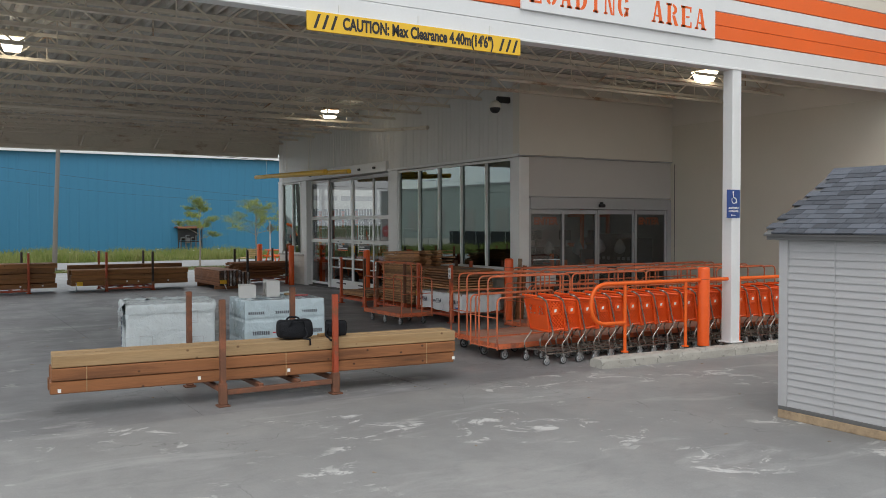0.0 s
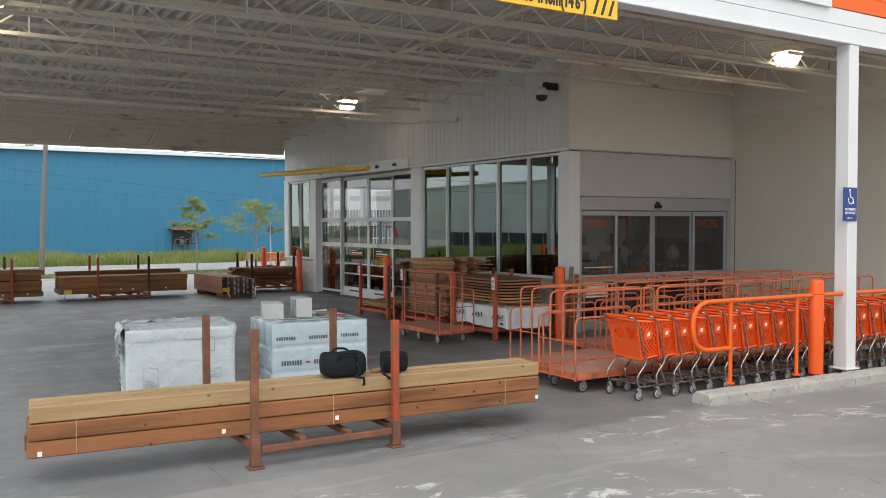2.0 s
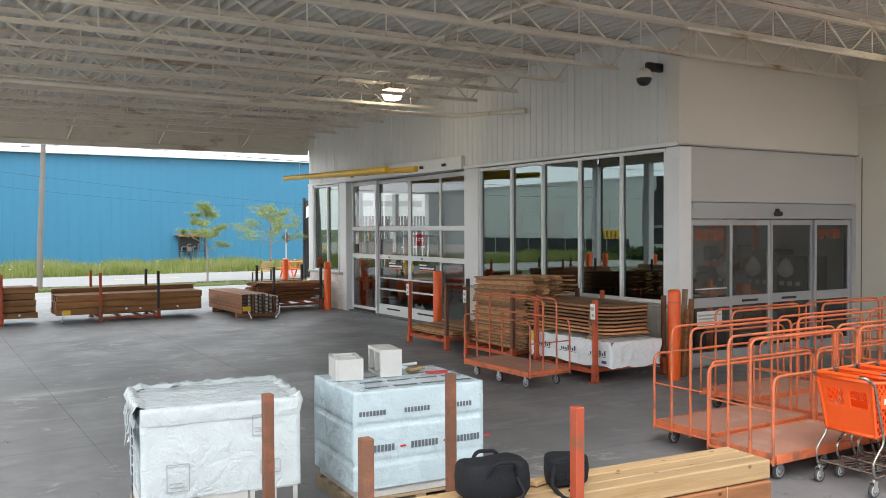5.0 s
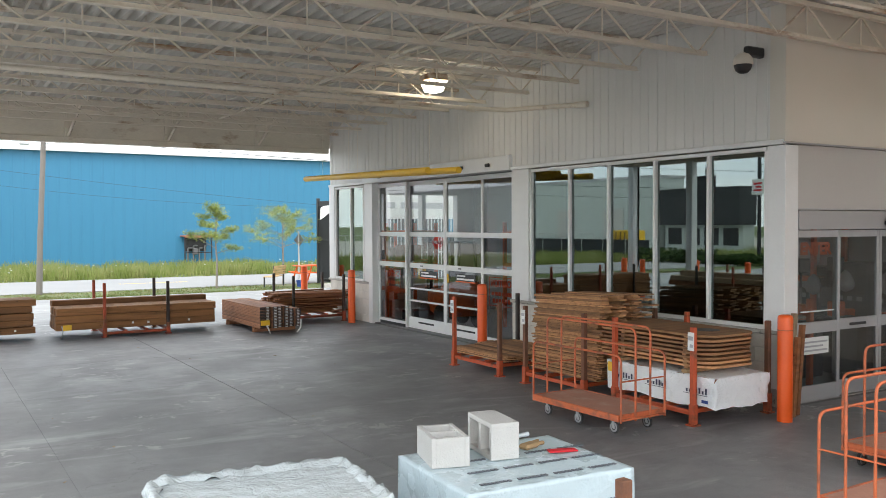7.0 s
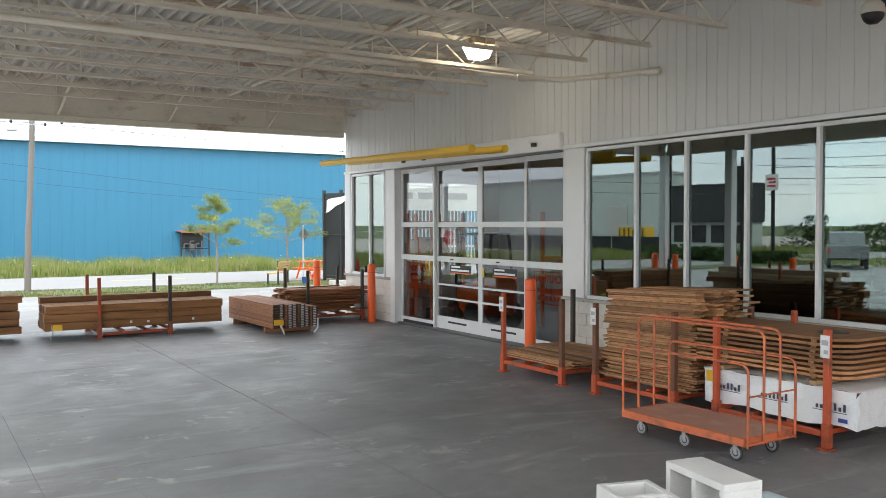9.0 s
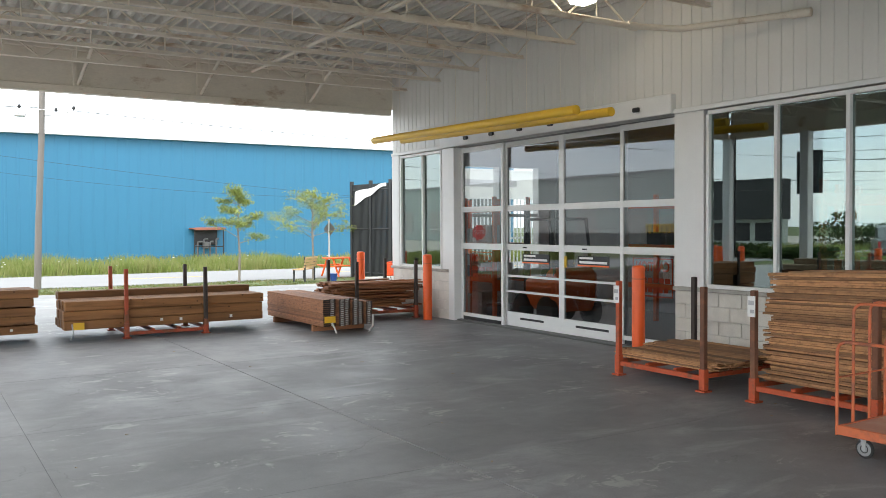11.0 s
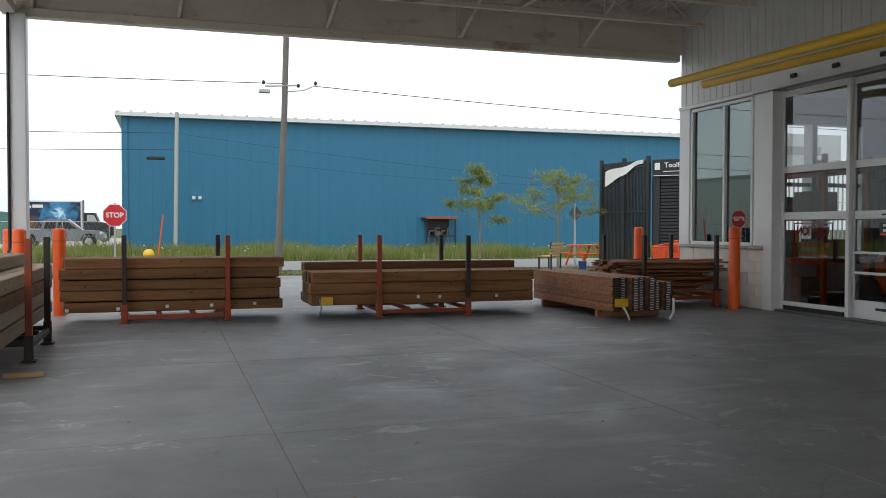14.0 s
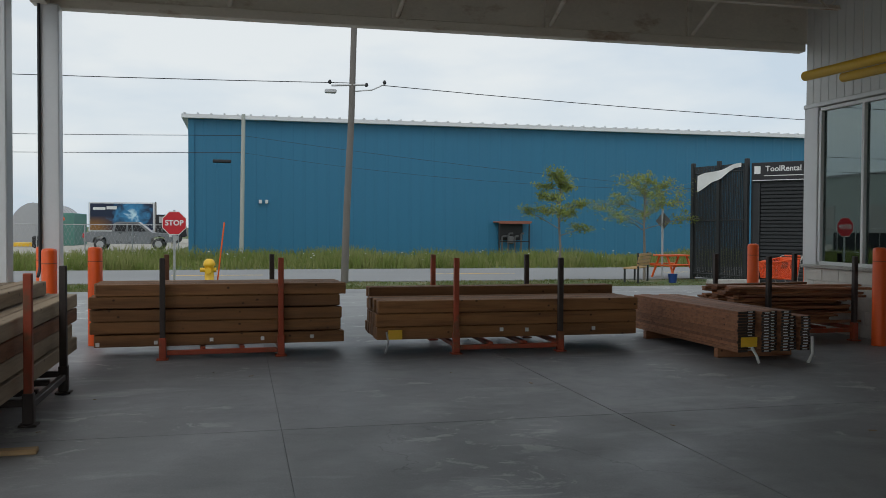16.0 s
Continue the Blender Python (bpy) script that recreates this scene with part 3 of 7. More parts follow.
w = Mesh().box(XW + 0.25, XS, YFAR - 0.25, YFAR, -0.1, 0.9).box(XW + 0.25, XS, YFAR - 0.25, YFAR, 3.45, DECK_Z).box(XS - 0.6, XS, YFAR - 0.25, YFAR, 0.9, 3.45).box(13.0, 13.12, YFAR - 0.25, YFAR, 0.9, 3.45).box(14.3, 14.42, YFAR - 0.25, YFAR, 0.9, 3.45).box(XW + 0.25, XS - 0.6, YFAR - 0.2, YFAR - 0.1, 2.2, 2.28)
wall("wall_far", w, SIDING, "end wall of the lobby with a wide window gap")
wall("ceiling_lobby", Mesh().box(XW + 0.25, XS, YB + 0.25, YFAR - 0.25, 4.0, 4.1), LOBBY_PAINT, "plain grey lobby ceiling", "ceiling")
wall("floor_lobby", Mesh().box(XW + 0.1, XS, YB + 0.1, YFAR, -0.1, 0.004), DARK_FLOOR, "dark lobby floor", "floor")

def outer_only(ob, axis):
    """Only the street face of a pane mirrors; the other faces are clear."""
    ob.data.materials.append(CLEAR_GLASS)
    for f in ob.data.polygons:
        f.material_index = 0 if (f.normal.x if axis == "x" else f.normal.y) < -0.5 else 1


# pilasters and jambs
for nm, a, b, z0, z1 in (("corner_column", YB - 0.02, YB + 0.28, 0.0, LEDGE - 0.03), ("pilaster", 21.66, 22.22, 1.05, LEDGE - 0.02), ("door_jamb", 28.3, 28.52, 0.0, LEDGE - 0.02), ("pilaster", 28.522, 28.8, 1.062, LEDGE - 0.02), ("end_column", 30.66, 31.0, 1.05, LEDGE - 0.02)):
    m_ = Mesh().box(XW - 0.02 if nm != "pilaster" else XW + 0.0, XW + 0.26, a, b, z0, z1, 0.008)
    wall(nm, m_, FRAME_METAL, "white metal clad pillar in the glazed wall", "pillar")
part("column_base", Mesh().box(XW - 0.05, XW + 0.28, YB - 0.05, YB + 0.3, 0, 0.25, 0.02).box(XW - 0.035, XW + 0.27, YB - 0.03, YB + 0.29, 1.0, 1.06, 0.01), KERB, bpy.data.objects["corner_column"])

# low block walls under the windows; the single blocks follow at the end of the file
LOWS = []
for nm, a, b in (("wall_low_main", YB + 0.28, 22.2), ("wall_low_far", 28.52, 31.0)):
    lw = wall(nm, Mesh().box(XW + 0.01, XW + 0.24, a, b, -0.1, 1.0), MORTAR, "low pale concrete block wall under the windows")
    part("sill_cap", Mesh().box(XW - 0.06, XW + 0.24, a, b, 1.0, 1.06, 0.012), KERB, lw)
    LOWS.append((lw, a, b))


def window(name, ys, z0, z1, label):
    fr = thing(name, label, "window", kind="structure")
    e = 0.055
    part("window_frame", Mesh().box(XW - 0.01, XW + 0.09, ys[0], ys[-1], z0, z0 + e, 0.004).box(XW - 0.01, XW + 0.09, ys[0], ys[-1], z1 - e, z1, 0.004), FRAME_METAL, fr)
    for i, q in enumerate(ys):
        h = e / 2
        part("mullion", Mesh().box(XW - 0.015, XW + 0.1, q - h, q + h, z0 + e, z1 - e, 0.004), FRAME_METAL, fr)
    for a, b in zip(ys, ys[1:]):
        p = part("pane", Mesh().box(XW + 0.04, XW + 0.046, a + e / 2, b - e / 2, z0 + e, z1 - e), WIN_GLASS, fr)
        p.visible_shadow = False
    return fr


window("window_1", [16.2, 17.23, 18.33, 19.41, 20.44, 21.58], 1.06, 3.6, "row of tall dark glass panes in white frames")
window("window_2", [28.83, 29.61, 30.6], 1.06, 3.6, "narrow tall window pair beside the large door")


def door_leaf(parent, y0, y1, x, rails, top):
    """One glazed leaf with stiles along z and rails across."""
    s = 0.07
    leaf = part("leaf", Mesh().box(x, x + 0.06, y0, y0 + s, 0.03, top, 0.004).box(x, x + 0.06, y1 - s, y1, 0.03, top, 0.004), FRAME_METAL, parent)
    for i, (a, b) in enumerate(rails):
        part("rail", Mesh().box(x + 0.002, x + 0.058, y0 + s, y1 - s, a, b, 0.004), FRAME_METAL, leaf)
    for (a, b), (c, d) in zip(rails, rails[1:]):
        g_ = part("pane", Mesh().box(x + 0.025, x + 0.031, y0 + s, y1 - s, b, c), DOOR_GLASS, leaf)
        outer_only(g_, "x")
        g_.visible_shadow = False
    return leaf


big = thing("door_1", "large white-framed sliding glass door, shut", "door", kind="structure")
YS = [22.22, 23.49, 25.13, 26.85, 28.3]
BR = [(0.1, 0.17), (1.5, 1.62), (2.26, 2.37), (3.5, 3.6)]
LO = [(0.03, 0.3), (0.68, 0.72), (0.98, 1.02), (1.5, 1.62), (2.26, 2.37), (3.5, 3.6)]
for (a, b, x, r_) in ((YS[0], YS[1] + 0.05, XW + 0.16, BR), (YS[1], YS[2], XW + 0.24, LO), (YS[2], YS[3], XW + 0.24, LO), (YS[3] - 0.05, YS[4], XW + 0.16, BR)):
    door_leaf(big, a, b, x, r_, 3.6)
for a, b in ((YS[1] + 0.4, YS[2] - 0.4), (YS[2] + 0.5, YS[3] - 0.5)):
    part("push_plate", Mesh().box(XW + 0.228, XW + 0.24, a, b, 0.17, 0.21, 0.004), DARK, big, "black bottom latch plate")
part("threshold", Mesh().box(XW + 0.05, XW + 0.35, YS[0], YS[-1], 0.0, 0.03, 0.005), DARKTRIM, big)
# black strips added to paint in the dark gap below the outer leaves
for a, b in ((YS[0], YS[1]), (YS[3], YS[4])):
    part("seal_strip", Mesh().box(XW + 0.17, XW + 0.21, a + 0.07, b - 0.05, 0.03, 0.1), DARK, big, "black strip standing in for the dark gap under the leaf")
hd = part("header", Mesh().box(XW - 0.09, XW + 0.2, 22.2, 28.75, 3.62, 3.92, 0.01), FRAME_METAL, big, "white door operator box")
for q in (22.9, 23.9, 25.0, 25.9, 26.8, 27.7):
    part("sensor", Mesh().box(XW - 0.14, XW - 0.09, q - 0.07, q + 0.07, 3.72, 3.79, 0.015), DARK, hd, "black motion sensor")

ent = thing("door_2", "grey aluminium automatic entrance doors, shut", "door", kind="structure")
ER = [(0.02, 0.24), (0.98, 1.14), (2.34, 2.44)]


def door_leaf_x(parent, x0, x1, y, rails, top):
    s = 0.06
    leaf = part("leaf", Mesh().box(x0, x0 + s, y, y + 0.05, 0.02, top, 0.004).box(x1 - s, x1, y, y + 0.05, 0.02, top, 0.004), GREY_ALU, parent)
    for a, b in rails:
        part("rail", Mesh().box(x0 + s, x1 - s, y + 0.002, y + 0.048, a, b, 0.004), GREY_ALU, leaf)
    for (a, b), (c, d) in zip(rails, rails[1:]):
        g_ = part("pane", Mesh().box(x0 + s, x1 - s, y + 0.022, y + 0.028, b, c), DOOR_GLASS, leaf)
        outer_only(g_, "y")
        g_.visible_shadow = False
    return leaf


EX = [XW + 0.32, 12.74, 13.8, 14.96, 16.02]
for a, b, yy in ((EX[0], EX[1], YB + 0.06), (EX[1] - 0.03, EX[2] - 0.005, YB + 0.12), (EX[2] + 0.005, EX[3] + 0.03, YB + 0.12), (EX[3], EX[4], YB + 0.06)):
    door_leaf_x(ent, a, b, yy, ER, 2.44)
part("frame", Mesh().box(XW + 0.24, XW + 0.32, YB + 0.02, YB + 0.2, 0, 2.7, 0.006).box(16.02, XS, YB + 0.02, YB + 0.2, 0, 2.7, 0.006), GREY_ALU, ent)
eh = part("header", Mesh().box(XW + 0.32, 16.02, YB + 0.01, YB + 0.2, 2.45, 2.72, 0.008), GREY_ALU, ent)
part("sensor", Mesh().box(13.72, 13.9, YB - 0.07, YB + 0.01, 2.5, 2.58, 0.02).box(13.77, 13.85, YB - 0.04, YB + 0.01, 2.58, 2.63, 0.01), DARK, eh, "black motion sensor over the doors")
for q in (13.25, 14.3):
    part("handle", Mesh().box(q - 0.2, q + 0.2, YB + 0.1, YB + 0.12, 1.03, 1.07, 0.006), DARK, ent, "black latch plate")

# canopy deck, joists and beams
dk = Mesh()
prof, x = [], X0
while x < XS:
    for dx, z in ((0.0, 0.0), (0.05, 0.0), (0.075, 0.105), (0.175, 0.105)):
        prof.append((x + dx, DECK_Z + z))
    x += 0.2
n = len(prof)
for ya, yb in ((YF + 0.1, 17.0), (17.0, 24.0), (24.0, YFAR + 0.15)):
    dk.add([(u, ya, v) for u, v in prof] + [(u, yb, v) for u, v in prof], [(i, i + 1, n + i + 1, n + i) for i in range(n - 1)])
dk.box(X0 - 0.2, XS + 0.3, YF + 0.18, YFAR + 0.3, DECK_Z + 0.11, DECK_Z + 0.3)
solid("ceiling_canopy", dk, DECK, "off-white corrugated steel deck under the canopy", "ceiling", kind="structure")


def joist(y, xa, xb, name="roof_joist"):
    """Open web steel joist along x."""
    j = thing(name, "off-white open web steel roof joist with rust spots", "joist", pose(0, y, 0), group="canopy joists")
    part("top_chord", Mesh().box(xa, xb, -0.05, -0.008, 5.43, 5.49).box(xa, xb, 0.008, 0.05, 5.43, 5.49), TRUSS, j)
    part("bottom_chord", Mesh().box(xa + 0.35, xb - 0.25, -0.05, -0.006, 4.985, 4.995).box(xa + 0.35, xb - 0.25, 0.006, 0.05, 4.985, 4.995)
         .box(xa + 0.35, xb - 0.25, -0.013, -0.004, 4.985, 5.05).box(xa + 0.35, xb - 0.25, 0.004, 0.013, 4.985, 5.05), TRUSS, j)
    wb = Mesh()
    k = max(2, round((xb - xa - 0.9) / 1.22))
    st = (xb - xa - 0.9) / k
    for i in range(k):
        a = xa + 0.45 + i * st
        wb.tube([(a, 0, 5.0), (a + st / 2, 0, 5.45)], 0.018, 5).tube([(a + st / 2, 0, 5.45), (a + st, 0, 5.0)], 0.018, 5).tube([(a + st / 2, 0, 5.0), (a + st / 2, 0, 5.45)], 0.013, 5)
    wb.tube([(xa, 0, 5.46), (xa + 0.45, 0, 5.0)], 0.014, 5).tube([(xb, 0, 5.46), (xb - 0.45, 0, 5.0)], 0.014, 5)
    part("web", wb, TRUSS, j)
    return j


JY = [29.9 - 1.425 * i for i in range(14)]
first_long = joist(JY[0], X0, XW + 0.02)
first_short = None
for y in JY[1:]:
    if y > YB:
        copy_thing(first_long, pose(0, y, 0))
    elif first_short is None:
        first_short = joist(y, X0, XS)
    else:
        copy_thing(first_short, pose(0, y, 0))
for i, x in enumerate((2.6, 5.6, 8.6)):
    b_ = Mesh()
    for z in (5.44,):
        b_.box(x - 0.02, x + 0.02, YF + 0.3, YFAR - 0.1, z, z + 0.006).box(x - 0.02, x - 0.014, YF + 0.3, YFAR - 0.1, z, z + 0.035)
    solid("bridging_angle", b_, TRUSS, "thin off-white bridging angle across the joists", "bracing", group="bridging")

beam = thing("edge_beam", "deep off-white steel edge beam with rusty lower flange", "beam")
part("web", Mesh().box(X0, XW + 0.24, YFAR + 0.08, YFAR + 0.1, 4.72, 5.42), TRUSS, beam)
part("lower_flange", Mesh().box(X0, XW - 0.005, YFAR + 0.012, YFAR + 0.2, 4.58, 4.72, 0.008), TRUSS, beam)
part("upper_flange", Mesh().box(X0, XW + 0.24, YFAR - 0.0, YFAR + 0.18, 5.4, 5.6, 0.008), TRUSS, beam)
for x in (-0.1, 2.06, 4.47, 6.86, 9.28):
    part("stiffener", Mesh().box(x - 0.035, x + 0.035, YFAR + 0.014, YFAR + 0.08, 4.72, 5.4), TRUSS, beam)
    part("brace", Mesh().tube([(x + 0.05, YFAR + 0.02, 4.75), (x + 0.2, YFAR - 1.05, 5.45)], 0.04, 4), TRUSS, beam)
beam2 = thing("edge_beam", "deep off-white steel edge beam behind the fascia", "beam")
part("web", Mesh().box(X0, XS, YF + 0.25, YF + 0.27, 4.75, 5.42), TRUSS, beam2)
part("lower_flange", Mesh().box(X0, XS, YF + 0.17, YF + 0.36, 4.66, 4.76, 0.008), TRUSS, beam2)
beam3 = thing("edge_beam", "off-white steel edge beam on the open side", "beam")
part("web", Mesh().box(X0 - 0.02, X0, YF + 0.4, YFAR, 4.72, 5.42), TRUSS, beam3)
part("lower_flange", Mesh().box(X0 - 0.1, X0 + 0.1, YF + 0.4, YFAR, 4.58, 4.72, 0.008), TRUSS, beam3)
pp = Mesh().tube([(1.0, 21.9, 4.78), (10.2, 21.9, 4.72), (10.85, 21.6, 4.7), (11.36, 19.9, 4.64)], 0.042, 10)
pp.tube([(10.15, 21.9, 4.72), (10.3, 21.88, 4.72)], 0.058, 10).tube([(11.29, 20.15, 4.648), (11.36, 19.9, 4.64)], 0.056, 10)
solid("sprinkler_pipe", pp, TRUSS, "white painted pipe hung under the joists", "pipe")
for x, z in ((7.9, 5.25),):
    solid("conduit", Mesh().tube([(x, YF + 0.6, z), (x, YFAR - 0.3, z)], 0.03, 8), TRUSS, "thin off-white conduit across the joists", "pipe", group="conduits")
for ya, xa, xb in ((12.6, 11.0, 16.1), (11.6, 12.3, 16.1), (14.0, 9.5, 16.1)):
    solid("conduit", Mesh().tube([(xa, ya, 4.9), (xb, ya, 4.9)], 0.028, 8), TRUSS, "thin off-white conduit across the joists", "pipe", group="conduits")

# fascia with coloured bands
fas = thing("fascia", "white canopy fascia with orange bands", "fascia", kind="structure")
for nm, a, b, mt, d in (("white_band", 4.64, 5.06, WHITE_METAL, 0.0), ("orange_band", 5.07, 5.5, ORANGE, 0.004), ("white_band", 5.51, 5.73, WHITE_METAL, 0.0), ("orange_band", 5.74, 6.02, ORANGE, 0.004), ("cap_band", 6.03, 6.9, BEIGE, -0.0)):
    q = Mesh()
    k = max(1, round((b - a) / 0.2))
    for i in range(k):
        za, zb = a + (b - a) * i / k, a + (b - a) * (i + 1) / k
        q.box(X0 - 0.3, XS, YF - d, YF + 0.16, za, zb - 0.006, 0.004)
    part(nm, q, mt, fas)
part("soffit_trim", Mesh().box(X0 - 0.3, XS, YF - 0.02, YF + 0.2, 4.61, 4.645, 0.006), WHITE_METAL, fas)
part("backing", Mesh().box(X0 - 0.28, XS - 0.02, YF + 0.03, YF + 0.14, 4.66, 6.85), WHITE_METAL, fas)


def post(name, x, y, z0, z1, w_, label):
    p = thing(name, label, "post", pose(x, y, 0), group="canopy posts")
    part("shaft", Mesh().box(-w_ / 2, w_ / 2, -w_ / 2, w_ / 2, z0, z1, 0.012), WHITE_METAL, p)
    part("base_plate", Mesh().box(-w_ / 2 - 0.04, w_ / 2 + 0.04, -w_ / 2 - 0.04, w_ / 2 + 0.04, z0, z0 + 0.02, 0.004), WHITE_METAL, p)
    return p


post("canopy_post", 11.38, 9.98, 0.15, 4.62, 0.21, "white square steel post standing on the kerb")
post("canopy_post", -0.25, 31.0, 0.0, 4.6, 0.26, "white square steel post at the canopy corner")
post("canopy_post", -0.25, 28.3, 0.0, 4.6, 0.26, "white square steel post on the open side")
post("canopy_post", -0.25, 10.05, 0.0, 4.64, 0.26, "white square steel post at the canopy corner")
solid("downpipe", Mesh().tube(bent([(-0.36, 30.84, 4.6), (-0.36, 30.84, 1.05), (-0.36, 30.7, 0.95)], 0.06), 0.022, 8), DARK, "thin black pipe beside the corner post", "pipe")

# blue warehouse across the street
house = thing("warehouse", "long blue metal-clad warehouse with white eave", "warehouse", pose(0, 62, 0))
part("wall", Mesh().box(-0.12, 38, 0.05, 30, -0.2, 6.88), BLUE, house)
w = Mesh()
q = -0.1
while q < 37.7:
    w.prism([(q, 0.05), (q + 0.03, 0.038), (q + 0.12, 0.038), (q + 0.15, 0.05)], "z", 0.0, 6.84)
    q += 0.6
tagged(part("cladding_rib", w, BLUE, house), kind="stuff")
part("roof", Mesh().prism([(-0.3, 6.86), (-0.3, 7.05), (15, 8.5), (30.3, 7.05), (30.3, 6.86)], "x", -0.5, 38.3), WHITE_METAL, house, "white metal roof edge")
rr = Mesh()
for i in range(62):
    rr.box(i * 0.62 - 0.4, i * 0.62 - 0.3, -0.32, 0.3, 7.05, 7.12)
tagged(part("roof_rib", rr, WHITE_METAL, house), kind="stuff")
part("corner_trim", Mesh().box(-0.2, 0.08, -0.02, 0.05, 0, 6.86), BLUE, house)
for x in (3.22, 3.52):
    part("wall_light", Mesh().box(x - 0.08, x + 0.08, -0.12, 0.02, 2.78, 2.96, 0.02), WHITE_METAL, house)
mb = part("meter_shelter", Mesh().box(15.2, 17.1, -0.75, 0.02, 1.9, 1.98, 0.02), RUST_ROOF, house, "small rusty red shelter roof over gas meters")
part("frame", Mesh().box(15.3, 15.36, -0.7, -0.64, -0.1, 1.9).box(16.94, 17.0, -0.7, -0.64, -0.1, 1.9).box(15.3, 17.0, -0.69, -0.65, 0.9, 0.95), DARK, mb)
mt_ = Mesh()
for i in range(4):
    mt_.tube(bent([(15.6 + 0.35 * i, -0.3, 0.2), (15.6 + 0.35 * i, -0.3, 1.2 + 0.15 * (i % 2)), (15.9 + 0.3 * i, -0.3, 1.2 + 0.15 * (i % 2))], 0.1), 0.05, 7)
mt_.box(15.9, 16.2, -0.5, -0.15, 0.8, 1.2, 0.05)
part("gas_meter", mt_, DARKTRIM, mb)
# dark panel added to give the shaded inside below the shelter roof
part("back_panel", Mesh().box(15.5, 16.8, -0.08, 0.02, 1.0, 1.9), DARK, mb)
part("fascia_board", Mesh().box(15.3, 17.0, -0.8, -0.76, 1.85, 2.0, 0.01), RUST_ROOF, mb)


# ---- writing ----
def letters(text, size, m, material, parent, bold=0.0, align="CENTER", sx=1.0):
    cu = bpy.data.curves.new("lettering", "FONT")
    cu.body, cu.size, cu.align_x, cu.align_y = text, size, align, "CENTER"
    cu.extrude, cu.offset, cu.resolution_u = 0.002, bold, 3
    tmp = bpy.data.objects.new("lettering", cu)
    scene.collection.objects.link(tmp)
    bpy.context.view_layer.update()
    me = bpy.data.meshes.new_from_object(tmp.evaluated_get(bpy.context.evaluated_depsgraph_get()))
    bpy.data.objects.remove(tmp)
    me.materials.clear()
    me.materials.append(material)
    ob = new("lettering", me)
    ob.matrix_basis = m @ Matrix.Diagonal((sx, 1, 1, 1))
    ob.parent = parent
    return ob


FACE_Y = lambda x, y, z: pose(x, y, z, 90, 0, 0)       # reads from the -y side
FACE_X = lambda x, y, z: pose(x, y, z, 90, 0, -90)     # reads from the -x side

cs = thing("clearance_sign", "yellow height clearance sign with black lettering", "sign")
part("board", Mesh().box(3.87, 6.98, 9.84, 9.866, 4.4, 4.63, 0.004), YELLOW, cs)
letters("CAUTION: Max Clearance 4.40m(14'6\")", 0.2, FACE_Y(5.43, 9.837, 4.515), DARK, cs, 0.007, sx=0.665)
for x0 in (3.95, 4.06, 4.17, 6.62, 6.73, 6.84):
    part("stripe", Mesh().add([(x0, 9.837, 4.43), (x0 + 0.035, 9.837, 4.43), (x0 + 0.095, 9.837, 4.6), (x0 + 0.06, 9.837, 4.6), (x0, 9.839, 4.43), (x0 + 0.035, 9.839, 4.43), (x0 + 0.095, 9.839, 4.6), (x0 + 0.06, 9.839, 4.6)],
                             [(0, 1, 2, 3), (4, 7, 6, 5), (0, 4, 5, 1), (1, 5, 6, 2), (2, 6, 7, 3), (3, 7, 4, 0)]), DARK, cs)
for x0 in (4.3, 5.4, 6.5):
    part("hanger", Mesh().box(x0 - 0.01, x0 + 0.01, 9.866, 9.876, 4.45, 4.75), FRAME_METAL, cs)
la = thing("loading_sign", "white board with orange stencil lettering", "sign")
part("board", Mesh().box(6.99, 10.8, 9.83, 9.872, 5.04, 5.66, 0.005), WHITE_METAL, la)


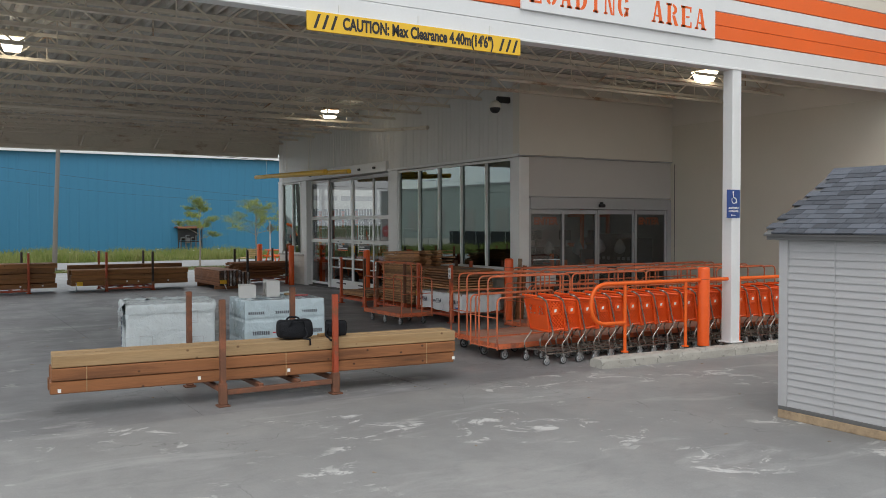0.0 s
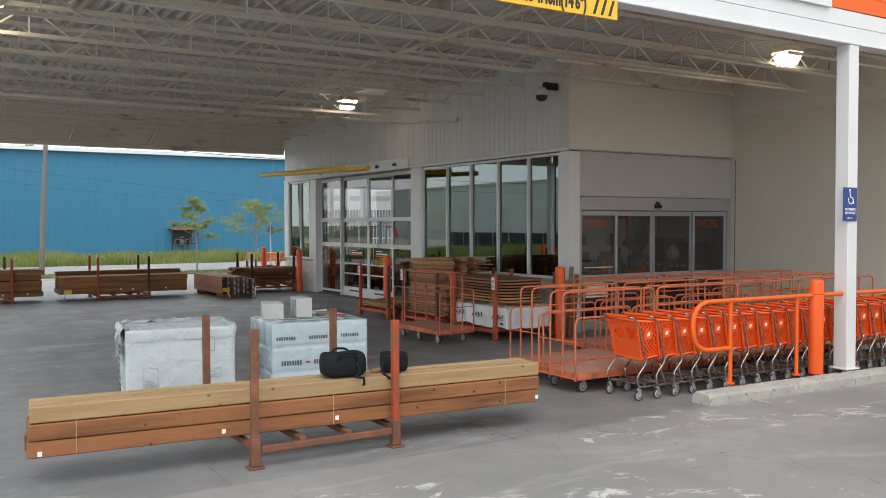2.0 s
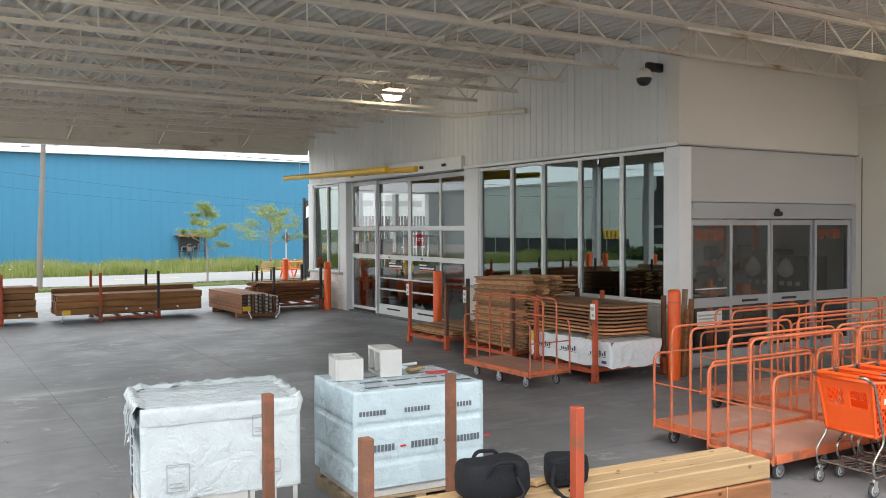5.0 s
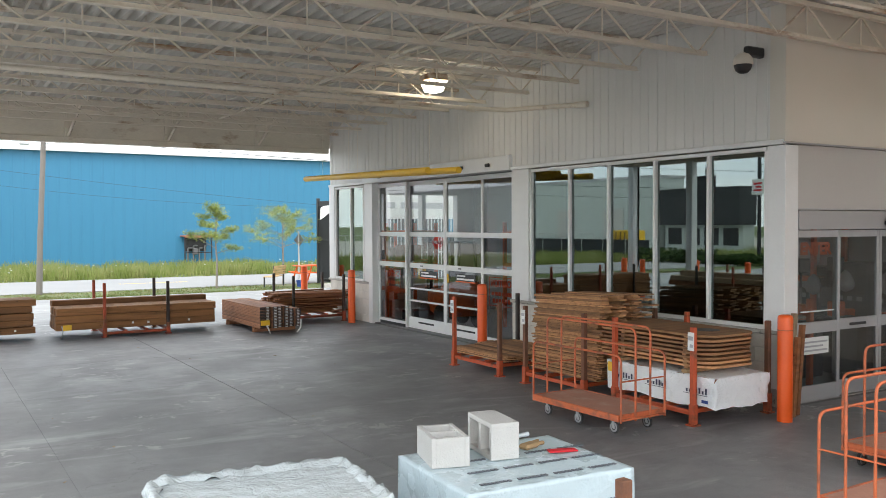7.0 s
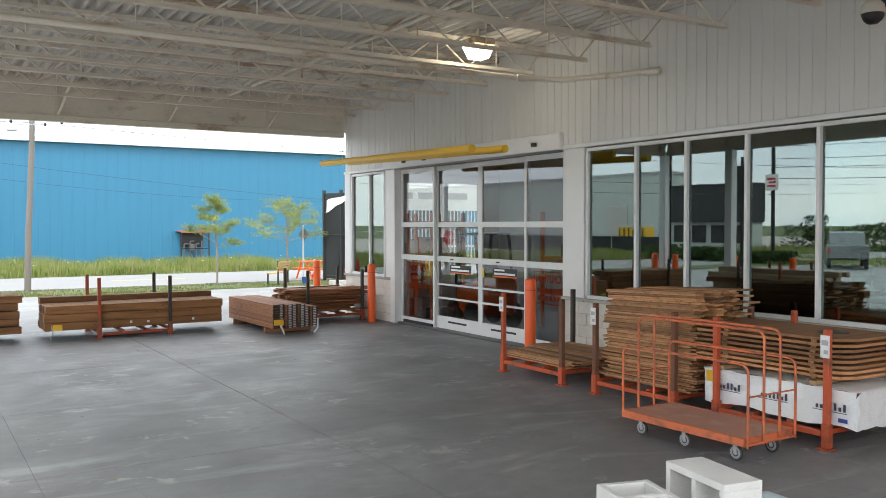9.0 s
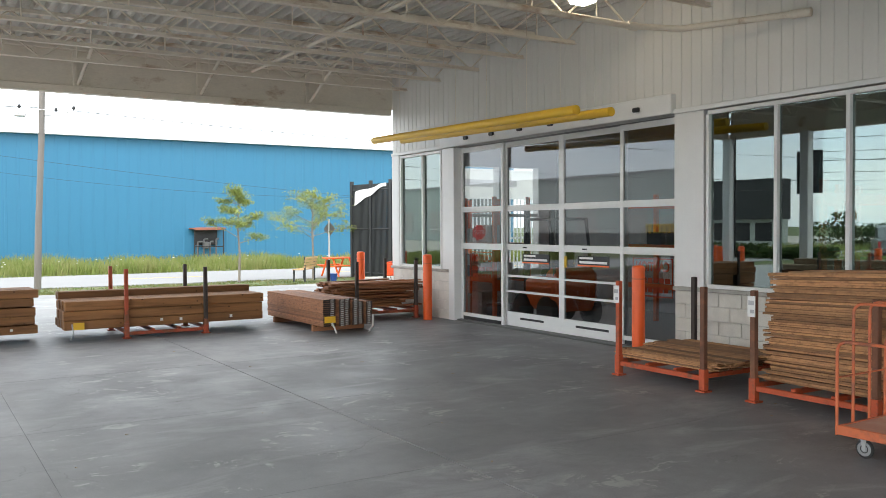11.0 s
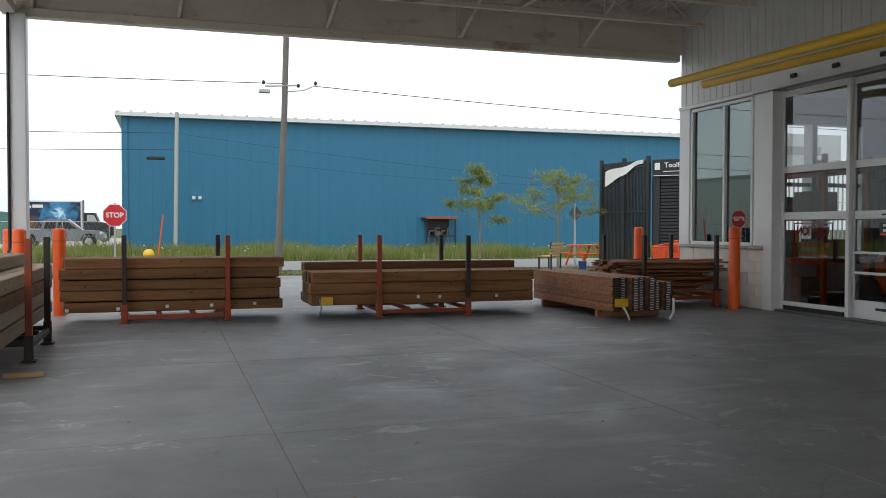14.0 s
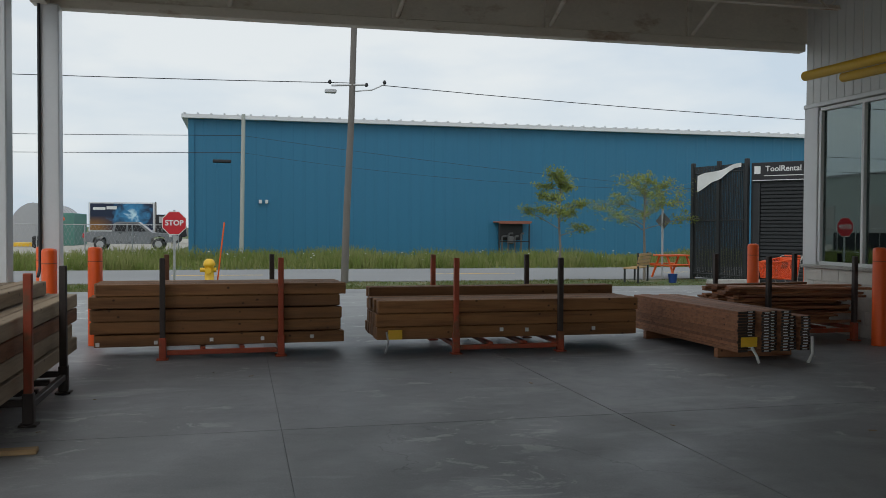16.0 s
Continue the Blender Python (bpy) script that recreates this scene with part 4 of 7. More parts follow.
def stencil(parent, ch, x, z, w_, h_, y):
    """One slab-serif stencil capital, w_ wide and h_ high, its base left corner at x, z."""
    q = Mesh()

    def bar(a, b, c, d):
        q.box(x + a * w_, x + b * w_, y, y + 0.004, z + c * h_, z + d * h_)

    def slant(a0, a1, b0, b1, c=0.0, d=1.0):
        p = [(x + a0 * w_, z + c * h_), (x + a1 * w_, z + c * h_), (x + b1 * w_, z + d * h_), (x + b0 * w_, z + d * h_)]
        q.prism(p, "y", y, y + 0.004)

    def arc(cx_, cz, rx, rz_, d0, d1, tx=0.29, tz=0.11):
        k = 10
        for i in range(k):
            a, b = (math.radians(d0 + (d1 - d0) * j / k) for j in (i, i + 1))
            ring = [(rx, rz_, a), (rx, rz_, b), (rx - tx, rz_ - tz, b), (rx - tx, rz_ - tz, a)]
            q.prism([(x + (cx_ + r1 * math.cos(t)) * w_, z + (cz + r2 * math.sin(t)) * h_) for r1, r2, t in ring], "y", y, y + 0.004)

    stem = lambda a: (bar(a, a + 0.27, 0, 1), bar(a - 0.09, a + 0.36, 0, 0.1), bar(a - 0.09, a + 0.36, 0.9, 1))
    if ch == "L":
        stem(0.1), bar(0.46, 0.95, 0, 0.1), bar(0.85, 0.95, 0.1, 0.3)
    elif ch == "O":
        arc(0.5, 0.5, 0.5, 0.5, 100, 260), arc(0.5, 0.5, 0.5, 0.5, -80, 80)
    elif ch == "A":
        slant(0.1, 0.22, 0.38, 0.48), slant(0.62, 0.9, 0.42, 0.62), bar(0.0, 0.32, 0, 0.09), bar(0.55, 1.0, 0, 0.09), bar(0.32, 0.58, 0.28, 0.36)
    elif ch == "D":
        stem(0.1), arc(0.46, 0.5, 0.54, 0.5, -82, 82)
    elif ch == "I":
        stem(0.39)
    elif ch == "N":
        bar(0.1, 0.22, 0, 1), bar(0.0, 0.32, 0, 0.09), bar(0.8, 0.92, 0, 1), bar(0.7, 1.0, 0.91, 1), slant(0.62, 0.8, 0.2, 0.42)
    elif ch == "G":
        arc(0.5, 0.5, 0.5, 0.5, 100, 260), arc(0.5, 0.5, 0.5, 0.5, 25, 80), bar(0.72, 0.95, 0.06, 0.42), bar(0.58, 1.0, 0.36, 0.44), arc(0.5, 0.5, 0.5, 0.5, -80, -35)
    elif ch == "R":
        stem(0.1), arc(0.48, 0.74, 0.4, 0.26, -80, 80, 0.22), slant(0.7, 0.98, 0.48, 0.7, 0.0, 0.46)
    elif ch == "E":
        stem(0.1), bar(0.46, 0.92, 0, 0.09), bar(0.46, 0.9, 0.91, 1), bar(0.46, 0.74, 0.46, 0.54), bar(0.82, 0.92, 0.09, 0.28), bar(0.8, 0.9, 0.74, 0.91)
    tagged(part("letter", q, ORANGE, parent), kind="stuff")


for word, xa, xb in (("LOADING", 7.12, 8.95), ("AREA", 9.41, 10.59)):
    pitch_ = (xb - xa + 0.05) / len(word)
    for i, ch in enumerate(word):
        stencil(la, ch, xa + i * pitch_, 5.15, pitch_ - 0.05, 0.325, 9.8265)
sg = thing("accessible_sign", "small blue accessible entrance sign on the post", "sign", pose(11.29, 9.87, 0))
part("plate", Mesh().box(-0.155, 0.155, -0.012, 0.0, 2.2, 2.66, 0.004), SIGN_BLUE, sg)
letters("ACCESSIBLE", 0.045, FACE_Y(0, -0.014, 2.36), SIGN_WHITE, sg, 0.001)
letters("ENTRANCE", 0.045, FACE_Y(0, -0.014, 2.31), SIGN_WHITE, sg, 0.001)
part("arrow", Mesh().box(-0.05, 0.05, -0.015, -0.012, 2.238, 2.248).box(-0.06, -0.035, -0.015, -0.012, 2.23, 2.256), SIGN_WHITE, sg)
part("wheel_symbol", Mesh().tube([(0.01 + 0.055 * math.cos(a), -0.014, 2.49 + 0.055 * math.sin(a)) for a in [math.radians(d) for d in range(150, 400, 25)]], 0.008, 5)
     .tube(bent([(-0.01, -0.014, 2.6), (-0.005, -0.014, 2.53), (0.05, -0.014, 2.52), (0.075, -0.014, 2.44)], 0.01), 0.009, 5).box(-0.026, 0.004, -0.016, -0.012, 2.605, 2.635), SIGN_WHITE, sg)
en = thing("enter_sign", "orange entrance lettering on the door glass", "sign")
letters("ENTER", 0.23, FACE_Y(12.22, YB + 0.1, 2.17), ORANGE, en, 0.012)
part("lower_strip", Mesh().box(11.86, 12.62, YB + 0.076, YB + 0.08, 1.28, 1.3), SIGN_WHITE, en)
en2 = thing("enter_sign", "orange entrance lettering on the door glass", "sign")
letters("ENTER", 0.23, FACE_Y(15.45, YB + 0.1, 2.17), ORANGE, en2, 0.012)
nt = thing("notice", "white paper notice taped inside the door glass", "notice")
part("sheet", Mesh().box(11.9, 12.5, YB + 0.078, YB + 0.081, 0.68, 0.92), SIGN_WHITE, nt)
nb = Mesh()
for i in range(3):
    nb.box(11.93, 12.47 - 0.1 * (i % 2), YB + 0.0755, YB + 0.0775, 0.72 + 0.06 * i, 0.745 + 0.06 * i)
part("print", nb, GREY_ALU, nt)
for yc in (22.86, 27.6):
    ca = thing("caution_sign", "red caution lettering facing inwards behind the door glass", "sign")
    xg = XW + 0.2
    letters("CAUTION", 0.2, FACE_X(xg, yc, 1.31), SIGN_ORANGE, ca, 0.008, sx=-0.8)
    for i, (w_, h_) in enumerate(((0.74, 0.08), (0.66, 0.09))):
        for k in range(6):
            part("bar", Mesh().box(xg, xg + 0.004, yc - w_ / 2 + k * w_ / 6, yc - w_ / 2 + (k + 0.8) * w_ / 6, 1.06 - 0.15 * i, 1.06 - 0.15 * i + h_), SIGN_ORANGE, ca)
    part("border", Mesh().box(xg, xg + 0.004, yc - 0.43, yc + 0.43, 1.43, 1.45).box(xg, xg + 0.004, yc - 0.43, yc + 0.43, 0.84, 0.86).box(xg, xg + 0.004, yc - 0.43, yc - 0.41, 0.86, 1.43).box(xg, xg + 0.004, yc + 0.41, yc + 0.43, 0.86, 1.43), SIGN_ORANGE, ca)
wnot = thing("notice", "pale printed notice hung inside the window", "notice")
part("sheet", Mesh().box(XW + 0.11, XW + 0.114, 20.55, 21.3, 1.12, 1.64), SIGN_WHITE, wnot)
for k in range(7):
    part("print", Mesh().box(XW + 0.105, XW + 0.109, 20.62 + 0.05 * (k % 3), 21.22, 1.18 + 0.06 * k, 1.2 + 0.06 * k), GREY_ALU, wnot)
for a, b in ((23.9, 24.7), (25.5, 26.3)):
    st = thing("door_banner", "black and orange sticker strip on the door glass", "sticker")
    part("strip", Mesh().box(XW + 0.255, XW + 0.26, a, b, 1.26, 1.44), DARK, st)
    part("underline", Mesh().box(XW + 0.252, XW + 0.255, a, b, 1.26, 1.285), ORANGE, st)
    part("print", Mesh().box(XW + 0.252, XW + 0.255, a + 0.05, b - 0.05, 1.31, 1.35).box(XW + 0.252, XW + 0.255, b - 0.4, b - 0.05, 1.385, 1.42), SIGN_WHITE, st)
part("warning_label", Mesh().box(XW + 0.252, XW + 0.256, 25.0, 25.09, 1.22, 1.42), YELLOW, big, "small yellow warning label")
for a in (24.5, 26.2):
    part("vent_label", Mesh().box(XW + 0.232, XW + 0.238, a - 0.06, a + 0.06, 1.545, 1.57), DARK, big)

# ---- things of the canopy ----
for x, y, z in ((13.77, 12.72, 5.12), (9.6, 22.2, 5.12), (1.32, 16.6, 5.15)):
    lp = thing("ceiling_lamp", "square white canopy lamp, lit, under the joists", "lamp", pose(x, y, z), group="canopy lamps")
    part("housing", Mesh().box(-0.2, 0.2, -0.2, 0.2, 0.1, 0.22, 0.02).tube([(0, 0, 0.22), (0, 0, 0.4)], 0.03, 8), TRUSS, lp)
    part("diffuser", Mesh().add([(-0.19, -0.19, 0.1), (0.19, -0.19, 0.1), (0.19, 0.19, 0.1), (-0.19, 0.19, 0.1), (-0.12, -0.12, -0.1), (0.12, -0.12, -0.1), (0.12, 0.12, -0.1), (-0.12, 0.12, -0.1)],
                                [(0, 1, 2, 3), (4, 7, 6, 5), (0, 4, 5, 1), (1, 5, 6, 2), (2, 6, 7, 3), (3, 7, 4, 0)]), LAMP_GLOW, lp, "glowing prismatic lens")
cc = thing("security_camera", "white dome camera with a dark eye under the corner", "camera dome", pose(11.02, 16.3, 4.72))
part("dome", Mesh().lathe([(0.015, -0.125), (0.06, -0.115), (0.1, -0.08), (0.12, -0.03), (0.122, 0.0)], 20), DARK, cc, "smoked dark lower dome")
part("shell", Mesh().lathe([(0.132, -0.005), (0.134, 0.03), (0.12, 0.09), (0.08, 0.14), (0.03, 0.16)], 20), BEIGE, cc, "cream domed upper shell")
part("bracket", Mesh().box(0.05, 0.4, -0.05, 0.05, 0.12, 0.26, 0.02), DARK, cc)
for i, (xa, xb, y0, y1, z0, z1) in enumerate(((9.45, 9.73, 22.16, 28.71, 3.55, 3.71), (10.21, 10.55, 22.29, 29.0, 3.59, 3.78))):
    yp = thing("clearance_bar", "yellow hanging clearance pipe over the door", "pipe", group="clearance bars")
    part("pipe", Mesh().tube([(xa, y0, z0), (xb, y1, z1)], 0.066, 14), YELLOW, yp)
    for t in (0.18, 0.5, 0.82):
        yy, zz = y0 + (y1 - y0) * t, z0 + (z1 - z0) * t
        x = xa + (xb - xa) * t
        part("chain", Mesh().tube([(x, yy, zz + 0.06), (x, yy, 5.52)], 0.004, 5), TRUSS, yp)


def bollard(x, y, z0, h, label="bright orange plastic-sleeved round bollard"):
    b = thing("bollard", label, "bollard", pose(x, y, z0, 0, 0, rnd.uniform(0, 360)), group="orange bollards")
    part("sleeve", Mesh().lathe([(0.095, 0), (0.095, h - 0.04), (0.085, h - 0.012), (0.05, h)], 22), BOLLARD, b)
    part("ring", Mesh().lathe([(0.0962, h - 0.2), (0.0962, h - 0.19)], 22), RUST_ORANGE, b)
    return b


for x, y, z0, h in ((10.76, 15.4, 0, 1.37), (10.75, 22.3, 0, 1.38), (11.0, 28.75, 0, 1.38), (10.86, 31.62, 0, 1.38), (-0.17, 30.45, 0, 1.33), (0.33, 30.85, 0, 1.34), (-0.5, 31.7, 0, 1.33), (-0.95, 28.7, 0, 1.33), (-0.95, 26.6, 0, 1.33), (10.74, 9.98, 0.14, 1.27)):
    bollard(x, y, z0, h)

# kerb and hoop rail
kb = thing("kerb", "rough pale concrete kerb below the cart rail", "kerb", pose(8.36, 9.71, 0, 0, 0, -2.6))
for i in range(3):
    km, xa, n_ = Mesh(), i * 2.7, 44
    prof = [(0.0, 0.0), (0.005, 0.06), (0.01, 0.105), (0.035, 0.138), (0.1, 0.146), (0.17, 0.148), (0.25, 0.144), (0.29, 0.125), (0.31, 0.06), (0.315, 0.0)]
    vs = []
    for s_ in range(n_ + 1):
        x_ = xa + 2.69 * s_ / n_
        edge = 0.018 if s_ in (0, n_) else 0.0
        for u, v in prof:
            d1, d2 = noise.noise((x_ * 9, u * 22, v * 22)), noise.noise((x_ * 27 + 5, u * 40, v * 40))
            chip = 0.022 * max(0.0, noise.noise((x_ * 5.5, 7.0, u * 5)) - 0.25) if 0.1 < v < 0.142 else 0.0
            vs.append((x_, u + 0.005 * d1 + chip * 1.5 + edge * (0.5 - u / 0.3), max(0.0, v + (0.004 * d1 + 0.003 * d2 if v else 0.0) - chip * 1.4 - edge * (v > 0.1))))
    k_ = len(prof)
    km.add(vs, [(a * k_ + b, (a + 1) * k_ + b, (a + 1) * k_ + b + 1, a * k_ + b + 1) for a in range(n_) for b in range(k_ - 1)] + [tuple(range(k_)), tuple(reversed(range(n_ * k_, n_ * k_ + k_)))])
    part("kerb_stone", km, KERB, kb)
rl = thing("cart_rail", "orange tube rail with a rounded end on the kerb", "rail", pose(8.15, 10.08, 0, 0, 0, -2.2))
part("top_rail", Mesh().tube(bent([(0.95, 0, 0.6), (0.3, 0, 0.6), (0.3, 0, 1.2), (7.6, 0, 1.2)], 0.29, 6), 0.03, 10), ORANGE, rl)
for x in (0.95, 2.2, 3.4, 4.7, 6.0, 7.3):
    part("rail_post", Mesh().tube([(x, 0, 0.14), (x, 0, 1.18)], 0.026, 10).lathe([(0.06, 0.15), (0.06, 0.165)], 12, m=pose(x, 0, 0)), ORANGE, rl)


# ---- lumber racks ----
RW, RD, RH = 1.42, 1.42, 1.24


def lumber_rack(m, stakes, base, label, low=0.0):
    """Steel stacking rack: a low tube frame with four stakes."""
    r = thing("lumber_rack", label, "rack", m, group="steel lumber racks")
    for i, (x, y) in enumerate(((0, 0), (RW, 0), (0, RD), (RW, RD))):
        s = part("stake", Mesh().box(x - 0.033, x + 0.033, y - 0.033, y + 0.033, 0.18, RH, 0.006), stakes[i], r)
        part("socket", Mesh().box(x - 0.043, x + 0.043, y - 0.043, y + 0.043, 0.02, 0.27, 0.008).box(x - 0.07, x + 0.07, y - 0.07, y + 0.07, 0.0, 0.02, 0.004), base, r)
    for y in (0, RD):
        part("long_rail", Mesh().box(0.05, RW - 0.05, y - 0.028, y + 0.028, 0.13 - low, 0.19 - low, 0.006), base, r)
    for k in range(4):
        x = RW * k / 3
        part("cross_rail", Mesh().box(x - 0.03, x + 0.03, 0.03, RD - 0.03, 0.16 - low, 0.215 - low, 0.006), base, r)
    return r


def timber(parent, x0, x1, y0, y1, z0, z1, material, shared={}):
    """One sawn timber along x with eased edges."""
    key = (round(x1 - x0, 2), round(y1 - y0, 3), round(z1 - z0, 3), material.name)
    if key not in shared:
        L, W, H = x1 - x0, y1 - y0, z1 - z0
        shared[key] = Mesh().box(0, L, 0, W, 0, H, 0.009).data("timber", material)
    return part("timber", shared[key], material, parent, "", pose(x0, y0, z0))


def bundle(m, length, layers, cols, tw, th, z0, materials, label, jitter=0.03, seed=1, tops=None):
    r_ = random.Random(seed)
    b = thing("timber_bundle", label, "lumber", m, group="lumber bundles")
    for k in range(layers):
        lift = 0.012 * ((k + 1) // 2) if layers > 3 else 0.0
        lx_, ly_ = r_.uniform(-1, 1) * jitter, r_.uniform(-0.014, 0.014)
        for c in range(cols):
            if tops and (k, c) in tops:
                continue
            dx = lx_ + r_.uniform(-jitter, jitter) * 0.5
            timber(b, dx, dx + length, ly_ + c * tw + r_.uniform(0, 0.007), ly_ + (c + 1) * tw - 0.008, z0 + k * th + lift, z0 + (k + 1) * th - 0.007 + lift, materials[min(k, len(materials) - 1)])
    return b


def tags(b, places, w_=0.035, h_=0.04):
    for x, y, z in places:
        part("end_tag", Mesh().box(x, x + w_, y - 0.004, y, z, z + h_), SIGN_WHITE, b, "small white stapled tag")


# stack in front of the camera's way
lumber_rack(pose(2.9, 10.08, 0, 0, 0, 0.3), (RUST, RUST_ORANGE, RUST, RUST), RUST, "rust-brown steel stake rack under long timbers")
b0 = bundle(pose(1.12, 10.40, 0, 0, 0, -4.4), 4.93, 3, 3, 0.142, 0.142, 0.262, (BROWN_WOOD, BROWN_WOOD, PALE_WOOD), "stack of long brown and pale treated timbers", 0.025, 3)
tags(b0, ((0.06, -0.005, 0.28), (1.55, -0.005, 0.3), (2.62, -0.005, 0.31), (4.88, -0.006, 0.3)))
for k in (0.35, 2.6, 4.5):
    part("strap", Mesh().box(k, k + 0.009, -0.006, -0.003, 0.27, 0.55), PALE_WOOD, b0, "pale plastic strap")

# far racks
lumber_rack(pose(1.33, 29.32, 0, 0, 0, 2.5), (DARK_STEEL, RUST_ORANGE, RUST, DARK_STEEL), RUST_ORANGE, "rusty steel stake rack under wide brown timbers", 0.075)
b1 = bundle(pose(0.5, 29.42, 0, 0, 0, 0.8), 3.03, 5, 6, 0.142, 0.149, 0.152, (FAR_WOOD,), "tall stack of brown treated timbers", 0.05, 5)
tags(b1, ((0.05, -0.016, 0.17), (0.72, -0.016, 0.18), (1.38, -0.016, 0.2), (2.0, -0.016, 0.2), (2.62, -0.016, 0.21)), 0.045, 0.045)
lumber_rack(pose(4.96, 29.12, 0, 0, 0, -0.3), (RUST_ORANGE, DARK_STEEL, RUST_ORANGE, DARK_STEEL), RUST_ORANGE, "rusty steel stake rack under long brown timbers", 0.075)
b2 = bundle(pose(3.97, 29.2, 0, 0, 0, 0.6), 3.6, 3, 6, 0.142, 0.168, 0.19, (FAR_WOOD,), "low stack of long brown treated timbers", 0.03, 8)
bundle(pose(3.97, 30.08, 0, 0, 0, 0.2), 3.6, 4, 2, 0.142, 0.15, 0.19, (FAR_WOOD,), "rear stack of long brown treated timbers", 0.03, 9)
tags(b2, ((1.6, -0.016, 0.27), (1.95, -0.016, 0.26), (2.9, -0.016, 0.26)), 0.05, 0.05)
yt = thing("price_tag", "yellow price tag wired to the timber ends", "tag", pose(4.0, 29.18, 0))
part("card", Mesh().box(0.08, 0.26, -0.03, -0.026, 0.2, 0.32), YELLOW, yt)
part("ribbon", Mesh().tube([(0.06, -0.01, 0.3), (0.08, -0.03, 0.16), (0.04, -0.02, 0.02)], 0.014, 5), GREY_ALU, yt)

# left rack with timbers running away from the path
lumber_rack(pose(0.58, 25.9, 0, 0, 0, 90), (RUST_ORANGE, DARK_STEEL, RUST, RUST), DARK_STEEL, "steel stake rack under grey-brown timbers")
lb = bundle(pose(0.5, 24.5, 0, 0, 0, 90), 4.0, 5, 6, 0.142, 0.15, 0.262, (GREY_WOOD, GREY_WOOD, BROWN_WOOD, GREY_WOOD), "stack of weathered timbers with uneven ends", 0.16, 12, {(4, 0), (4, 1), (3, 5), (4, 5)})
solid("offcut", Mesh().box(0, 0.34, 0, 0.09, 0, 0.038, 0.004), PALE_WOOD, "short pale lumber offcut on the floor", "offcut", pose(0.5, 24.93, 0.0, 0, 0, 2))

# banded deck boards, ends with white print
dbn = thing("deck_board_bundle", "banded bundle of reddish deck boards with printed ends", "lumber", pose(8.16, 27.76, 0, 0, 0, 1.2))
for c in range(7):
    off = (0.0, 0.07, -0.05, 0.05, -0.02, 0.08, 0.0)[c]
    for k in range(14):
        if c > 4 and k > 11:
            continue
        j = off + rnd.uniform(-0.012, 0.012)
        key = "deck_board_mesh"
        if key not in bpy.data.meshes:
            dbm = Mesh().box(0, 0.138, 0, 2.74, 0, 0.034, 0.004).data(key, RED_WOOD)
            # thin dark plate over the near end of each board
            sem = Mesh().box(0.002, 0.136, -0.0022, 0.001, 0.002, 0.032).data("dark_end_mesh", DARK_STEEL)
            prm = Mesh().box(0.035, 0.1, -0.005, -0.0022, 0.011, 0.025).data("end_print_mesh", SIGN_WHITE)
        bo = part("deck_board", bpy.data.meshes[key], None, dbn, "", pose(c * 0.148, j, 0.12 + k * 0.036))
        part("end_seal", bpy.data.meshes["dark_end_mesh"], None, bo)
        if c != 0:
            part("end_print", bpy.data.meshes["end_print_mesh"], None, bo)
for y in (0.4, 2.3):
    part("bearer", Mesh().box(-0.02, 1.06, y, y + 0.09, 0.0, 0.118, 0.005), RED_WOOD, dbn)
yt2 = thing("price_tag", "yellow price tag hung on the board ends", "tag", pose(8.16, 27.66, 0, 0, 0, 0))
part("card", Mesh().box(-0.02, 0.2, -0.008, -0.004, 0.2, 0.32), YELLOW, yt2)
part("ribbon", Mesh().tube([(0.12, -0.02, 0.2), (0.16, -0.06, 0.1), (0.2, -0.05, 0.01)], 0.018, 5), SIGN_WHITE, yt2)
part("ribbon", Mesh().tube([(1.0, 0.05, 0.3), (0.96, -0.02, 0.1), (0.84, -0.1, 0.01)], 0.02, 5), SIGN_WHITE, yt2)
# loose boards in the rack behind
lumber_rack(pose(9.6, 29.28, 0, 0, 0, 0), (DARK_STEEL, DARK_STEEL, DARK_STEEL, DARK_STEEL), RUST_ORANGE, "dark steel stake rack with a loose board heap")
heap = thing("board_heap", "untidy heap of weathered boards on the rack", "lumber", pose(9.3, 29.4, 0))
bmesh_board = Mesh().box(0, 2.0, 0, 0.14, 0, 0.03, 0.003).data("loose_board_mesh", RED_WOOD)
bmesh_board2 = Mesh().box(0, 1.6, 0, 0.14, 0, 0.03, 0.003).data("loose_board_short_mesh", BROWN_WOOD)
for k in range(15):
    for c in range(8 if k < 10 else 6):
        sh = rnd.uniform(-0.12, 0.16)
        part("board", bmesh_board if rnd.random() < 0.6 else bmesh_board2, None, heap, "", pose(sh - 0.1, 0.02 + c * 0.155 + rnd.uniform(-0.02, 0.02), 0.245 + k * 0.037, rnd.uniform(-0.8, 0.8), rnd.uniform(-1.0, 1.0), rnd.uniform(-4, 4) * (0.3 + k / 7)))

# racks along the glazed wall (turned so that the stakes face the yard)
for yy, st_ in ((20.05, (RUST, RACK_ORANGE, DARK_STEEL, DARK_STEEL)), (17.92, (RUST, RUST, RUST, RACK_ORANGE)), (15.85, (RACK_ORANGE, RACK_ORANGE, RUST, RACK_ORANGE))):
    lumber_rack(pose(11.0, yy, 0, 0, 0, 90), (st_[2], st_[3], st_[0], st_[1]), RACK_ORANGE, "orange steel stake rack with fence boards by the wall")
    if yy < 21:
        tg = thing("price_tag", "white price card on a rack stake", "tag")
        yc = {20.05: 21.47, 17.92: 19.34, 15.85: 15.85}[yy]
        part("card", Mesh().box(9.53, 9.538, yc - 0.05, yc + 0.05, 0.95, 1.18), SIGN_WHITE, tg)
        part("print", Mesh().box(9.525, 9.529, yc - 0.035, yc + 0.035, 1.08, 1.13).box(9.525, 9.529, yc - 0.035, yc + 0.01, 0.99, 1.03), GREY_ALU, tg)
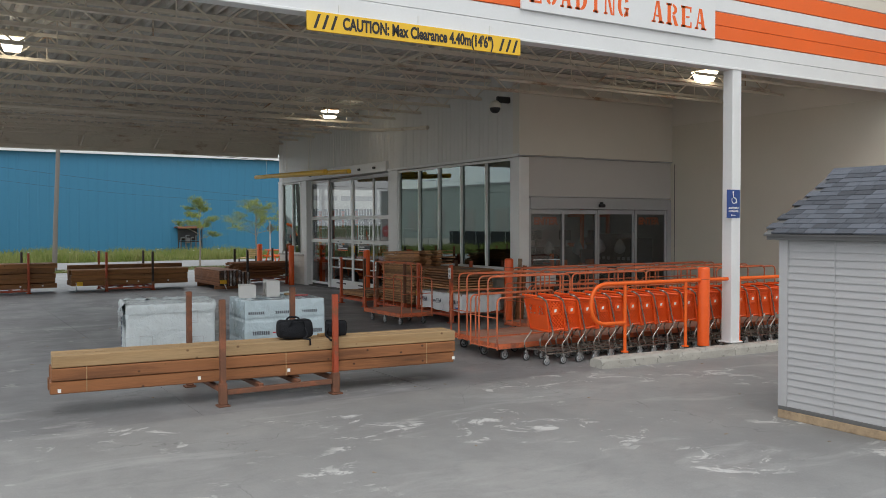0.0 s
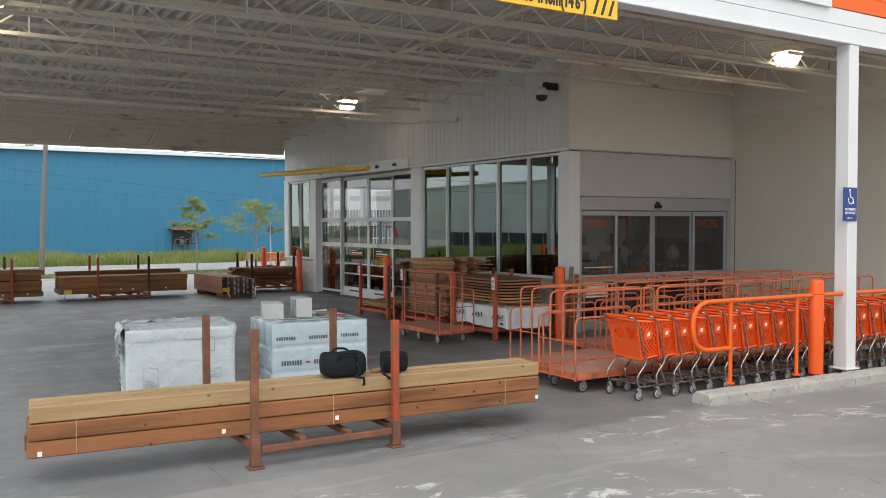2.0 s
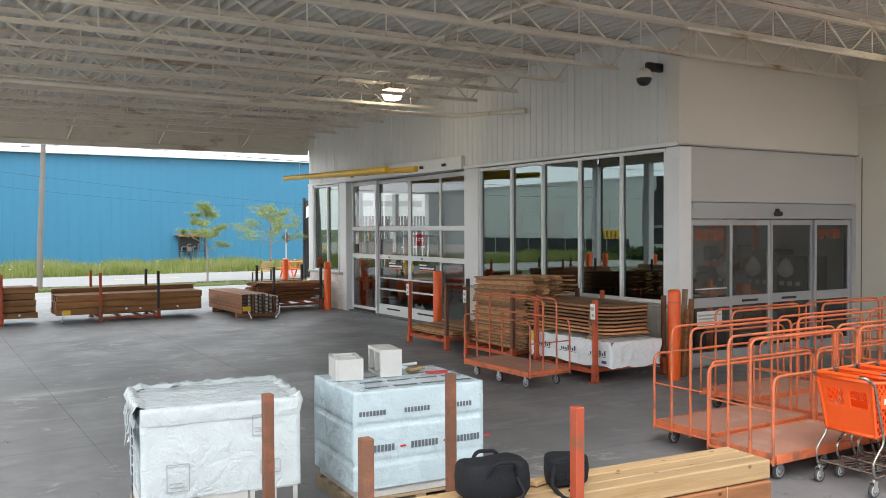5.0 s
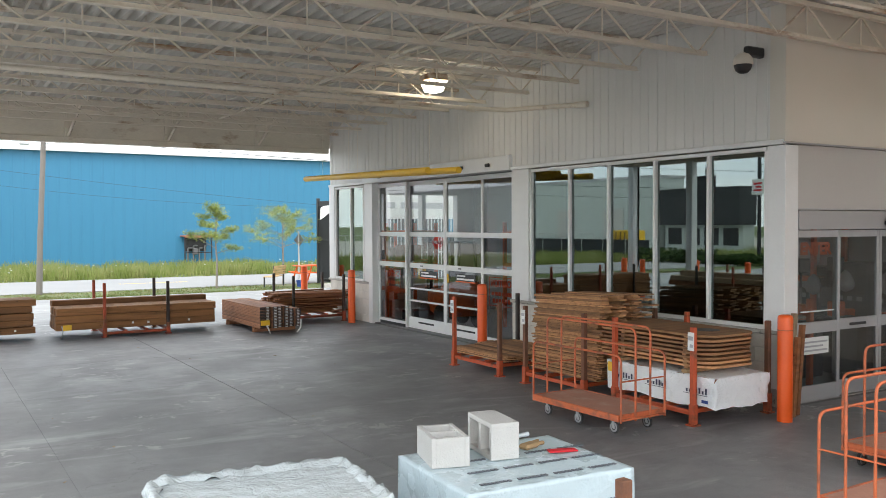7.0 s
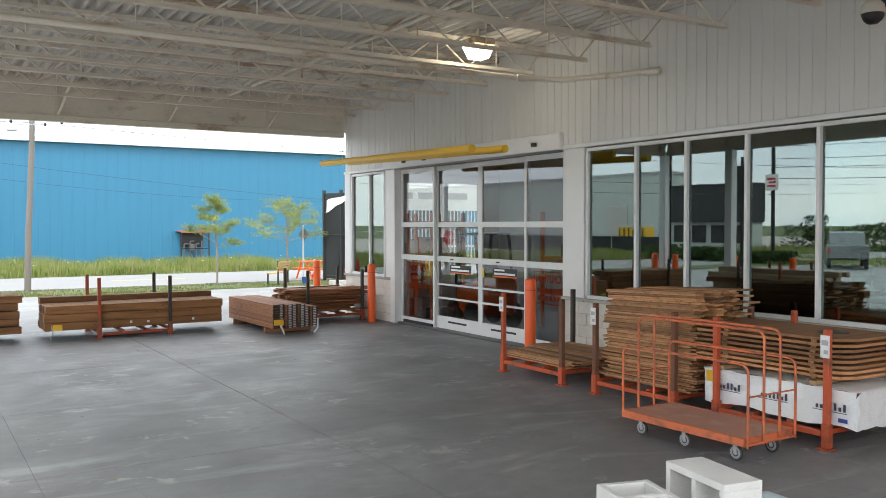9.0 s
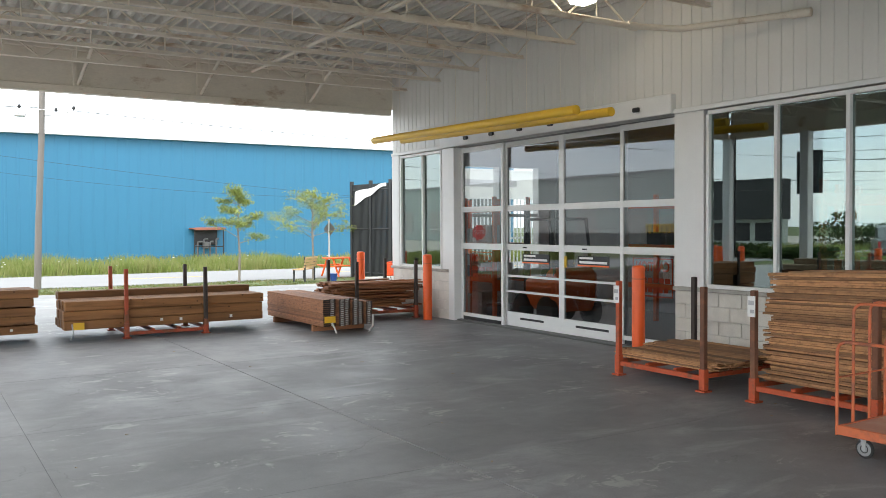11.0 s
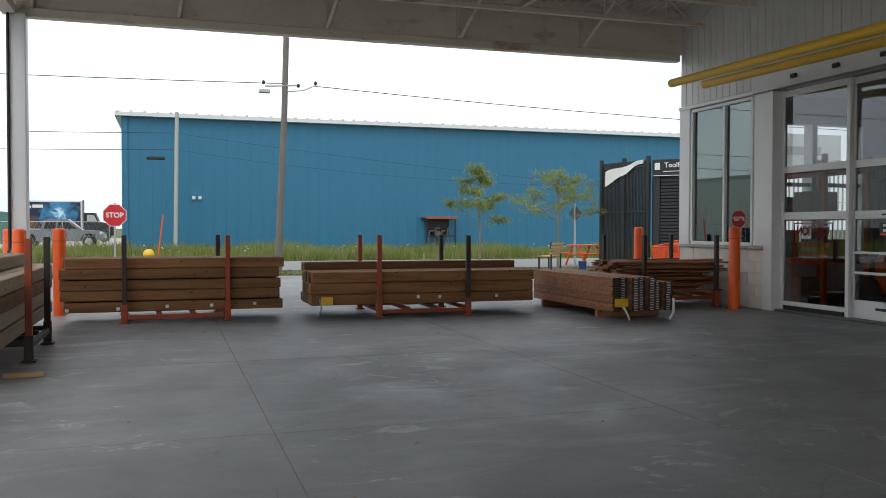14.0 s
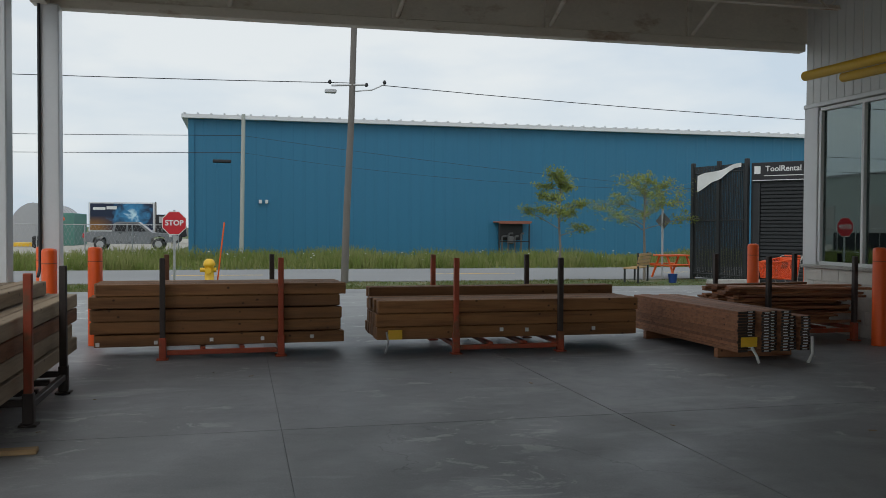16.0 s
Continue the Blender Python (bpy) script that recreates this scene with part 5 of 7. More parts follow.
pk1 = thing("picket_stack", "low stack of brown fence pickets on the rack", "lumber", pose(9.62, 20.0, 0))
pkm = Mesh().box(0, 0.14, 0, 1.62, 0, 0.016).data("picket_mesh", PICKET_WOOD)
for k in range(7):
    for c in range(9):
        part("picket", pkm, None, pk1, "", pose(c * 0.148, rnd.uniform(-0.12, 0.06) - (0.03 * k if c < 4 else 0), 0.245 + k * 0.018, 0, 0, rnd.uniform(-0.6, 0.6)))
pk2 = thing("picket_stack", "tall leaning stack of brown fence pickets", "lumber", pose(9.68, 17.75, 0))
pkm2 = Mesh().box(0, 0.14, 0, 1.55, 0, 0.022).data("picket_thick_mesh", PICKET_WOOD)
for k in range(49):
    for c in range(4):
        if c == 3 and k % 3:
            continue
        part("picket", pkm2, None, pk2, "", pose(0.02 + c * 0.3 + rnd.uniform(-0.03, 0.02), rnd.uniform(-0.08, 0.08) - 0.0022 * k, 0.245 + k * 0.0255, rnd.uniform(-0.25, 0.25) - 0.04 * k, rnd.uniform(-0.3, 0.3), rnd.uniform(-0.7, 0.7)))
# lattice or arch fence panels with rounded ends on a wrapped bundle
wb_ = thing("wrapped_bundle", "white plastic wrapped lumber bundle with printed bars", "lumber", pose(9.66, 15.55, 0))
wr = Mesh()
NX, NZ = 26, 7
for side, (fx, fy) in enumerate(((0, 1), (1, 0), (0, -1), (-1, 0))):
    vs, fs = [], []
    for i in range(NX + 1):
        for j in range(NZ + 1):
            u, v = i / NX, j / NZ
            d = 0.035 * noise.noise((u * 8 + side * 7, v * 3, 1.3)) + 0.016 * noise.noise((u * 22, v * 9, side)) + 0.02 * v
            d *= 0.45 + 0.55 * v
            lo = 0.23 + 0.01 * math.sin(u * 11) + 0.03 * noise.noise((u * 5, side, 0))
            z = lo + (0.62 - lo) * v
            if side == 0:
                p = (0.0 - d, 0.02 + u * 1.93, z)
            elif side == 1:
                p = (u * 0.98, 1.95 + d, z)
            elif side == 2:
                p = (0.98 + d, 1.95 - u * 1.93, z)
            else:
                p = (0.98 - u * 0.98, 0.02 - d, z)
            vs.append(p)
    for i in range(NX):
        for j in range(NZ):
            a = i * (NZ + 1) + j
            fs.append((a, a + 1, a + NZ + 2, a + NZ + 1))
    wr.add(vs, fs, True)
vs = [(0.98 * i / 12, 1.95 * j / 20, 0.62 + 0.012 * noise.noise((i * 0.7, j * 0.6, 5))) for i in range(13) for j in range(21)]
wr.add(vs, [(i * 21 + j, i * 21 + j + 1, i * 21 + j + 22, i * 21 + j + 21) for i in range(12) for j in range(20)], True)
wr.weld = 0.03
part("plastic_wrap", wr, WRAP, wb_)
part("timber_core", Mesh().box(0.03, 0.94, 0.05, 1.9, 0.245, 0.6), BROWN_WOOD, wb_)
bars = Mesh()
for y0 in (0.12, 0.8, 1.42):
    for k in range(7):
        bars.box(-0.042, -0.038, y0 + k * 0.052, y0 + k * 0.052 + 0.026, 0.41, 0.45 + 0.035 * (k in (0, 2, 3)))
    bars.box(-0.042, -0.038, y0 - 0.01, y0 + 0.38, 0.39, 0.396)
tagged(part("print", bars, INK, wb_), kind="stuff")
part("label", Mesh().box(-0.044, -0.039, 0.1, 0.2, 0.3, 0.34), SIGN_BLUE, wb_)
part("price_label", Mesh().box(-0.046, -0.04, 1.78, 1.9, 0.47, 0.6), YELLOW, wb_, "yellow price label")
pn = thing("fence_panel_stack", "stack of brown fence panels with rounded ends", "lumber", pose(9.72, 15.75, 0))
outl = [(0.0, 1.95), (0.0, 0.28)] + [(0.28 - 0.28 * math.cos(a) if a < math.pi / 2 else 0.72 + 0.28 * math.cos(math.pi - a), 0.28 - 0.28 * math.sin(a)) for a in [math.radians(d) for d in range(15, 180, 15)]] + [(1.0, 0.28), (1.0, 1.95)]
pan = Mesh().prism(outl, "z", 0, 0.03).data("fence_panel_mesh", PICKET_WOOD)
pan2 = Mesh().box(0.02, 0.98, 0, 0.07, 0, 0.026).data("fence_batten_mesh", PICKET_WOOD)
for k in range(8):
    p_ = part("fence_panel", pan, None, pn, "", pose(rnd.uniform(-0.015, 0.015), rnd.uniform(-0.02, 0.02), 0.70 + k * 0.056))
    for yb_ in (0.35, 1.5):
        part("batten", pan2, None, p_, "", pose(0, yb_, -0.026))
part("hand_hole", Mesh().lathe([(0.17, 1.0925), (0.17, 1.1255)], 20, m=pose(0.55, 0.5, 0)), DARK, pn, "dark round stack of caps on the top panel")
part("bearer", Mesh().box(-0.1, 1.15, 0.25, 0.34, 0.635, 0.68, 0.004), PALE_WOOD, pn)
part("bearer", Mesh().box(-0.1, 1.1, 1.45, 1.54, 0.635, 0.68, 0.004), PALE_WOOD, pn)
for x, y, h in ((11.12, 15.62, 1.35), (11.2, 15.55, 1.2), (11.05, 15.5, 1.05)):
    solid("loose_post", Mesh().box(-0.04, 0.04, -0.03, 0.03, 0, h, 0.005), rnd.choice((GREY_WOOD, BROWN_WOOD)), "weathered wooden post leaning at the corner", "post", pose(x, y, 0, 2, 3, 10))


# ---- flat carts and shopping carts ----
def caster(parent, x, y, r=0.075, fork=0.06):
    """Swivel caster: thin fork, dark tyre, pale wheel disc with a bolt."""
    fk = Mesh()
    for s in (-1, 1):
        fk.prism([(x - 0.012, r * 0.85), (x + 0.012, r * 0.85), (x + 0.03, 2 * r + 0.012), (x - 0.022, 2 * r + 0.012)], "y", y + s * 0.021 - 0.002, y + s * 0.021 + 0.002)
    fk.box(x - 0.026, x + 0.032, y - 0.024, y + 0.024, 2 * r + 0.01, 2 * r + 0.018, 0.002)
    fk.tube([(x, y, 2 * r + 0.014), (x, y, 2 * r + fork)], 0.013, 8)
    wl_ = part("caster", fk, STEEL, parent)
    hub = Matrix.Translation((x, y, r)) @ pose(0, 0, 0, 90)
    part("tyre", Mesh().lathe([(r * 0.74, -0.014), (r * 0.92, -0.015), (r, -0.008), (r, 0.008), (r * 0.92, 0.015), (r * 0.74, 0.014)], 20, m=hub), RUBBER, wl_)
    part("wheel", Mesh().lathe([(r * 0.3, -0.018), (r * 0.36, -0.0135), (r * 0.78, -0.0155), (r * 0.8, 0.0), (r * 0.78, 0.0155), (r * 0.36, 0.0135), (r * 0.3, 0.018)], 16, m=hub), WHEEL_GREY, wl_, "pale grey plastic wheel disc")
    part("axle_bolt", Mesh().lathe([(0.008, -0.027), (0.008, 0.027)], 6, m=hub), STEEL, wl_)


def flat_cart(m, L=1.6, W=0.8):
    """Lumber cart: platform along x with four hoops over its length."""
    c = thing("flat_cart", "orange lumber cart with tall tube hoops", "cart", m, group="flat carts")
    part("deck", Mesh().box(0.03, L - 0.03, 0.03, W - 0.03, 0.235, 0.258, 0.006), CART_DECK, c, "scuffed pinkish plywood deck")
    part("frame", Mesh().box(0, L, 0, 0.035, 0.18, 0.262, 0.006).box(0, L, W - 0.035, W, 0.18, 0.262, 0.006).box(0, 0.035, 0.035, W - 0.035, 0.18, 0.262, 0.006).box(L - 0.035, L, 0.035, W - 0.035, 0.18, 0.262, 0.006), ORANGE_CART, c)
    for y, h in ((0.03, 0.97), (0.28, 1.28), (0.53, 1.28), (W - 0.03, 0.97)):
        part("hoop", Mesh().tube(bent([(-0.02, y, 0.17), (-0.02, y, h), (L + 0.02, y, h), (L + 0.02, y, 0.17)], 0.1, 5), 0.0135, 8), ORANGE_CART, c)
    for x in (-0.02, L + 0.02):
        part("end_bar", Mesh().tube([(x, 0.03, 0.2), (x, W - 0.03, 0.2)], 0.016, 8), ORANGE_CART, c)
        part("cross_bar", Mesh().tube([(x, 0.03, 0.66), (x, W - 0.03, 0.66)], 0.009, 8), ORANGE_CART, c)
    for x, y in ((0.18, 0.12), (0.18, W - 0.12), (L - 0.18, 0.12), (L - 0.18, W - 0.12), (L / 2, 0.1), (L / 2, W - 0.1)):
        caster(c, x, y, 0.078, 0.03)
    return c


fc = flat_cart(pose(9.16, 15.92, 0, 0, 0, 91.5))
for row, (y0, xs) in enumerate(((11.1, (7.47, 9.2, 10.93, 12.66)), (11.97, (7.66, 9.4, 11.14, 12.9)), (12.95, (9.5, 11.25, 13.0)))):
    for i, x in enumerate(xs):
        copy_thing(fc, pose(x + rnd.uniform(-0.04, 0.04), y0 + rnd.uniform(-0.03, 0.03), 0, 0, 0, rnd.uniform(-1.2, 1.2)))


def shopping_cart(m):
    """Nesting cart, handle at -x, basket opening upward."""
    c = thing("shopping_cart", "orange plastic shopping cart with chrome legs, nested in a row", "cart", m, group="nested shopping carts")
    # basket: tapered tray with a lattice on its sides
    x0, x1, w0, w1 = 0.02, 0.86, 0.27, 0.2
    zb0, zb1, zt0, zt1 = 0.5, 0.56, 0.98, 0.9
    corner = [(x0 + 0.1, -w0 + 0.03, zb0), (x1 - 0.04, -w1 + 0.02, zb1), (x1 - 0.04, w1 - 0.02, zb1), (x0 + 0.1, w0 - 0.03, zb0), (x0, -w0, zt0), (x1, -w1, zt1), (x1, w1, zt1), (x0, w0, zt0)]
    k = Mesh()

    def lattice(a, b, c_, d, nu, nv, t=0.006, w_=0.011, diag=True):
        """Crossing strips over the quad a b c d (a-b low edge, d-c high edge)."""
        a, b, c_, d = (Vector(q) for q in (a, b, c_, d))
        at = lambda u, v: (a * (1 - u) + b * u) * (1 - v) + (d * (1 - u) + c_ * u) * v
        nrm = (b - a).cross(d - a).normalized() * t
        for s in (1, -1):
            for i in range(-nv, nu + nv):
                u0, u1 = i / nu, (i + s * nv) / nu
                v0, v1 = 0.0, 1.0
                if u0 > u1:
                    u0, u1, v0, v1 = u1, u0, 1.0, 0.0
                if u1 <= 0 or u0 >= 1:
                    continue
                if u0 < 0:
                    v0, u0 = v0 + (v1 - v0) * (0 - u0) / (u1 - u0), 0.0
                if u1 > 1:
                    v1, u1 = v0 + (v1 - v0) * (1 - u0) / (u1 - u0), 1.0
                p, q = at(u0, v0), at(u1, v1)
                if (q - p).length < 0.02:
                    continue
                sd = (q - p).normalized().cross(nrm.normalized()) * w_ / 2
                k.add([p - sd, p + sd, q + sd, q - sd, p - sd + nrm, p + sd + nrm, q + sd + nrm, q - sd + nrm], [(0, 1, 2, 3), (4, 7, 6, 5), (0, 4, 5, 1), (2, 6, 7, 3), (1, 5, 6, 2), (3, 7, 4, 0)])

    lattice(corner[0], corner[1], corner[5], corner[4], 13, 7)
    lattice(corner[3], corner[2], corner[6], corner[7], 13, 7)
    lattice(corner[1], corner[2], corner[6], corner[5], 6, 6)
    basket = part("basket", k, CART_PLASTIC, c)
    s = Mesh()
    ring = [corner[4], corner[5], corner[6], corner[7]]
    s.tube(ring, 0.016, 6, closed=True)
    s.tube([corner[0], corner[1], corner[2], corner[3]], 0.014, 6, closed=True)
    for a, b in ((0, 4), (1, 5), (2, 6), (3, 7)):
        s.tube([corner[a], corner[b]], 0.014, 6)
    s.add([corner[0], corner[1], corner[2], corner[3]], [(0, 1, 2, 3)])
    part("rim", s, CART_PLASTIC, basket)
    # rear flap with two holes, seat panel
    f = Mesh()
    a, b = Vector((x0 + 0.1, 0, zb0)), Vector((x0, 0, zt0))
    for y0, y1, u0, u1 in ((-0.25, 0.25, 0.0, 0.5), (-0.26, 0.26, 0.8, 1.0), (-0.26, -0.2, 0.5, 0.8), (-0.03, 0.03, 0.5, 0.8), (0.2, 0.26, 0.5, 0.8)):
        p, q = a.lerp(b, u0), a.lerp(b, u1)
        f.add([(p.x, y0, p.z), (p.x, y1, p.z), (q.x, y1, q.z), (q.x, y0, q.z), (p.x + 0.012, y0, p.z), (p.x + 0.012, y1, p.z), (q.x + 0.012, y1, q.z), (q.x + 0.012, y0, q.z)],
              [(0, 1, 2, 3), (4, 7, 6, 5), (0, 4, 5, 1), (2, 6, 7, 3), (1, 5, 6, 2), (3, 7, 4, 0)])
    part("rear_flap", f, CART_PLASTIC, basket)
    for sgn in (-1, 1):
        yb = sgn * (w0 + 0.006)
        lab = part("logo_plate", Mesh().box(0.155, 0.275, yb * 0.93 - 0.003, yb * 0.93 + 0.003, 0.745, 0.86), CART_PLASTIC, basket)
        part("emblem", Mesh().prism([(0.195, 0.782), (0.232, 0.786), (0.243, 0.83), (0.203, 0.828)], "y", yb * 0.93 + sgn * 0.006 - 0.002, yb * 0.93 + sgn * 0.006 + 0.002), SIGN_WHITE, lab, "plain white square emblem")
    part("handle", Mesh().tube(bent([(0.05, -w0, 0.96), (-0.06, -w0, 1.03), (-0.06, w0, 1.03), (0.05, w0, 0.96)], 0.05), 0.014, 8), CHROME, c, "chrome handle tube")
    part("handle_grip", Mesh().tube([(-0.06, -0.2, 1.03), (-0.06, 0.2, 1.03)], 0.018, 8), CART_PLASTIC, c)
    for sgn in (-1, 1):
        yb = sgn * (w0 + 0.012)
        part("leg_tube", Mesh().tube(bent([(-0.03, yb, 1.01), (0.04, yb, 0.96), (0.17, yb, 0.46), (0.02, yb, 0.3), (0.04, yb, 0.17), (0.8, yb * 0.62, 0.15)], 0.05), 0.0125, 7), CHROME, c)
        part("front_leg", Mesh().tube(bent([(0.55, yb * 0.84, 0.53), (0.44, yb * 0.84, 0.36), (0.52, yb * 0.84, 0.17)], 0.05), 0.011, 7), CHROME, c)
    rk = Mesh()
    for i in range(7):
        yy = -0.2 + i * 0.4 / 6
        rk.tube([(0.06, yy * 1.1, 0.2), (0.78, yy * 0.7, 0.17)], 0.005, 5)
    rk.tube([(0.06, -0.26, 0.2), (0.06, 0.26, 0.2)], 0.009, 6).tube([(0.78, -0.17, 0.17), (0.78, 0.17, 0.17)], 0.009, 6)
    part("bottom_rack", rk, CHROME, c, "dark wire bottom rack")
    for x, y in ((0.05, -0.27), (0.05, 0.27), (0.76, -0.17), (0.76, 0.17)):
        caster(c, x, y, 0.062, 0.035)
    return c


sc = shopping_cart(pose(7.84, 10.68, 0, 0, 0, -3))
for i in range(1, 24):
    copy_thing(sc, pose(7.84 + 0.3 * i, 10.68 - 0.012 * i, 0, 0, 0, -2.2 + rnd.uniform(-1, 1)))


# ---- wrapped pallets, blocks and bags ----
def wrapped_box(w_, d_, z0, z1, seed, amp, steps=()):
    """A plastic-wrapped cube with creases and pulled-in tiers."""
    q = Mesh()
    n_ = 34

    def shift(p, nx, ny, nz):
        a = noise.noise((p[0] * 5 + seed, p[1] * 5, p[2] * 5)) + 0.6 * noise.noise((p[0] * 14, p[1] * 14 + seed, p[2] * 9)) + 0.35 * noise.noise((p[0] * 31, p[1] * 31 + seed, p[2] * 20))
        d = amp * a
        for s in steps:
            d -= 0.022 * math.exp(-((p[2] - s) / 0.014) ** 2) * (abs(nx) + abs(ny))
        k = 1 - 0.03 * max(0.0, (p[2] - z0) / (z1 - z0) - 0.8)
        return (p[0] * k + nx * d, p[1] * k + ny * d, p[2] + nz * d * 1.2)

    for nx, ny, nz in ((1, 0, 0), (-1, 0, 0), (0, 1, 0), (0, -1, 0), (0, 0, 1)):
        vs = []
        for i in range(n_ + 1):
            for j in range(n_ + 1):
                u, v = i / n_ - 0.5, j / n_
                if nx:
                    p = (nx * w_ / 2, u * d_, z0 + (z1 - z0) * v)
                elif ny:
                    p = (u * w_, ny * d_ / 2, z0 + (z1 - z0) * v)
                else:
                    p = (u * w_, (v - 0.5) * d_, z1)
                vs.append(shift(p, nx, ny, nz) if min(0.5 - abs(u), v, 1 - v) > 0.001 else shift(p, 0, 0, 0))
        q.add(vs, [(i * (n_ + 1) + j, (i + 1) * (n_ + 1) + j, (i + 1) * (n_ + 1) + j + 1, i * (n_ + 1) + j + 1) for i in range(n_) for j in range(n_)], True)
    q.weld = 0.004
    return q


def pallet_base(parent, w_, d_):
    for k in range(5):
        y = -d_ / 2 + k * (d_ - 0.1) / 4
        part("pallet_board", Mesh().box(-w_ / 2, w_ / 2, y, y + 0.1, 0.1, 0.122, 0.003), GREY_WOOD, parent)
    for x in (-w_ / 2, -0.05, w_ / 2 - 0.1):
        part("pallet_runner", Mesh().box(x, x + 0.1, -d_ / 2, d_ / 2, 0.0, 0.1, 0.004), GREY_WOOD, parent)


pa = thing("wrapped_pallet", "block pallet in crumpled white torn plastic wrap", "pallet", pose(2.98, 13.02, 0, 0, 0, -7))
pallet_base(pa, 1.2, 0.95)
for i in range(3):
    bk = part("block", Mesh().box(-0.58 + 0.39 * i, -0.2 + 0.39 * i, -0.45, 0.45, 0.124, 0.33, 0.006), CINDER, pa)
    # block faces are closed; dark plates paint in their shaded hollows
    for k in range(2 if i != 1 else 0):
        part("cell", Mesh().box(-0.54 + 0.39 * i + 0.17 * k, -0.41 + 0.39 * i + 0.17 * k, -0.453, -0.45, 0.19, 0.285), DARKTRIM, bk, "dark plate standing in for the shaded hollow of the block")
part("plastic_wrap", wrapped_box(1.2, 0.92, 0.3, 0.99, 3.0, 0.011), WRAP_CLEAR, pa)
rag = Mesh()
vs, n_ = [], 150
for i in range(n_ + 1):
    t = 4.24 * i / n_
    x_, y_, nx, ny = ((-0.6 + t, -0.46, 0, -1) if t < 1.2 else (0.6, -0.46 + t - 1.2, 1, 0) if t < 2.12 else (0.6 - (t - 2.12), 0.46, 0, 1) if t < 3.32 else (-0.6, 0.46 - (t - 3.32), -1, 0))
    low = 0.35 if ny == -1 else 1.0
    for k in range(5):
        a = noise.noise((t * 6, k * 0.6, 4.0)) + 0.7 * noise.noise((t * 17, k * 0.9, 9.0))
        out = (0.012, 0.03, 0.02, -0.012, -0.06)[k] + 0.035 * a * low
        up_ = (-0.12, -0.02, 0.035, 0.03, 0.004)[k] * (low if k > 1 else 1) + 0.03 * low * noise.noise((t * 11, k, 1.0))
        vs.append((x_ + nx * out, y_ + ny * out, 0.985 + up_))
rag.add(vs, [(a * 5 + b, (a + 1) * 5 + b, (a + 1) * 5 + b + 1, a * 5 + b + 1) for a in range(n_) for b in range(4)], True)
for i in range(9):
    x_, y_ = -0.62 + 0.03 * noise.noise((i * 3.1, 0, 0)), -0.44 + 0.1 * i
    rag.add([(x_, y_, 0.95), (x_ - 0.03, y_ + 0.06, 0.86), (x_ - 0.012, y_ + 0.09, 0.7), (x_ - 0.035, y_ + 0.03, 0.56 + 0.1 * (i % 3)), (x_ - 0.015, y_ - 0.03, 0.68), (x_ - 0.03, y_ - 0.02, 0.85)], [(0, 1, 5), (1, 2, 4, 5), (2, 3, 4)], True)
part("torn_edge", rag, WRAP_CLEAR, pa, "frayed torn film along the top edge")
pbars = Mesh()
for k in range(9):
    z = 0.24 + 0.07 * k
    pbars.box(-0.655, -0.648, -0.42 + 0.012 * (k % 3), -0.34 - 0.02 * (k % 2), z, z + 0.04 + 0.01 * (k % 2))
tagged(part("print", pbars, INK, pa), kind="stuff")
pbars = Mesh()
for x_, z_, w_, h_ in ((-0.42, 0.36, 0.16, 0.2), (0.22, 0.72, 0.14, 0.16), (0.28, 0.42, 0.15, 0.1)):
    for a, b, c, d in ((0, w_, 0, 0.006), (0, w_, h_, h_ + 0.006), (0, 0.006, 0, h_), (w_, w_ + 0.006, 0, h_), (0.02, w_ - 0.03, 0.03, 0.036), (0.02, w_ - 0.05, 0.06, 0.066)):
        pbars.box(x_ + a, x_ + b, -0.479, -0.474, z_ + c, z_ + d)
tagged(part("faint_print", pbars, GREY_ALU, pa), kind="stuff")
pb = thing("wrapped_pallet", "block pallet in pale blue-white printed wrap", "pallet", pose(4.55, 12.78, 0, 0, 0, -4.2))
pallet_base(pb, 1.18, 0.96)
part("block_layer", Mesh().box(-0.56, 0.56, -0.45, 0.45, 0.124, 0.25), CINDER, pb)
part("plastic_wrap", wrapped_box(1.2, 0.96, 0.2, 1.0, 11.0, 0.007, (0.42, 0.72)), WRAP_BLUE, pb)
q = Mesh()
for i in range(3):
    x = -0.55 + i * 0.4
    for c in range(8):
        q.box(x + c * 0.03, x + c * 0.03 + 0.02, -0.486, -0.483, 0.8, 0.84).box(x + 0.06 + c * 0.032, x + 0.082 + c * 0.032, -0.486, -0.483, 0.5, 0.555)
tagged(part("print", q, PRINT_GREY, pb), kind="stuff")
q = Mesh()
for i in range(3):
    q.box(-0.19 + i * 0.4, -0.14 + i * 0.4, -0.488, -0.484, 0.52, 0.535)
tagged(part("red_print", q, SIGN_RED, pb), kind="stuff")
q = Mesh()
for i in range(4):
    for j in range(3):
        x, y = -0.45 + i * 0.26 + 0.05 * j, -0.38 + 0.24 * j
        for c in range(8):
            q.box(x + c * 0.027, x + c * 0.027 + 0.018, y, y + 0.03, 1.004, 1.009)
tagged(part("top_print", q, PRINT_GREY, pb), kind="stuff")
part("plastic_fold", Mesh().tube([(0.3, 0.42, 1.0), (0.1, 0.44, 1.05), (-0.05, 0.42, 1.02), (0.4, 0.44, 1.04)], 0.018, 6), WRAP_CLEAR, pb)
part("glove", Mesh().box(-0.07, 0.07, -0.045, 0.045, 0, 0.035, 0.02, m=pose(0.25, 0.2, 1.01, 0, 0, 20)).tube([(0.3, 0.2, 1.03), (0.38, 0.22, 1.03)], 0.014, 6).tube([(0.3, 0.24, 1.03), (0.37, 0.27, 1.03)], 0.014, 6), PALE_WOOD, pb, "crumpled tan work glove")
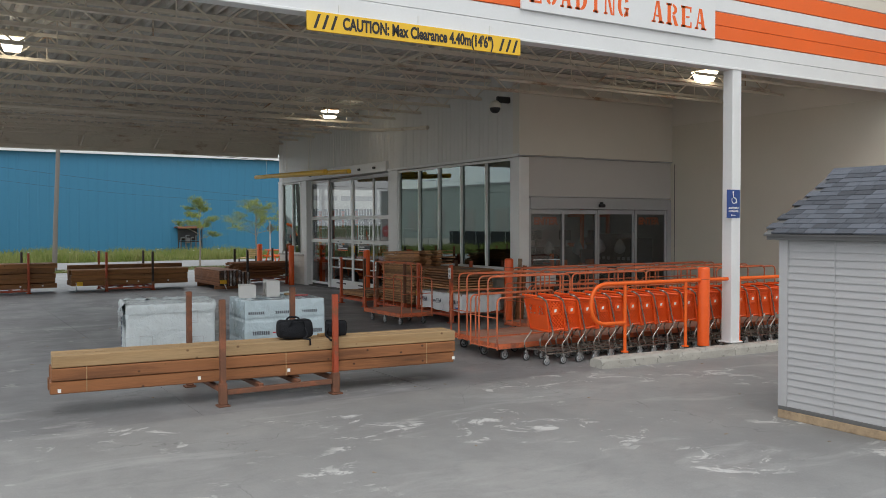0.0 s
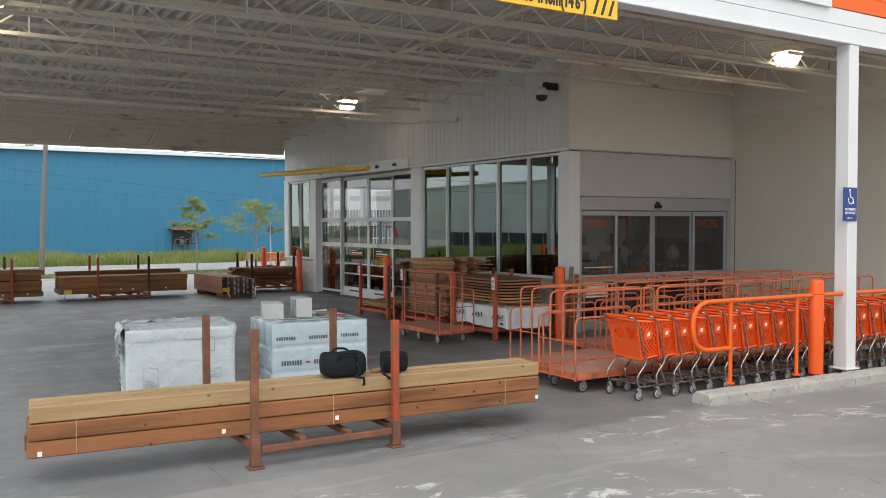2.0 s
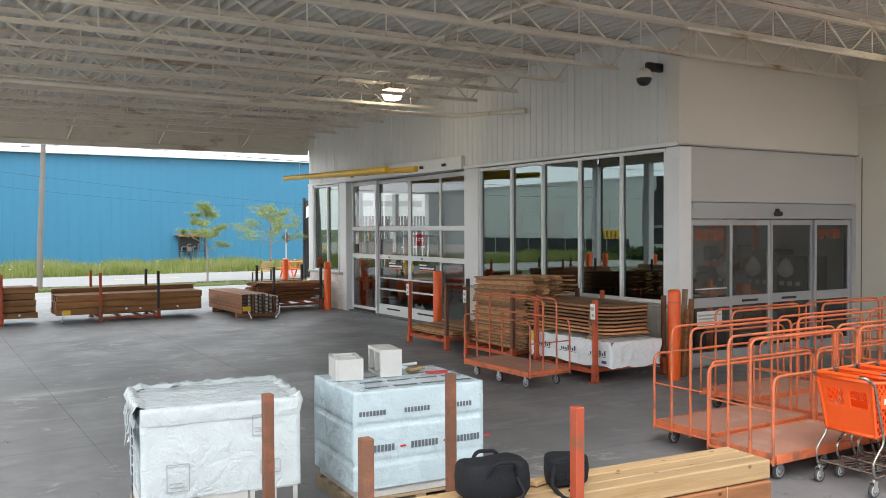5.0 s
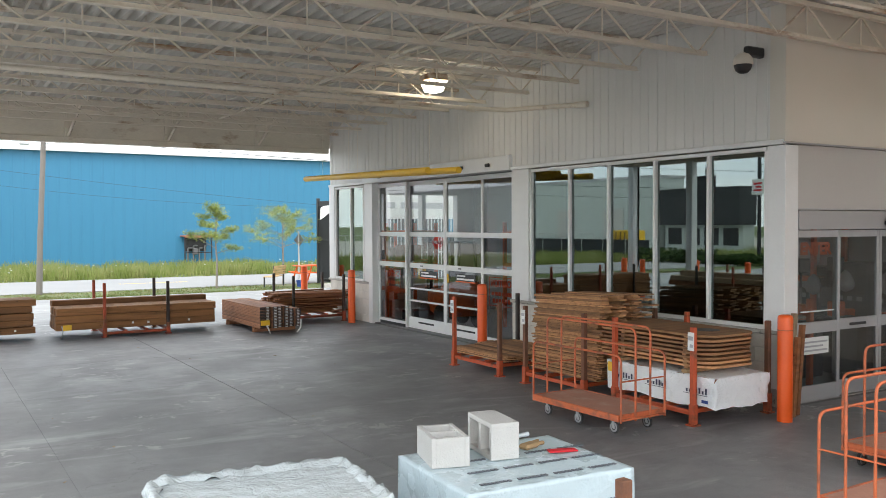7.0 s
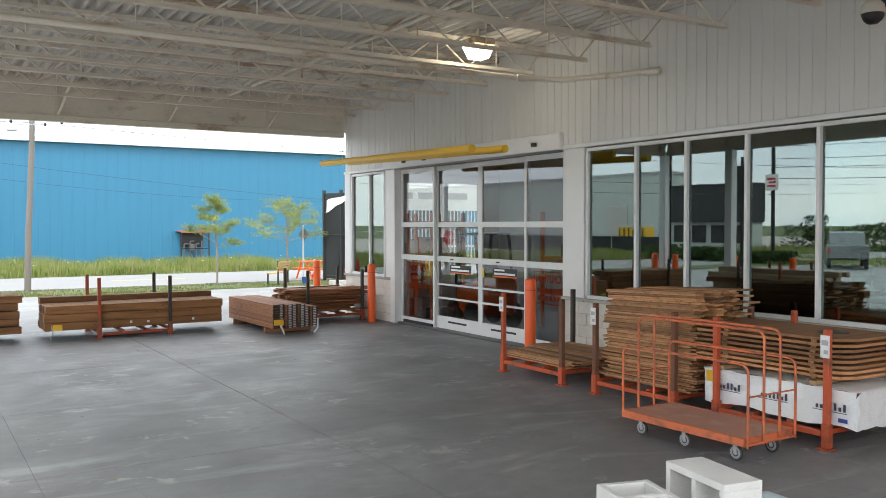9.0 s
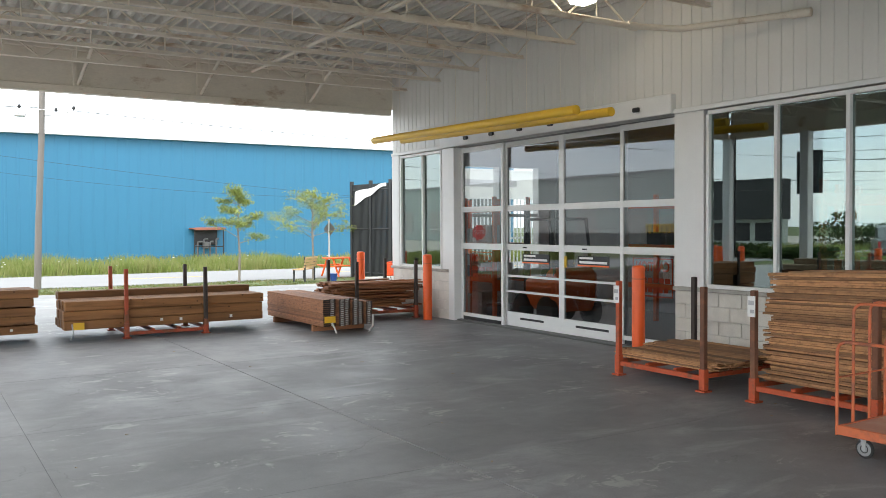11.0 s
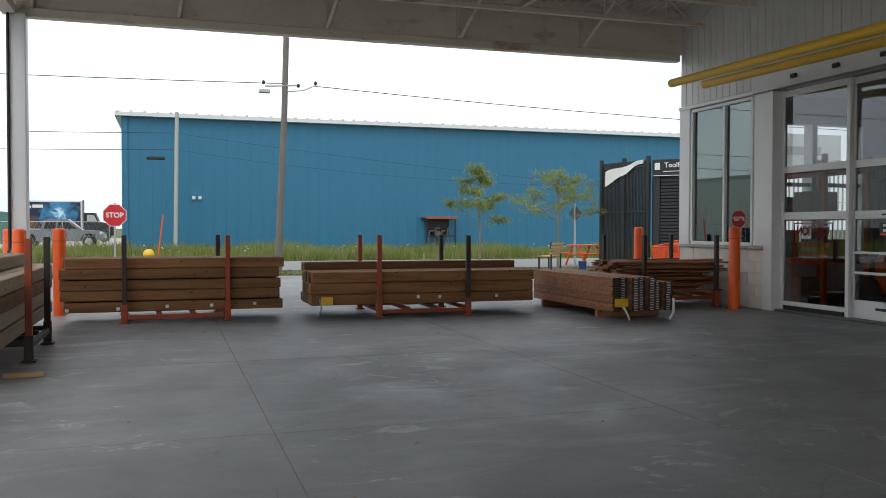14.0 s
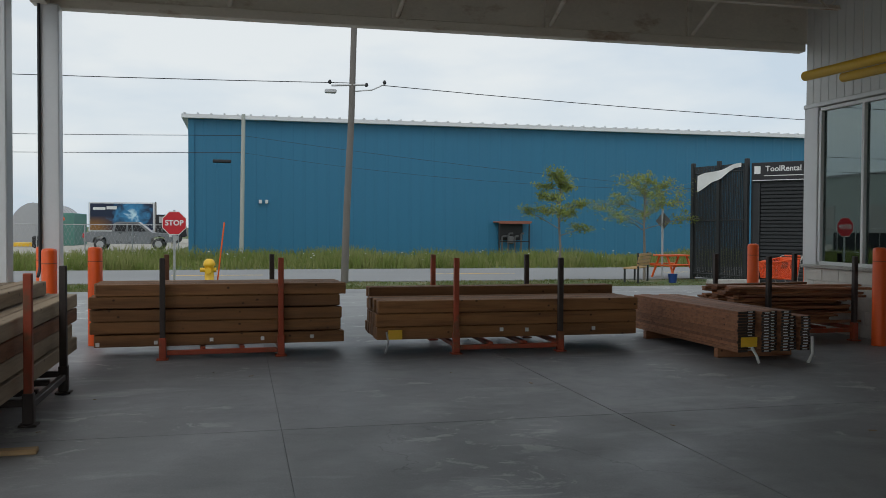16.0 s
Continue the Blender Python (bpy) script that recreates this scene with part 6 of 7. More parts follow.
part("scrap", Mesh().box(0, 0.2, 0, 0.07, 0, 0.012, 0.004, m=pose(0.3, 0.02, 1.01, 0, 0, -15)), SIGN_RED, pb, "scrap of red and white wrap")


def cinder_block(name, m, L, W, H, label):
    b = Mesh()
    t = 0.032
    b.box(0, L, 0, t, 0, H, 0.004).box(0, L, W - t, W, 0, H, 0.004)
    for x in (0, L / 2 - t / 2, L - t):
        b.box(x, x + t, t - 0.002, W - t + 0.002, 0.001, H - 0.001, 0.003)
    return solid(name, b, CINDER, label, "block", m)


cinder_block("concrete_block", pose(4.25, 12.83, 1.0, 0, 0, 74), 0.39, 0.25, 0.19, "pale grey hollow concrete block on the pallet")
cinder_block("concrete_block", pose(4.42, 12.84, 1.005, 90, 0, 79), 0.4, 0.24, 0.2, "pale hollow concrete block lying on its side")


def blob(w_, d_, h_, e=0.55, n_=16, k=12, sag=0.0):
    """Rounded soft box on z 0."""
    vs, q = [], Mesh()
    pw = lambda c: math.copysign(abs(c) ** e, c)
    for i in range(k + 1):
        ph = -math.pi / 2 + math.pi * i / k
        for j in range(n_):
            th = 2 * math.pi * j / n_
            p = Vector((w_ / 2 * pw(math.cos(th)) * pw(math.cos(ph)), d_ / 2 * pw(math.sin(th)) * pw(math.cos(ph)), h_ / 2 + h_ / 2 * pw(math.sin(ph))))
            p += 0.012 * noise.noise_vector(p * 9)
            p.z -= sag * (1 - (2 * p.x / w_) ** 2) * p.z / h_
            p.z = max(0.0, p.z)
            vs.append(p)
    q.add(vs, [(i * n_ + j, i * n_ + (j + 1) % n_, (i + 1) * n_ + (j + 1) % n_, (i + 1) * n_ + j) for i in range(k) for j in range(n_)], True)
    return q


bg = thing("duffel_bag", "black nylon duffel bag resting on the timbers", "bag", pose(3.9, 10.38, 0.688, 0, 0, -8))
part("body", blob(0.44, 0.27, 0.25, 0.42, sag=0.02), NYLON, bg)
part("end_patch", Mesh().box(0.17, 0.215, -0.08, 0.08, 0.05, 0.17, 0.02), GREY_NYLON, bg, "grey mesh end pocket")
part("handle", Mesh().tube(bent([(-0.1, -0.12, 0.15), (-0.06, -0.16, 0.25), (0.08, -0.16, 0.24), (0.1, -0.12, 0.14)], 0.04), 0.012, 6), NYLON, bg)
part("handle", Mesh().tube(bent([(-0.1, 0.1, 0.17), (-0.06, 0.1, 0.26), (0.08, 0.1, 0.25), (0.1, 0.1, 0.16)], 0.04), 0.012, 6), NYLON, bg)
part("strap", Mesh().tube([(0.1, -0.13, 0.14), (0.12, -0.19, 0.06), (0.06, -0.22, 0.02), (0.13, -0.26, 0.01), (0.14, -0.24, -0.06)], 0.012, 6), NYLON, bg)
part("zip", Mesh().tube([(-0.16, 0, 0.218), (0, 0, 0.203), (0.16, 0, 0.218)], 0.006, 5), GREY_NYLON, bg)
bg2 = thing("shoulder_bag", "small black shoulder bag on the timbers", "bag", pose(4.44, 10.34, 0.688, 0, 0, -12))
part("body", blob(0.27, 0.15, 0.2, 0.35), NYLON, bg2)
part("flap", Mesh().box(-0.115, 0.115, -0.078, -0.066, 0.05, 0.165, 0.006), NYLON, bg2)
part("strap", Mesh().tube(bent([(-0.11, -0.06, 0.14), (-0.16, -0.12, 0.04), (-0.12, -0.2, -0.02), (-0.04, -0.18, -0.05), (-0.03, -0.12, 0.0)], 0.03), 0.014, 6), NYLON, bg2)
solid("wood_shim", Mesh().box(0, 0.2, 0, 0.06, 0, 0.03, 0.004), PALE_WOOD, "short pale wood shim on the stack", "offcut", pose(4.24, 10.38, 0.69, 0, 0, 15))

# ---- garden shed ----
sx0, sx1, sy0, sy1, sz = 7.9, 10.1, 2.3, 6.36, 1.96
sh = thing("garden_shed", "grey lap-sided garden shed with shingle roof", "shed")
part("skid", Mesh().box(sx0 - 0.02, sx0 + 0.1, sy0, sy1, 0, 0.09, 0.006).box(sx1 - 0.1, sx1 + 0.02, sy0, sy1, 0, 0.09, 0.006), GREY_WOOD, sh)
part("floor_edge", Mesh().box(sx0 - 0.01, sx1 + 0.01, sy0, sy1, 0.09, 0.13, 0.004), DARKTRIM, sh)
part("wall_core", Mesh().box(sx0 + 0.03, sx1 - 0.03, sy0 + 0.03, sy1 - 0.03, 0.13, sz).prism([(sx0 + 0.03, sz), (sx1 - 0.03, sz), ((sx0 + sx1) / 2, 2.66)], "y", sy0 + 0.04, sy1 - 0.04), SHED_GREY, sh)
for k in range(24):
    z = 0.13 + k * 0.0762
    p_ = part("lap_board", Mesh().prism([(0.03, 0.0), (0.008, 0.0), (0.008, 0.008), (0.02, 0.0762), (0.03, 0.0762)], "y", sy0 + 0.03, sy1 - 0.02, m=pose(sx0, 0, z)), SHED_GREY, sh)
    part("lap_board", Mesh().prism([(-0.03, 0.0), (-0.004, 0.0), (-0.004, 0.008), (-0.022, 0.0762), (-0.03, 0.0762)], "x", sx0 + 0.03, sx1 - 0.03, m=pose(0, sy1, z)), SHED_GREY, sh)
part("corner_board", Mesh().box(sx0 - 0.008, sx0 + 0.02, sy1 - 0.1, sy1 + 0.008, 0.13, sz, 0.004).box(sx0 + 0.004, sx0 + 0.014, 5.7, 5.712, 0.13, sz), SHED_GREY, sh)
part("eave_board", Mesh().box(sx0 - 0.1, sx0 - 0.07, sy0 - 0.1, sy1 + 0.1, 1.93, 1.985, 0.004), DARKTRIM, sh)
cx, rz = (sx0 + sx1) / 2, 2.72
pitch = math.atan2(rz - 1.99, cx - (sx0 - 0.12))
slope = math.hypot(rz - 1.99, cx - (sx0 - 0.12))
rf = part("roof", Mesh().prism([(sx0 - 0.12, 1.97), (sx0 - 0.12, 1.99), (cx, rz), (sx1 + 0.12, 1.99), (sx1 + 0.12, 1.97), (cx, rz - 0.03)], "y", sy0 - 0.12, sy1 + 0.12), DARKTRIM, sh)
shm = [Mesh().box(0, 0.125, 0, wd - 0.006, 0, 0.018, 0.003).data("shingle_mesh", SHINGLE) for wd in (0.16, 0.2, 0.24)]
row = 0
while row * 0.098 < slope - 0.05:
    y, i = sy0 - 0.12 + rnd.uniform(0, 0.05), 0
    while y < sy1 - 0.05:
        k = rnd.randrange(3)
        d = row * 0.098
        part("shingle", shm[k], None, rf, "", Matrix.Translation((sx0 - 0.13 + d * math.cos(pitch), y, 1.995 + d * math.sin(pitch))) @ pose(0, 0, 0, 0, -math.degrees(pitch) + 4.5, 0))
        y += (0.16, 0.2, 0.24)[k]
    row += 1
part("ridge_cap", Mesh().prism([(cx - 0.13, rz - 0.07), (cx, rz + 0.025), (cx + 0.13, rz - 0.07)], "y", sy0 - 0.12, sy1 + 0.12), SHINGLE, rf)

# ---- inside the glazed lobby ----
fl = thing("forklift", "orange forklift parked inside behind the glass", "forklift", pose(12.8, 26.9, 0, 0, 0, 82))
part("body", Mesh().box(-1.0, 0.2, -0.5, 0.5, 0.3, 0.95, 0.1).box(-1.15, -0.5, -0.45, 0.45, 0.4, 1.15, 0.12), ORANGE, fl)
part("seat", Mesh().box(-0.5, -0.05, -0.25, 0.25, 0.95, 1.1, 0.04).box(-0.6, -0.48, -0.25, 0.25, 1.0, 1.5, 0.05), DARK, fl)
part("cage", Mesh().tube([(-0.9, -0.42, 1.0), (-0.7, -0.42, 2.1), (0.15, -0.42, 2.1), (0.3, -0.42, 0.9)], 0.035, 6).tube([(-0.9, 0.42, 1.0), (-0.7, 0.42, 2.1), (0.15, 0.42, 2.1), (0.3, 0.42, 0.9)], 0.035, 6).box(-0.7, 0.15, -0.42, 0.42, 2.09, 2.13), DARK, fl)
part("mast", Mesh().box(0.35, 0.45, -0.35, -0.25, 0.1, 2.3, 0.01).box(0.35, 0.45, 0.25, 0.35, 0.1, 2.3, 0.01), DARK, fl)
for x in (-0.75, 0.2):
    for y in (-0.5, 0.5):
        part("wheel", Mesh().lathe([(0.1, -0.09), (0.27, -0.09), (0.3, -0.05), (0.3, 0.05), (0.27, 0.09), (0.1, 0.09)], 18, m=Matrix.Translation((x, y, 0.3)) @ pose(0, 0, 0, 90)), RUBBER, fl)


def store_rack(m, L, label):
    r = thing("storage_rack", label, "rack", m, group="store racks")
    for x in (0, L / 2, L):
        for y in (0, 0.9):
            part("upright", Mesh().box(x - 0.04, x + 0.04, y - 0.04, y + 0.04, 0, 2.6, 0.005), ORANGE, r)
    for z in (0.75, 1.5, 2.3):
        for y in (0, 0.9):
            part("beam", Mesh().box(0, L, y - 0.02, y + 0.02, z, z + 0.1, 0.005), ORANGE, r)
        part("shelf", Mesh().box(0, L, 0.03, 0.87, z + 0.06, z + 0.09), GREY_WOOD, r)
    for i in range(9):
        a, z = 0.15 + i * (L - 0.6) / 9, (0.005, 0.84, 1.59)[i % 3]
        part("carton", Mesh().box(a, a + 0.4, 0.15, 0.75, z, z + 0.25 + 0.08 * (i % 4), 0.01), (DARK, GREY_PANEL, CART_DECK, SIGN_WHITE)[i % 4], r)
    return r


store_rack(pose(13.25, 28.2, 0, 0, 0, 90), 2.3, "orange storage rack behind the glass at the lobby end")
store_rack(pose(14.7, 21.4, 0, 0, 0, 90), 4.4, "orange storage rack with cartons inside the lobby")
store_rack(pose(12.35, 20.4, 0, 0, 0, 0), 3.4, "orange storage rack with cartons inside the lobby")
lr = thing("low_rack", "low orange rack with goods just behind the window", "rack", pose(12.0, 16.5, 0))
for y_ in (0.0, 1.5, 3.0):
    for x_ in (0.0, 0.8):
        part("upright", Mesh().box(x_ - 0.04, x_ + 0.04, y_ - 0.04, y_ + 0.04, 0, 1.4, 0.005), ORANGE, lr)
for x_ in (0.0, 0.8):
    part("beam", Mesh().box(x_ - 0.03, x_ + 0.03, 0.0, 3.0, 1.08, 1.18, 0.005), ORANGE, lr)
part("shelf", Mesh().box(0.03, 0.77, 0.04, 2.96, 1.1, 1.14), GREY_WOOD, lr)
wbx = thing("carton", "large white carton on the low rack behind the window", "box", pose(12.1, 18.3, 1.145))
part("box_body", Mesh().box(0, 0.6, 0, 0.75, 0, 0.44, 0.01), WHITE_METAL, wbx)
part("hand_hole", Mesh().box(-0.004, 0.0, 0.3, 0.42, 0.2, 0.24), DARK, wbx)
for i in range(3):
    gd = thing("boxed_goods", "dark boxed goods on the low rack", "box", pose(12.1, 16.62 + 0.52 * i, 1.145), group="boxed goods")
    part("box_body", Mesh().box(0, 0.55, 0, 0.46, 0, 0.22 + 0.07 * (i % 2), 0.01), DARK, gd)
    part("label", Mesh().box(-0.004, 0.0, 0.1, 0.34, 0.06, 0.15), (SIGN_WHITE, GREY_ALU, SIGN_RED)[i], gd)
store_rack(pose(15.9, 18.0, 0, 0, 0, 90), 5.2, "orange storage rack with cartons along the inner wall")
for i in range(3):
    ck = thing("checkout_stand", "dark checkout stand inside the entrance", "counter", pose(12.9 + i * 0.95, 17.6, 0))
    part("counter", Mesh().box(-0.3, 0.3, -0.4, 0.4, 0, 0.95, 0.02), DARK, ck)
    part("screen", Mesh().box(-0.2, 0.2, -0.05, 0.0, 1.1, 1.45, 0.01).tube([(0, 0, 0.95), (0, 0, 1.1)], 0.03, 8), DARK, ck)
    part("lamp_pole", Mesh().tube([(0.25, 0, 0.95), (0.25, 0, 1.75)], 0.02, 6).box(0.1, 0.4, -0.08, 0.08, 1.7, 1.95, 0.02), DARK, ck)
    part("tray", Mesh().box(-0.14, 0.1, -0.3, -0.1, 0.95, 1.2, 0.02), ORANGE, ck, "small orange tray")
    part("scanner", Mesh().lathe([(0.02, 0), (0.12, 0.05), (0.14, 0.15), (0.08, 0.3), (0.02, 0.36)], 12, m=pose(-0.15, 0.15, 1.3)), STEEL, ck, "pale rounded scanner head")
for i, y_ in enumerate((16.45, 17.2, 17.95)):
    cab = thing("display_cabinet", "tall dark cabinet against the lobby wall", "cabinet", pose(15.35, y_, 0), group="dark cabinets")
    part("cabinet_body", Mesh().box(0, 0.7, 0, 0.62, 0, 1.75 + 0.1 * (i % 2), 0.02), DARK, cab)
    part("band", Mesh().box(-0.02, 0.0, 0.02, 0.6, 1.12, 1.32, 0.004), CHARCOAL, cab)
    for k in range(3):
        part("mark", Mesh().box(-0.025, -0.02, 0.08 + 0.18 * k, 0.18 + 0.18 * k, 1.18, 1.26), GREY_ALU, cab)
    part("knob", Mesh().lathe([(0.02, 0), (0.13, 0.06), (0.15, 0.16), (0.09, 0.3), (0.02, 0.38)], 12, m=pose(-0.16, 0.3, 1.34)), STEEL, cab, "pale rounded glass cover")
    part("tray", Mesh().box(-0.2, -0.02, 0.2, 0.4, 0.86, 1.04, 0.01), ORANGE, cab)
ptn = thing("partition", "low dark counter wall inside the entrance", "wall", pose(12.5, 18.55, 0))
part("panel", Mesh().box(0, 3.5, 0, 0.1, 0, 1.5, 0.01), DARK, ptn)
part("cap", Mesh().box(-0.02, 3.52, -0.03, 0.13, 1.5, 1.54, 0.005), GREY_ALU, ptn)
part("upper_wall", Mesh().box(0, 3.5, 0.02, 0.08, 1.54, 3.9), GREY_PANEL, ptn, "pale grey wall panel above the counter")

# ---- street side ----
up = thing("utility_pole", "weathered grey wooden utility pole", "pole", pose(5.3, 44.3, 0))
part("shaft", Mesh().tube([(0, 0, -0.1), (0.06, 0, 2), (0.2, 0, 5), (0.32, 0, 9.4)], 0.115, 14, r_end=0.085), POLE_WOOD, up)
part("crossarm", Mesh().tube([(-0.4, 0, 5.85), (0.6, -0.1, 5.9)], 0.03, 6).tube([(0.25, 0, 5.7), (0.8, -0.1, 5.75), (1.2, 0, 5.95)], 0.02, 6), STEEL, up)
for x, z in ((-0.45, 5.9), (0.65, 5.85), (1.2, 5.95)):
    part("insulator", Mesh().lathe([(0.03, 0), (0.06, 0.05), (0.03, 0.12)], 10, m=pose(x, 0, z)), DARK, up)
part("street_light", Mesh().box(-0.6, -0.25, -0.08, 0.08, 5.62, 5.74, 0.03), STEEL, up)
up2 = thing("utility_pole", "slim pale utility pole beside the warehouse", "pole", pose(2.3, 60.0, 0))
part("shaft", Mesh().tube([(0, 0, -0.1), (0.1, 0, 6.9)], 0.105, 12, r_end=0.09), POLE_PALE, up2)
part("lamp_head", Mesh().box(-1.3, -0.45, -0.1, 0.1, 4.6, 4.75, 0.04), DARK, up2)


def wire(a, b, sag, r=0.012):
    a, b = Vector(a), Vector(b)
    return solid("cable", Mesh().tube([a.lerp(b, i / 14) - Vector((0, 0, sag * 4 * (i / 14) * (1 - i / 14))) for i in range(15)], r, 5), DARK, "thin black overhead cable", "cable", group="overhead cables")


wire((-40, 44.3, 6.3), (5.5, 44.3, 5.95), 0.35)
wire((6.4, 44.3, 5.92), (50, 44.3, 5.6), 0.5)
for za, zb in ((5.85, 5.9), (5.0, 5.1)):
    wire((-60, 60.0, za + 0.4), (2.3, 60.0, zb), 0.5, 0.014)
wire((2.3, 60.0, 5.9), (44, 59.5, 2.9), 0.5, 0.008)
wire((2.3, 60.0, 5.1), (30, 60.5, 3.9), 0.6, 0.007)


def young_tree(m, h, seed, label, spread=1.0):
    """Thin trunk, rising limbs with side twigs, leaf sprays along the twigs."""
    r_ = random.Random(seed)
    t = thing("young_tree", label, "tree", m, group="street trees")
    tr, lv = Mesh(), Mesh()
    tr.tube([(0, 0, -0.05), (0.03, 0, h * 0.3), (-0.02, 0.02, h * 0.55), (0.03, 0, h * 0.8), (0.0, 0.0, h * 0.97)], 0.05, 8, r_end=0.012)

    def spray(a, b, count, s):
        for i in range(count):
            p = a.lerp(b, r_.random() ** 0.7) + Vector((r_.gauss(0, s), r_.gauss(0, s), r_.gauss(0, s * 0.6)))
            u = ((b - a).normalized() * 0.7 + Vector((r_.uniform(-1, 1), r_.uniform(-1, 1), r_.uniform(-0.9, 0.5)))).normalized()
            v = u.cross(Vector((r_.uniform(-0.5, 0.5), r_.uniform(-0.5, 0.5), 1))).normalized()
            a_, b_ = u * r_.uniform(0.045, 0.085), v * r_.uniform(0.015, 0.026)
            lv.add([p - a_, p - b_, p + a_, p + b_], [(0, 1, 2, 3)])

    for i in range(13):
        z = h * (0.42 + 0.5 * i / 12 + r_.uniform(-0.03, 0.03))
        ang = i * 2.4 + r_.uniform(-0.5, 0.5)
        L = spread * h * (0.36 - 0.24 * i / 12) * r_.uniform(0.6, 1.2)
        b = Vector((0, 0, z))
        d = b + Vector((math.cos(ang) * L, math.sin(ang) * L, L * r_.uniform(0.15, 0.6)))
        c = b.lerp(d, 0.5) + Vector((0, 0, 0.05 * L))
        tr.tube([b, c, d], 0.016, 5, r_end=0.005)
        spray(b.lerp(c, 0.6), d, 62, 0.1)
        for k in range(6):
            o = c.lerp(d, r_.uniform(0, 1))
            e = o + Vector((r_.gauss(0, 0.22), r_.gauss(0, 0.22), r_.uniform(-0.03, 0.24))) * spread
            tr.tube([o, e], 0.006, 4, r_end=0.003)
            spray(o, e, r_.randrange(16, 48), 0.095)
    spray(Vector((0, 0, h * 0.84)), Vector((0.05, 0, h)), 70, 0.07)
    part("trunk", tr, BARK, t)
    part("crown", lv, LEAF, t)
    return t


young_tree(pose(12.0, 43.9, 0), 3.45, 4, "slender young tree with sparse yellow-green leaves")
young_tree(pose(15.05, 44.2, 0, 0, 0, 60), 3.3, 11, "slender young tree with wide sparse crown", 1.6)
# grass: tall weeds behind the street, short verge before it
gr = Mesh()
gv, gf = [], []
rg = random.Random(21)


def blade(x, y, z, h, w_):
    a = rg.uniform(0, math.pi)
    dx, dy = math.cos(a) * w_ / 2, math.sin(a) * w_ / 2
    lx, ly = rg.gauss(0, h * 0.28), rg.gauss(0, h * 0.28)
    n_ = len(gv)
    gv.extend([(x - dx, y - dy, z), (x + dx, y + dy, z), (x + lx * 0.5 + dx * 0.7, y + ly * 0.5 + dy * 0.7, z + h * 0.6), (x + lx * 0.5 - dx * 0.7, y + ly * 0.5 - dy * 0.7, z + h * 0.6), (x + lx, y + ly, z + h)])
    gf.extend([(n_, n_ + 1, n_ + 2, n_ + 3), (n_ + 3, n_ + 2, n_ + 4)])


def field(count, x0, x1, y0, y1, h0, h1, w_, name, material, label, clump=0.25):
    gv.clear(), gf.clear()
    for i in range(count):
        x, y = rg.uniform(x0, x1), y0 + (y1 - y0) * rg.random() ** 1.2
        k = noise.noise((x * clump, y * clump, 3.3))
        if rg.random() > 0.75 + k * 0.9:
            continue
        blade(x, y, -0.06, max(0.03, h0 + (h1 - h0) * (0.45 + 0.6 * k) * rg.uniform(0.5, 1.2)), w_ * rg.uniform(0.6, 1.4))
    me = bpy.data.meshes.new(name)
    me.from_pydata(gv, [], gf)
    me.materials.append(material)
    return tagged(new(name, me), label, "grass", kind="stuff")


field(30000, -24, 46, 52.6, 61.8, 0.3, 1.0, 0.05, "tall_grass", WEED, "tall unmown grass and weeds before the warehouse", 0.35)
field(9000, -60, -0.5, 52.6, 66, 0.25, 0.7, 0.06, "tall_grass", WEED, "tall unmown grass beside the gravel yard", 0.35)
field(16000, -14, 17, 41.1, 44.5, 0.03, 0.12, 0.03, "verge_grass", VERGE, "short patchy grass verge along the street", 0.5)
fv = Mesh()
for i in range(110):
    x, y = rg.uniform(-20, 40), rg.uniform(52.8, 58)
    s, z = rg.uniform(0.02, 0.04), rg.uniform(0.3, 0.6)
    fv.box(x - s, x + s, y - s, y + s, z, z + s * 0.7)
tagged(part("wildflower_heads", fv, SIGN_WHITE), "scattered white wildflower heads among the weeds", "flowers", kind="stuff")

bn = thing("park_bench", "wooden slat bench on the verge", "bench", pose(14.0, 43.0, 0, 0, 0, -130))
for i in range(4):
    part("seat_slat", Mesh().box(-0.75, 0.75, -0.05 + i * 0.11, 0.04 + i * 0.11, 0.42, 0.45, 0.004), BENCH_WOOD, bn)
for i in range(4):
    part("back_slat", Mesh().box(-0.75, 0.75, 0.38 + i * 0.02, 0.41 + i * 0.02, 0.5 + i * 0.1, 0.58 + i * 0.1, 0.004), BENCH_WOOD, bn)
for x in (-0.6, 0.6):
    part("bench_leg", Mesh().box(x - 0.03, x + 0.03, -0.05, 0.0, 0, 0.42).box(x - 0.03, x + 0.03, 0.36, 0.41, 0, 0.9), BLACK_METAL, bn)
pt = thing("picnic_table", "orange painted picnic table near the fence", "table", pose(16.5, 45.0, 0, 0, 0, 10))
part("tabletop", Mesh().box(-0.55, 0.55, -0.36, 0.36, 0.71, 0.76, 0.01), ORANGE, pt)
for y in (-0.62, 0.62):
    part("seat_plank", Mesh().box(-0.55, 0.55, y - 0.13, y + 0.13, 0.42, 0.46, 0.01), ORANGE, pt)
for x in (-0.4, 0.4):
    for s in (-1, 1):
        part("table_leg", Mesh().tube([(x, s * 0.6, 0), (x, s * 0.2, 0.72)], 0.04, 6), ORANGE, pt)
    part("crossbar", Mesh().tube([(x, -0.7, 0.4), (x, 0.7, 0.4)], 0.035, 6), ORANGE, pt)
solid("bucket", Mesh().lathe([(0.11, 0), (0.14, 0.26), (0.145, 0.27)], 14), SIGN_BLUE, "small blue bucket on the verge", "bucket", pose(15.0, 42.2, 0))

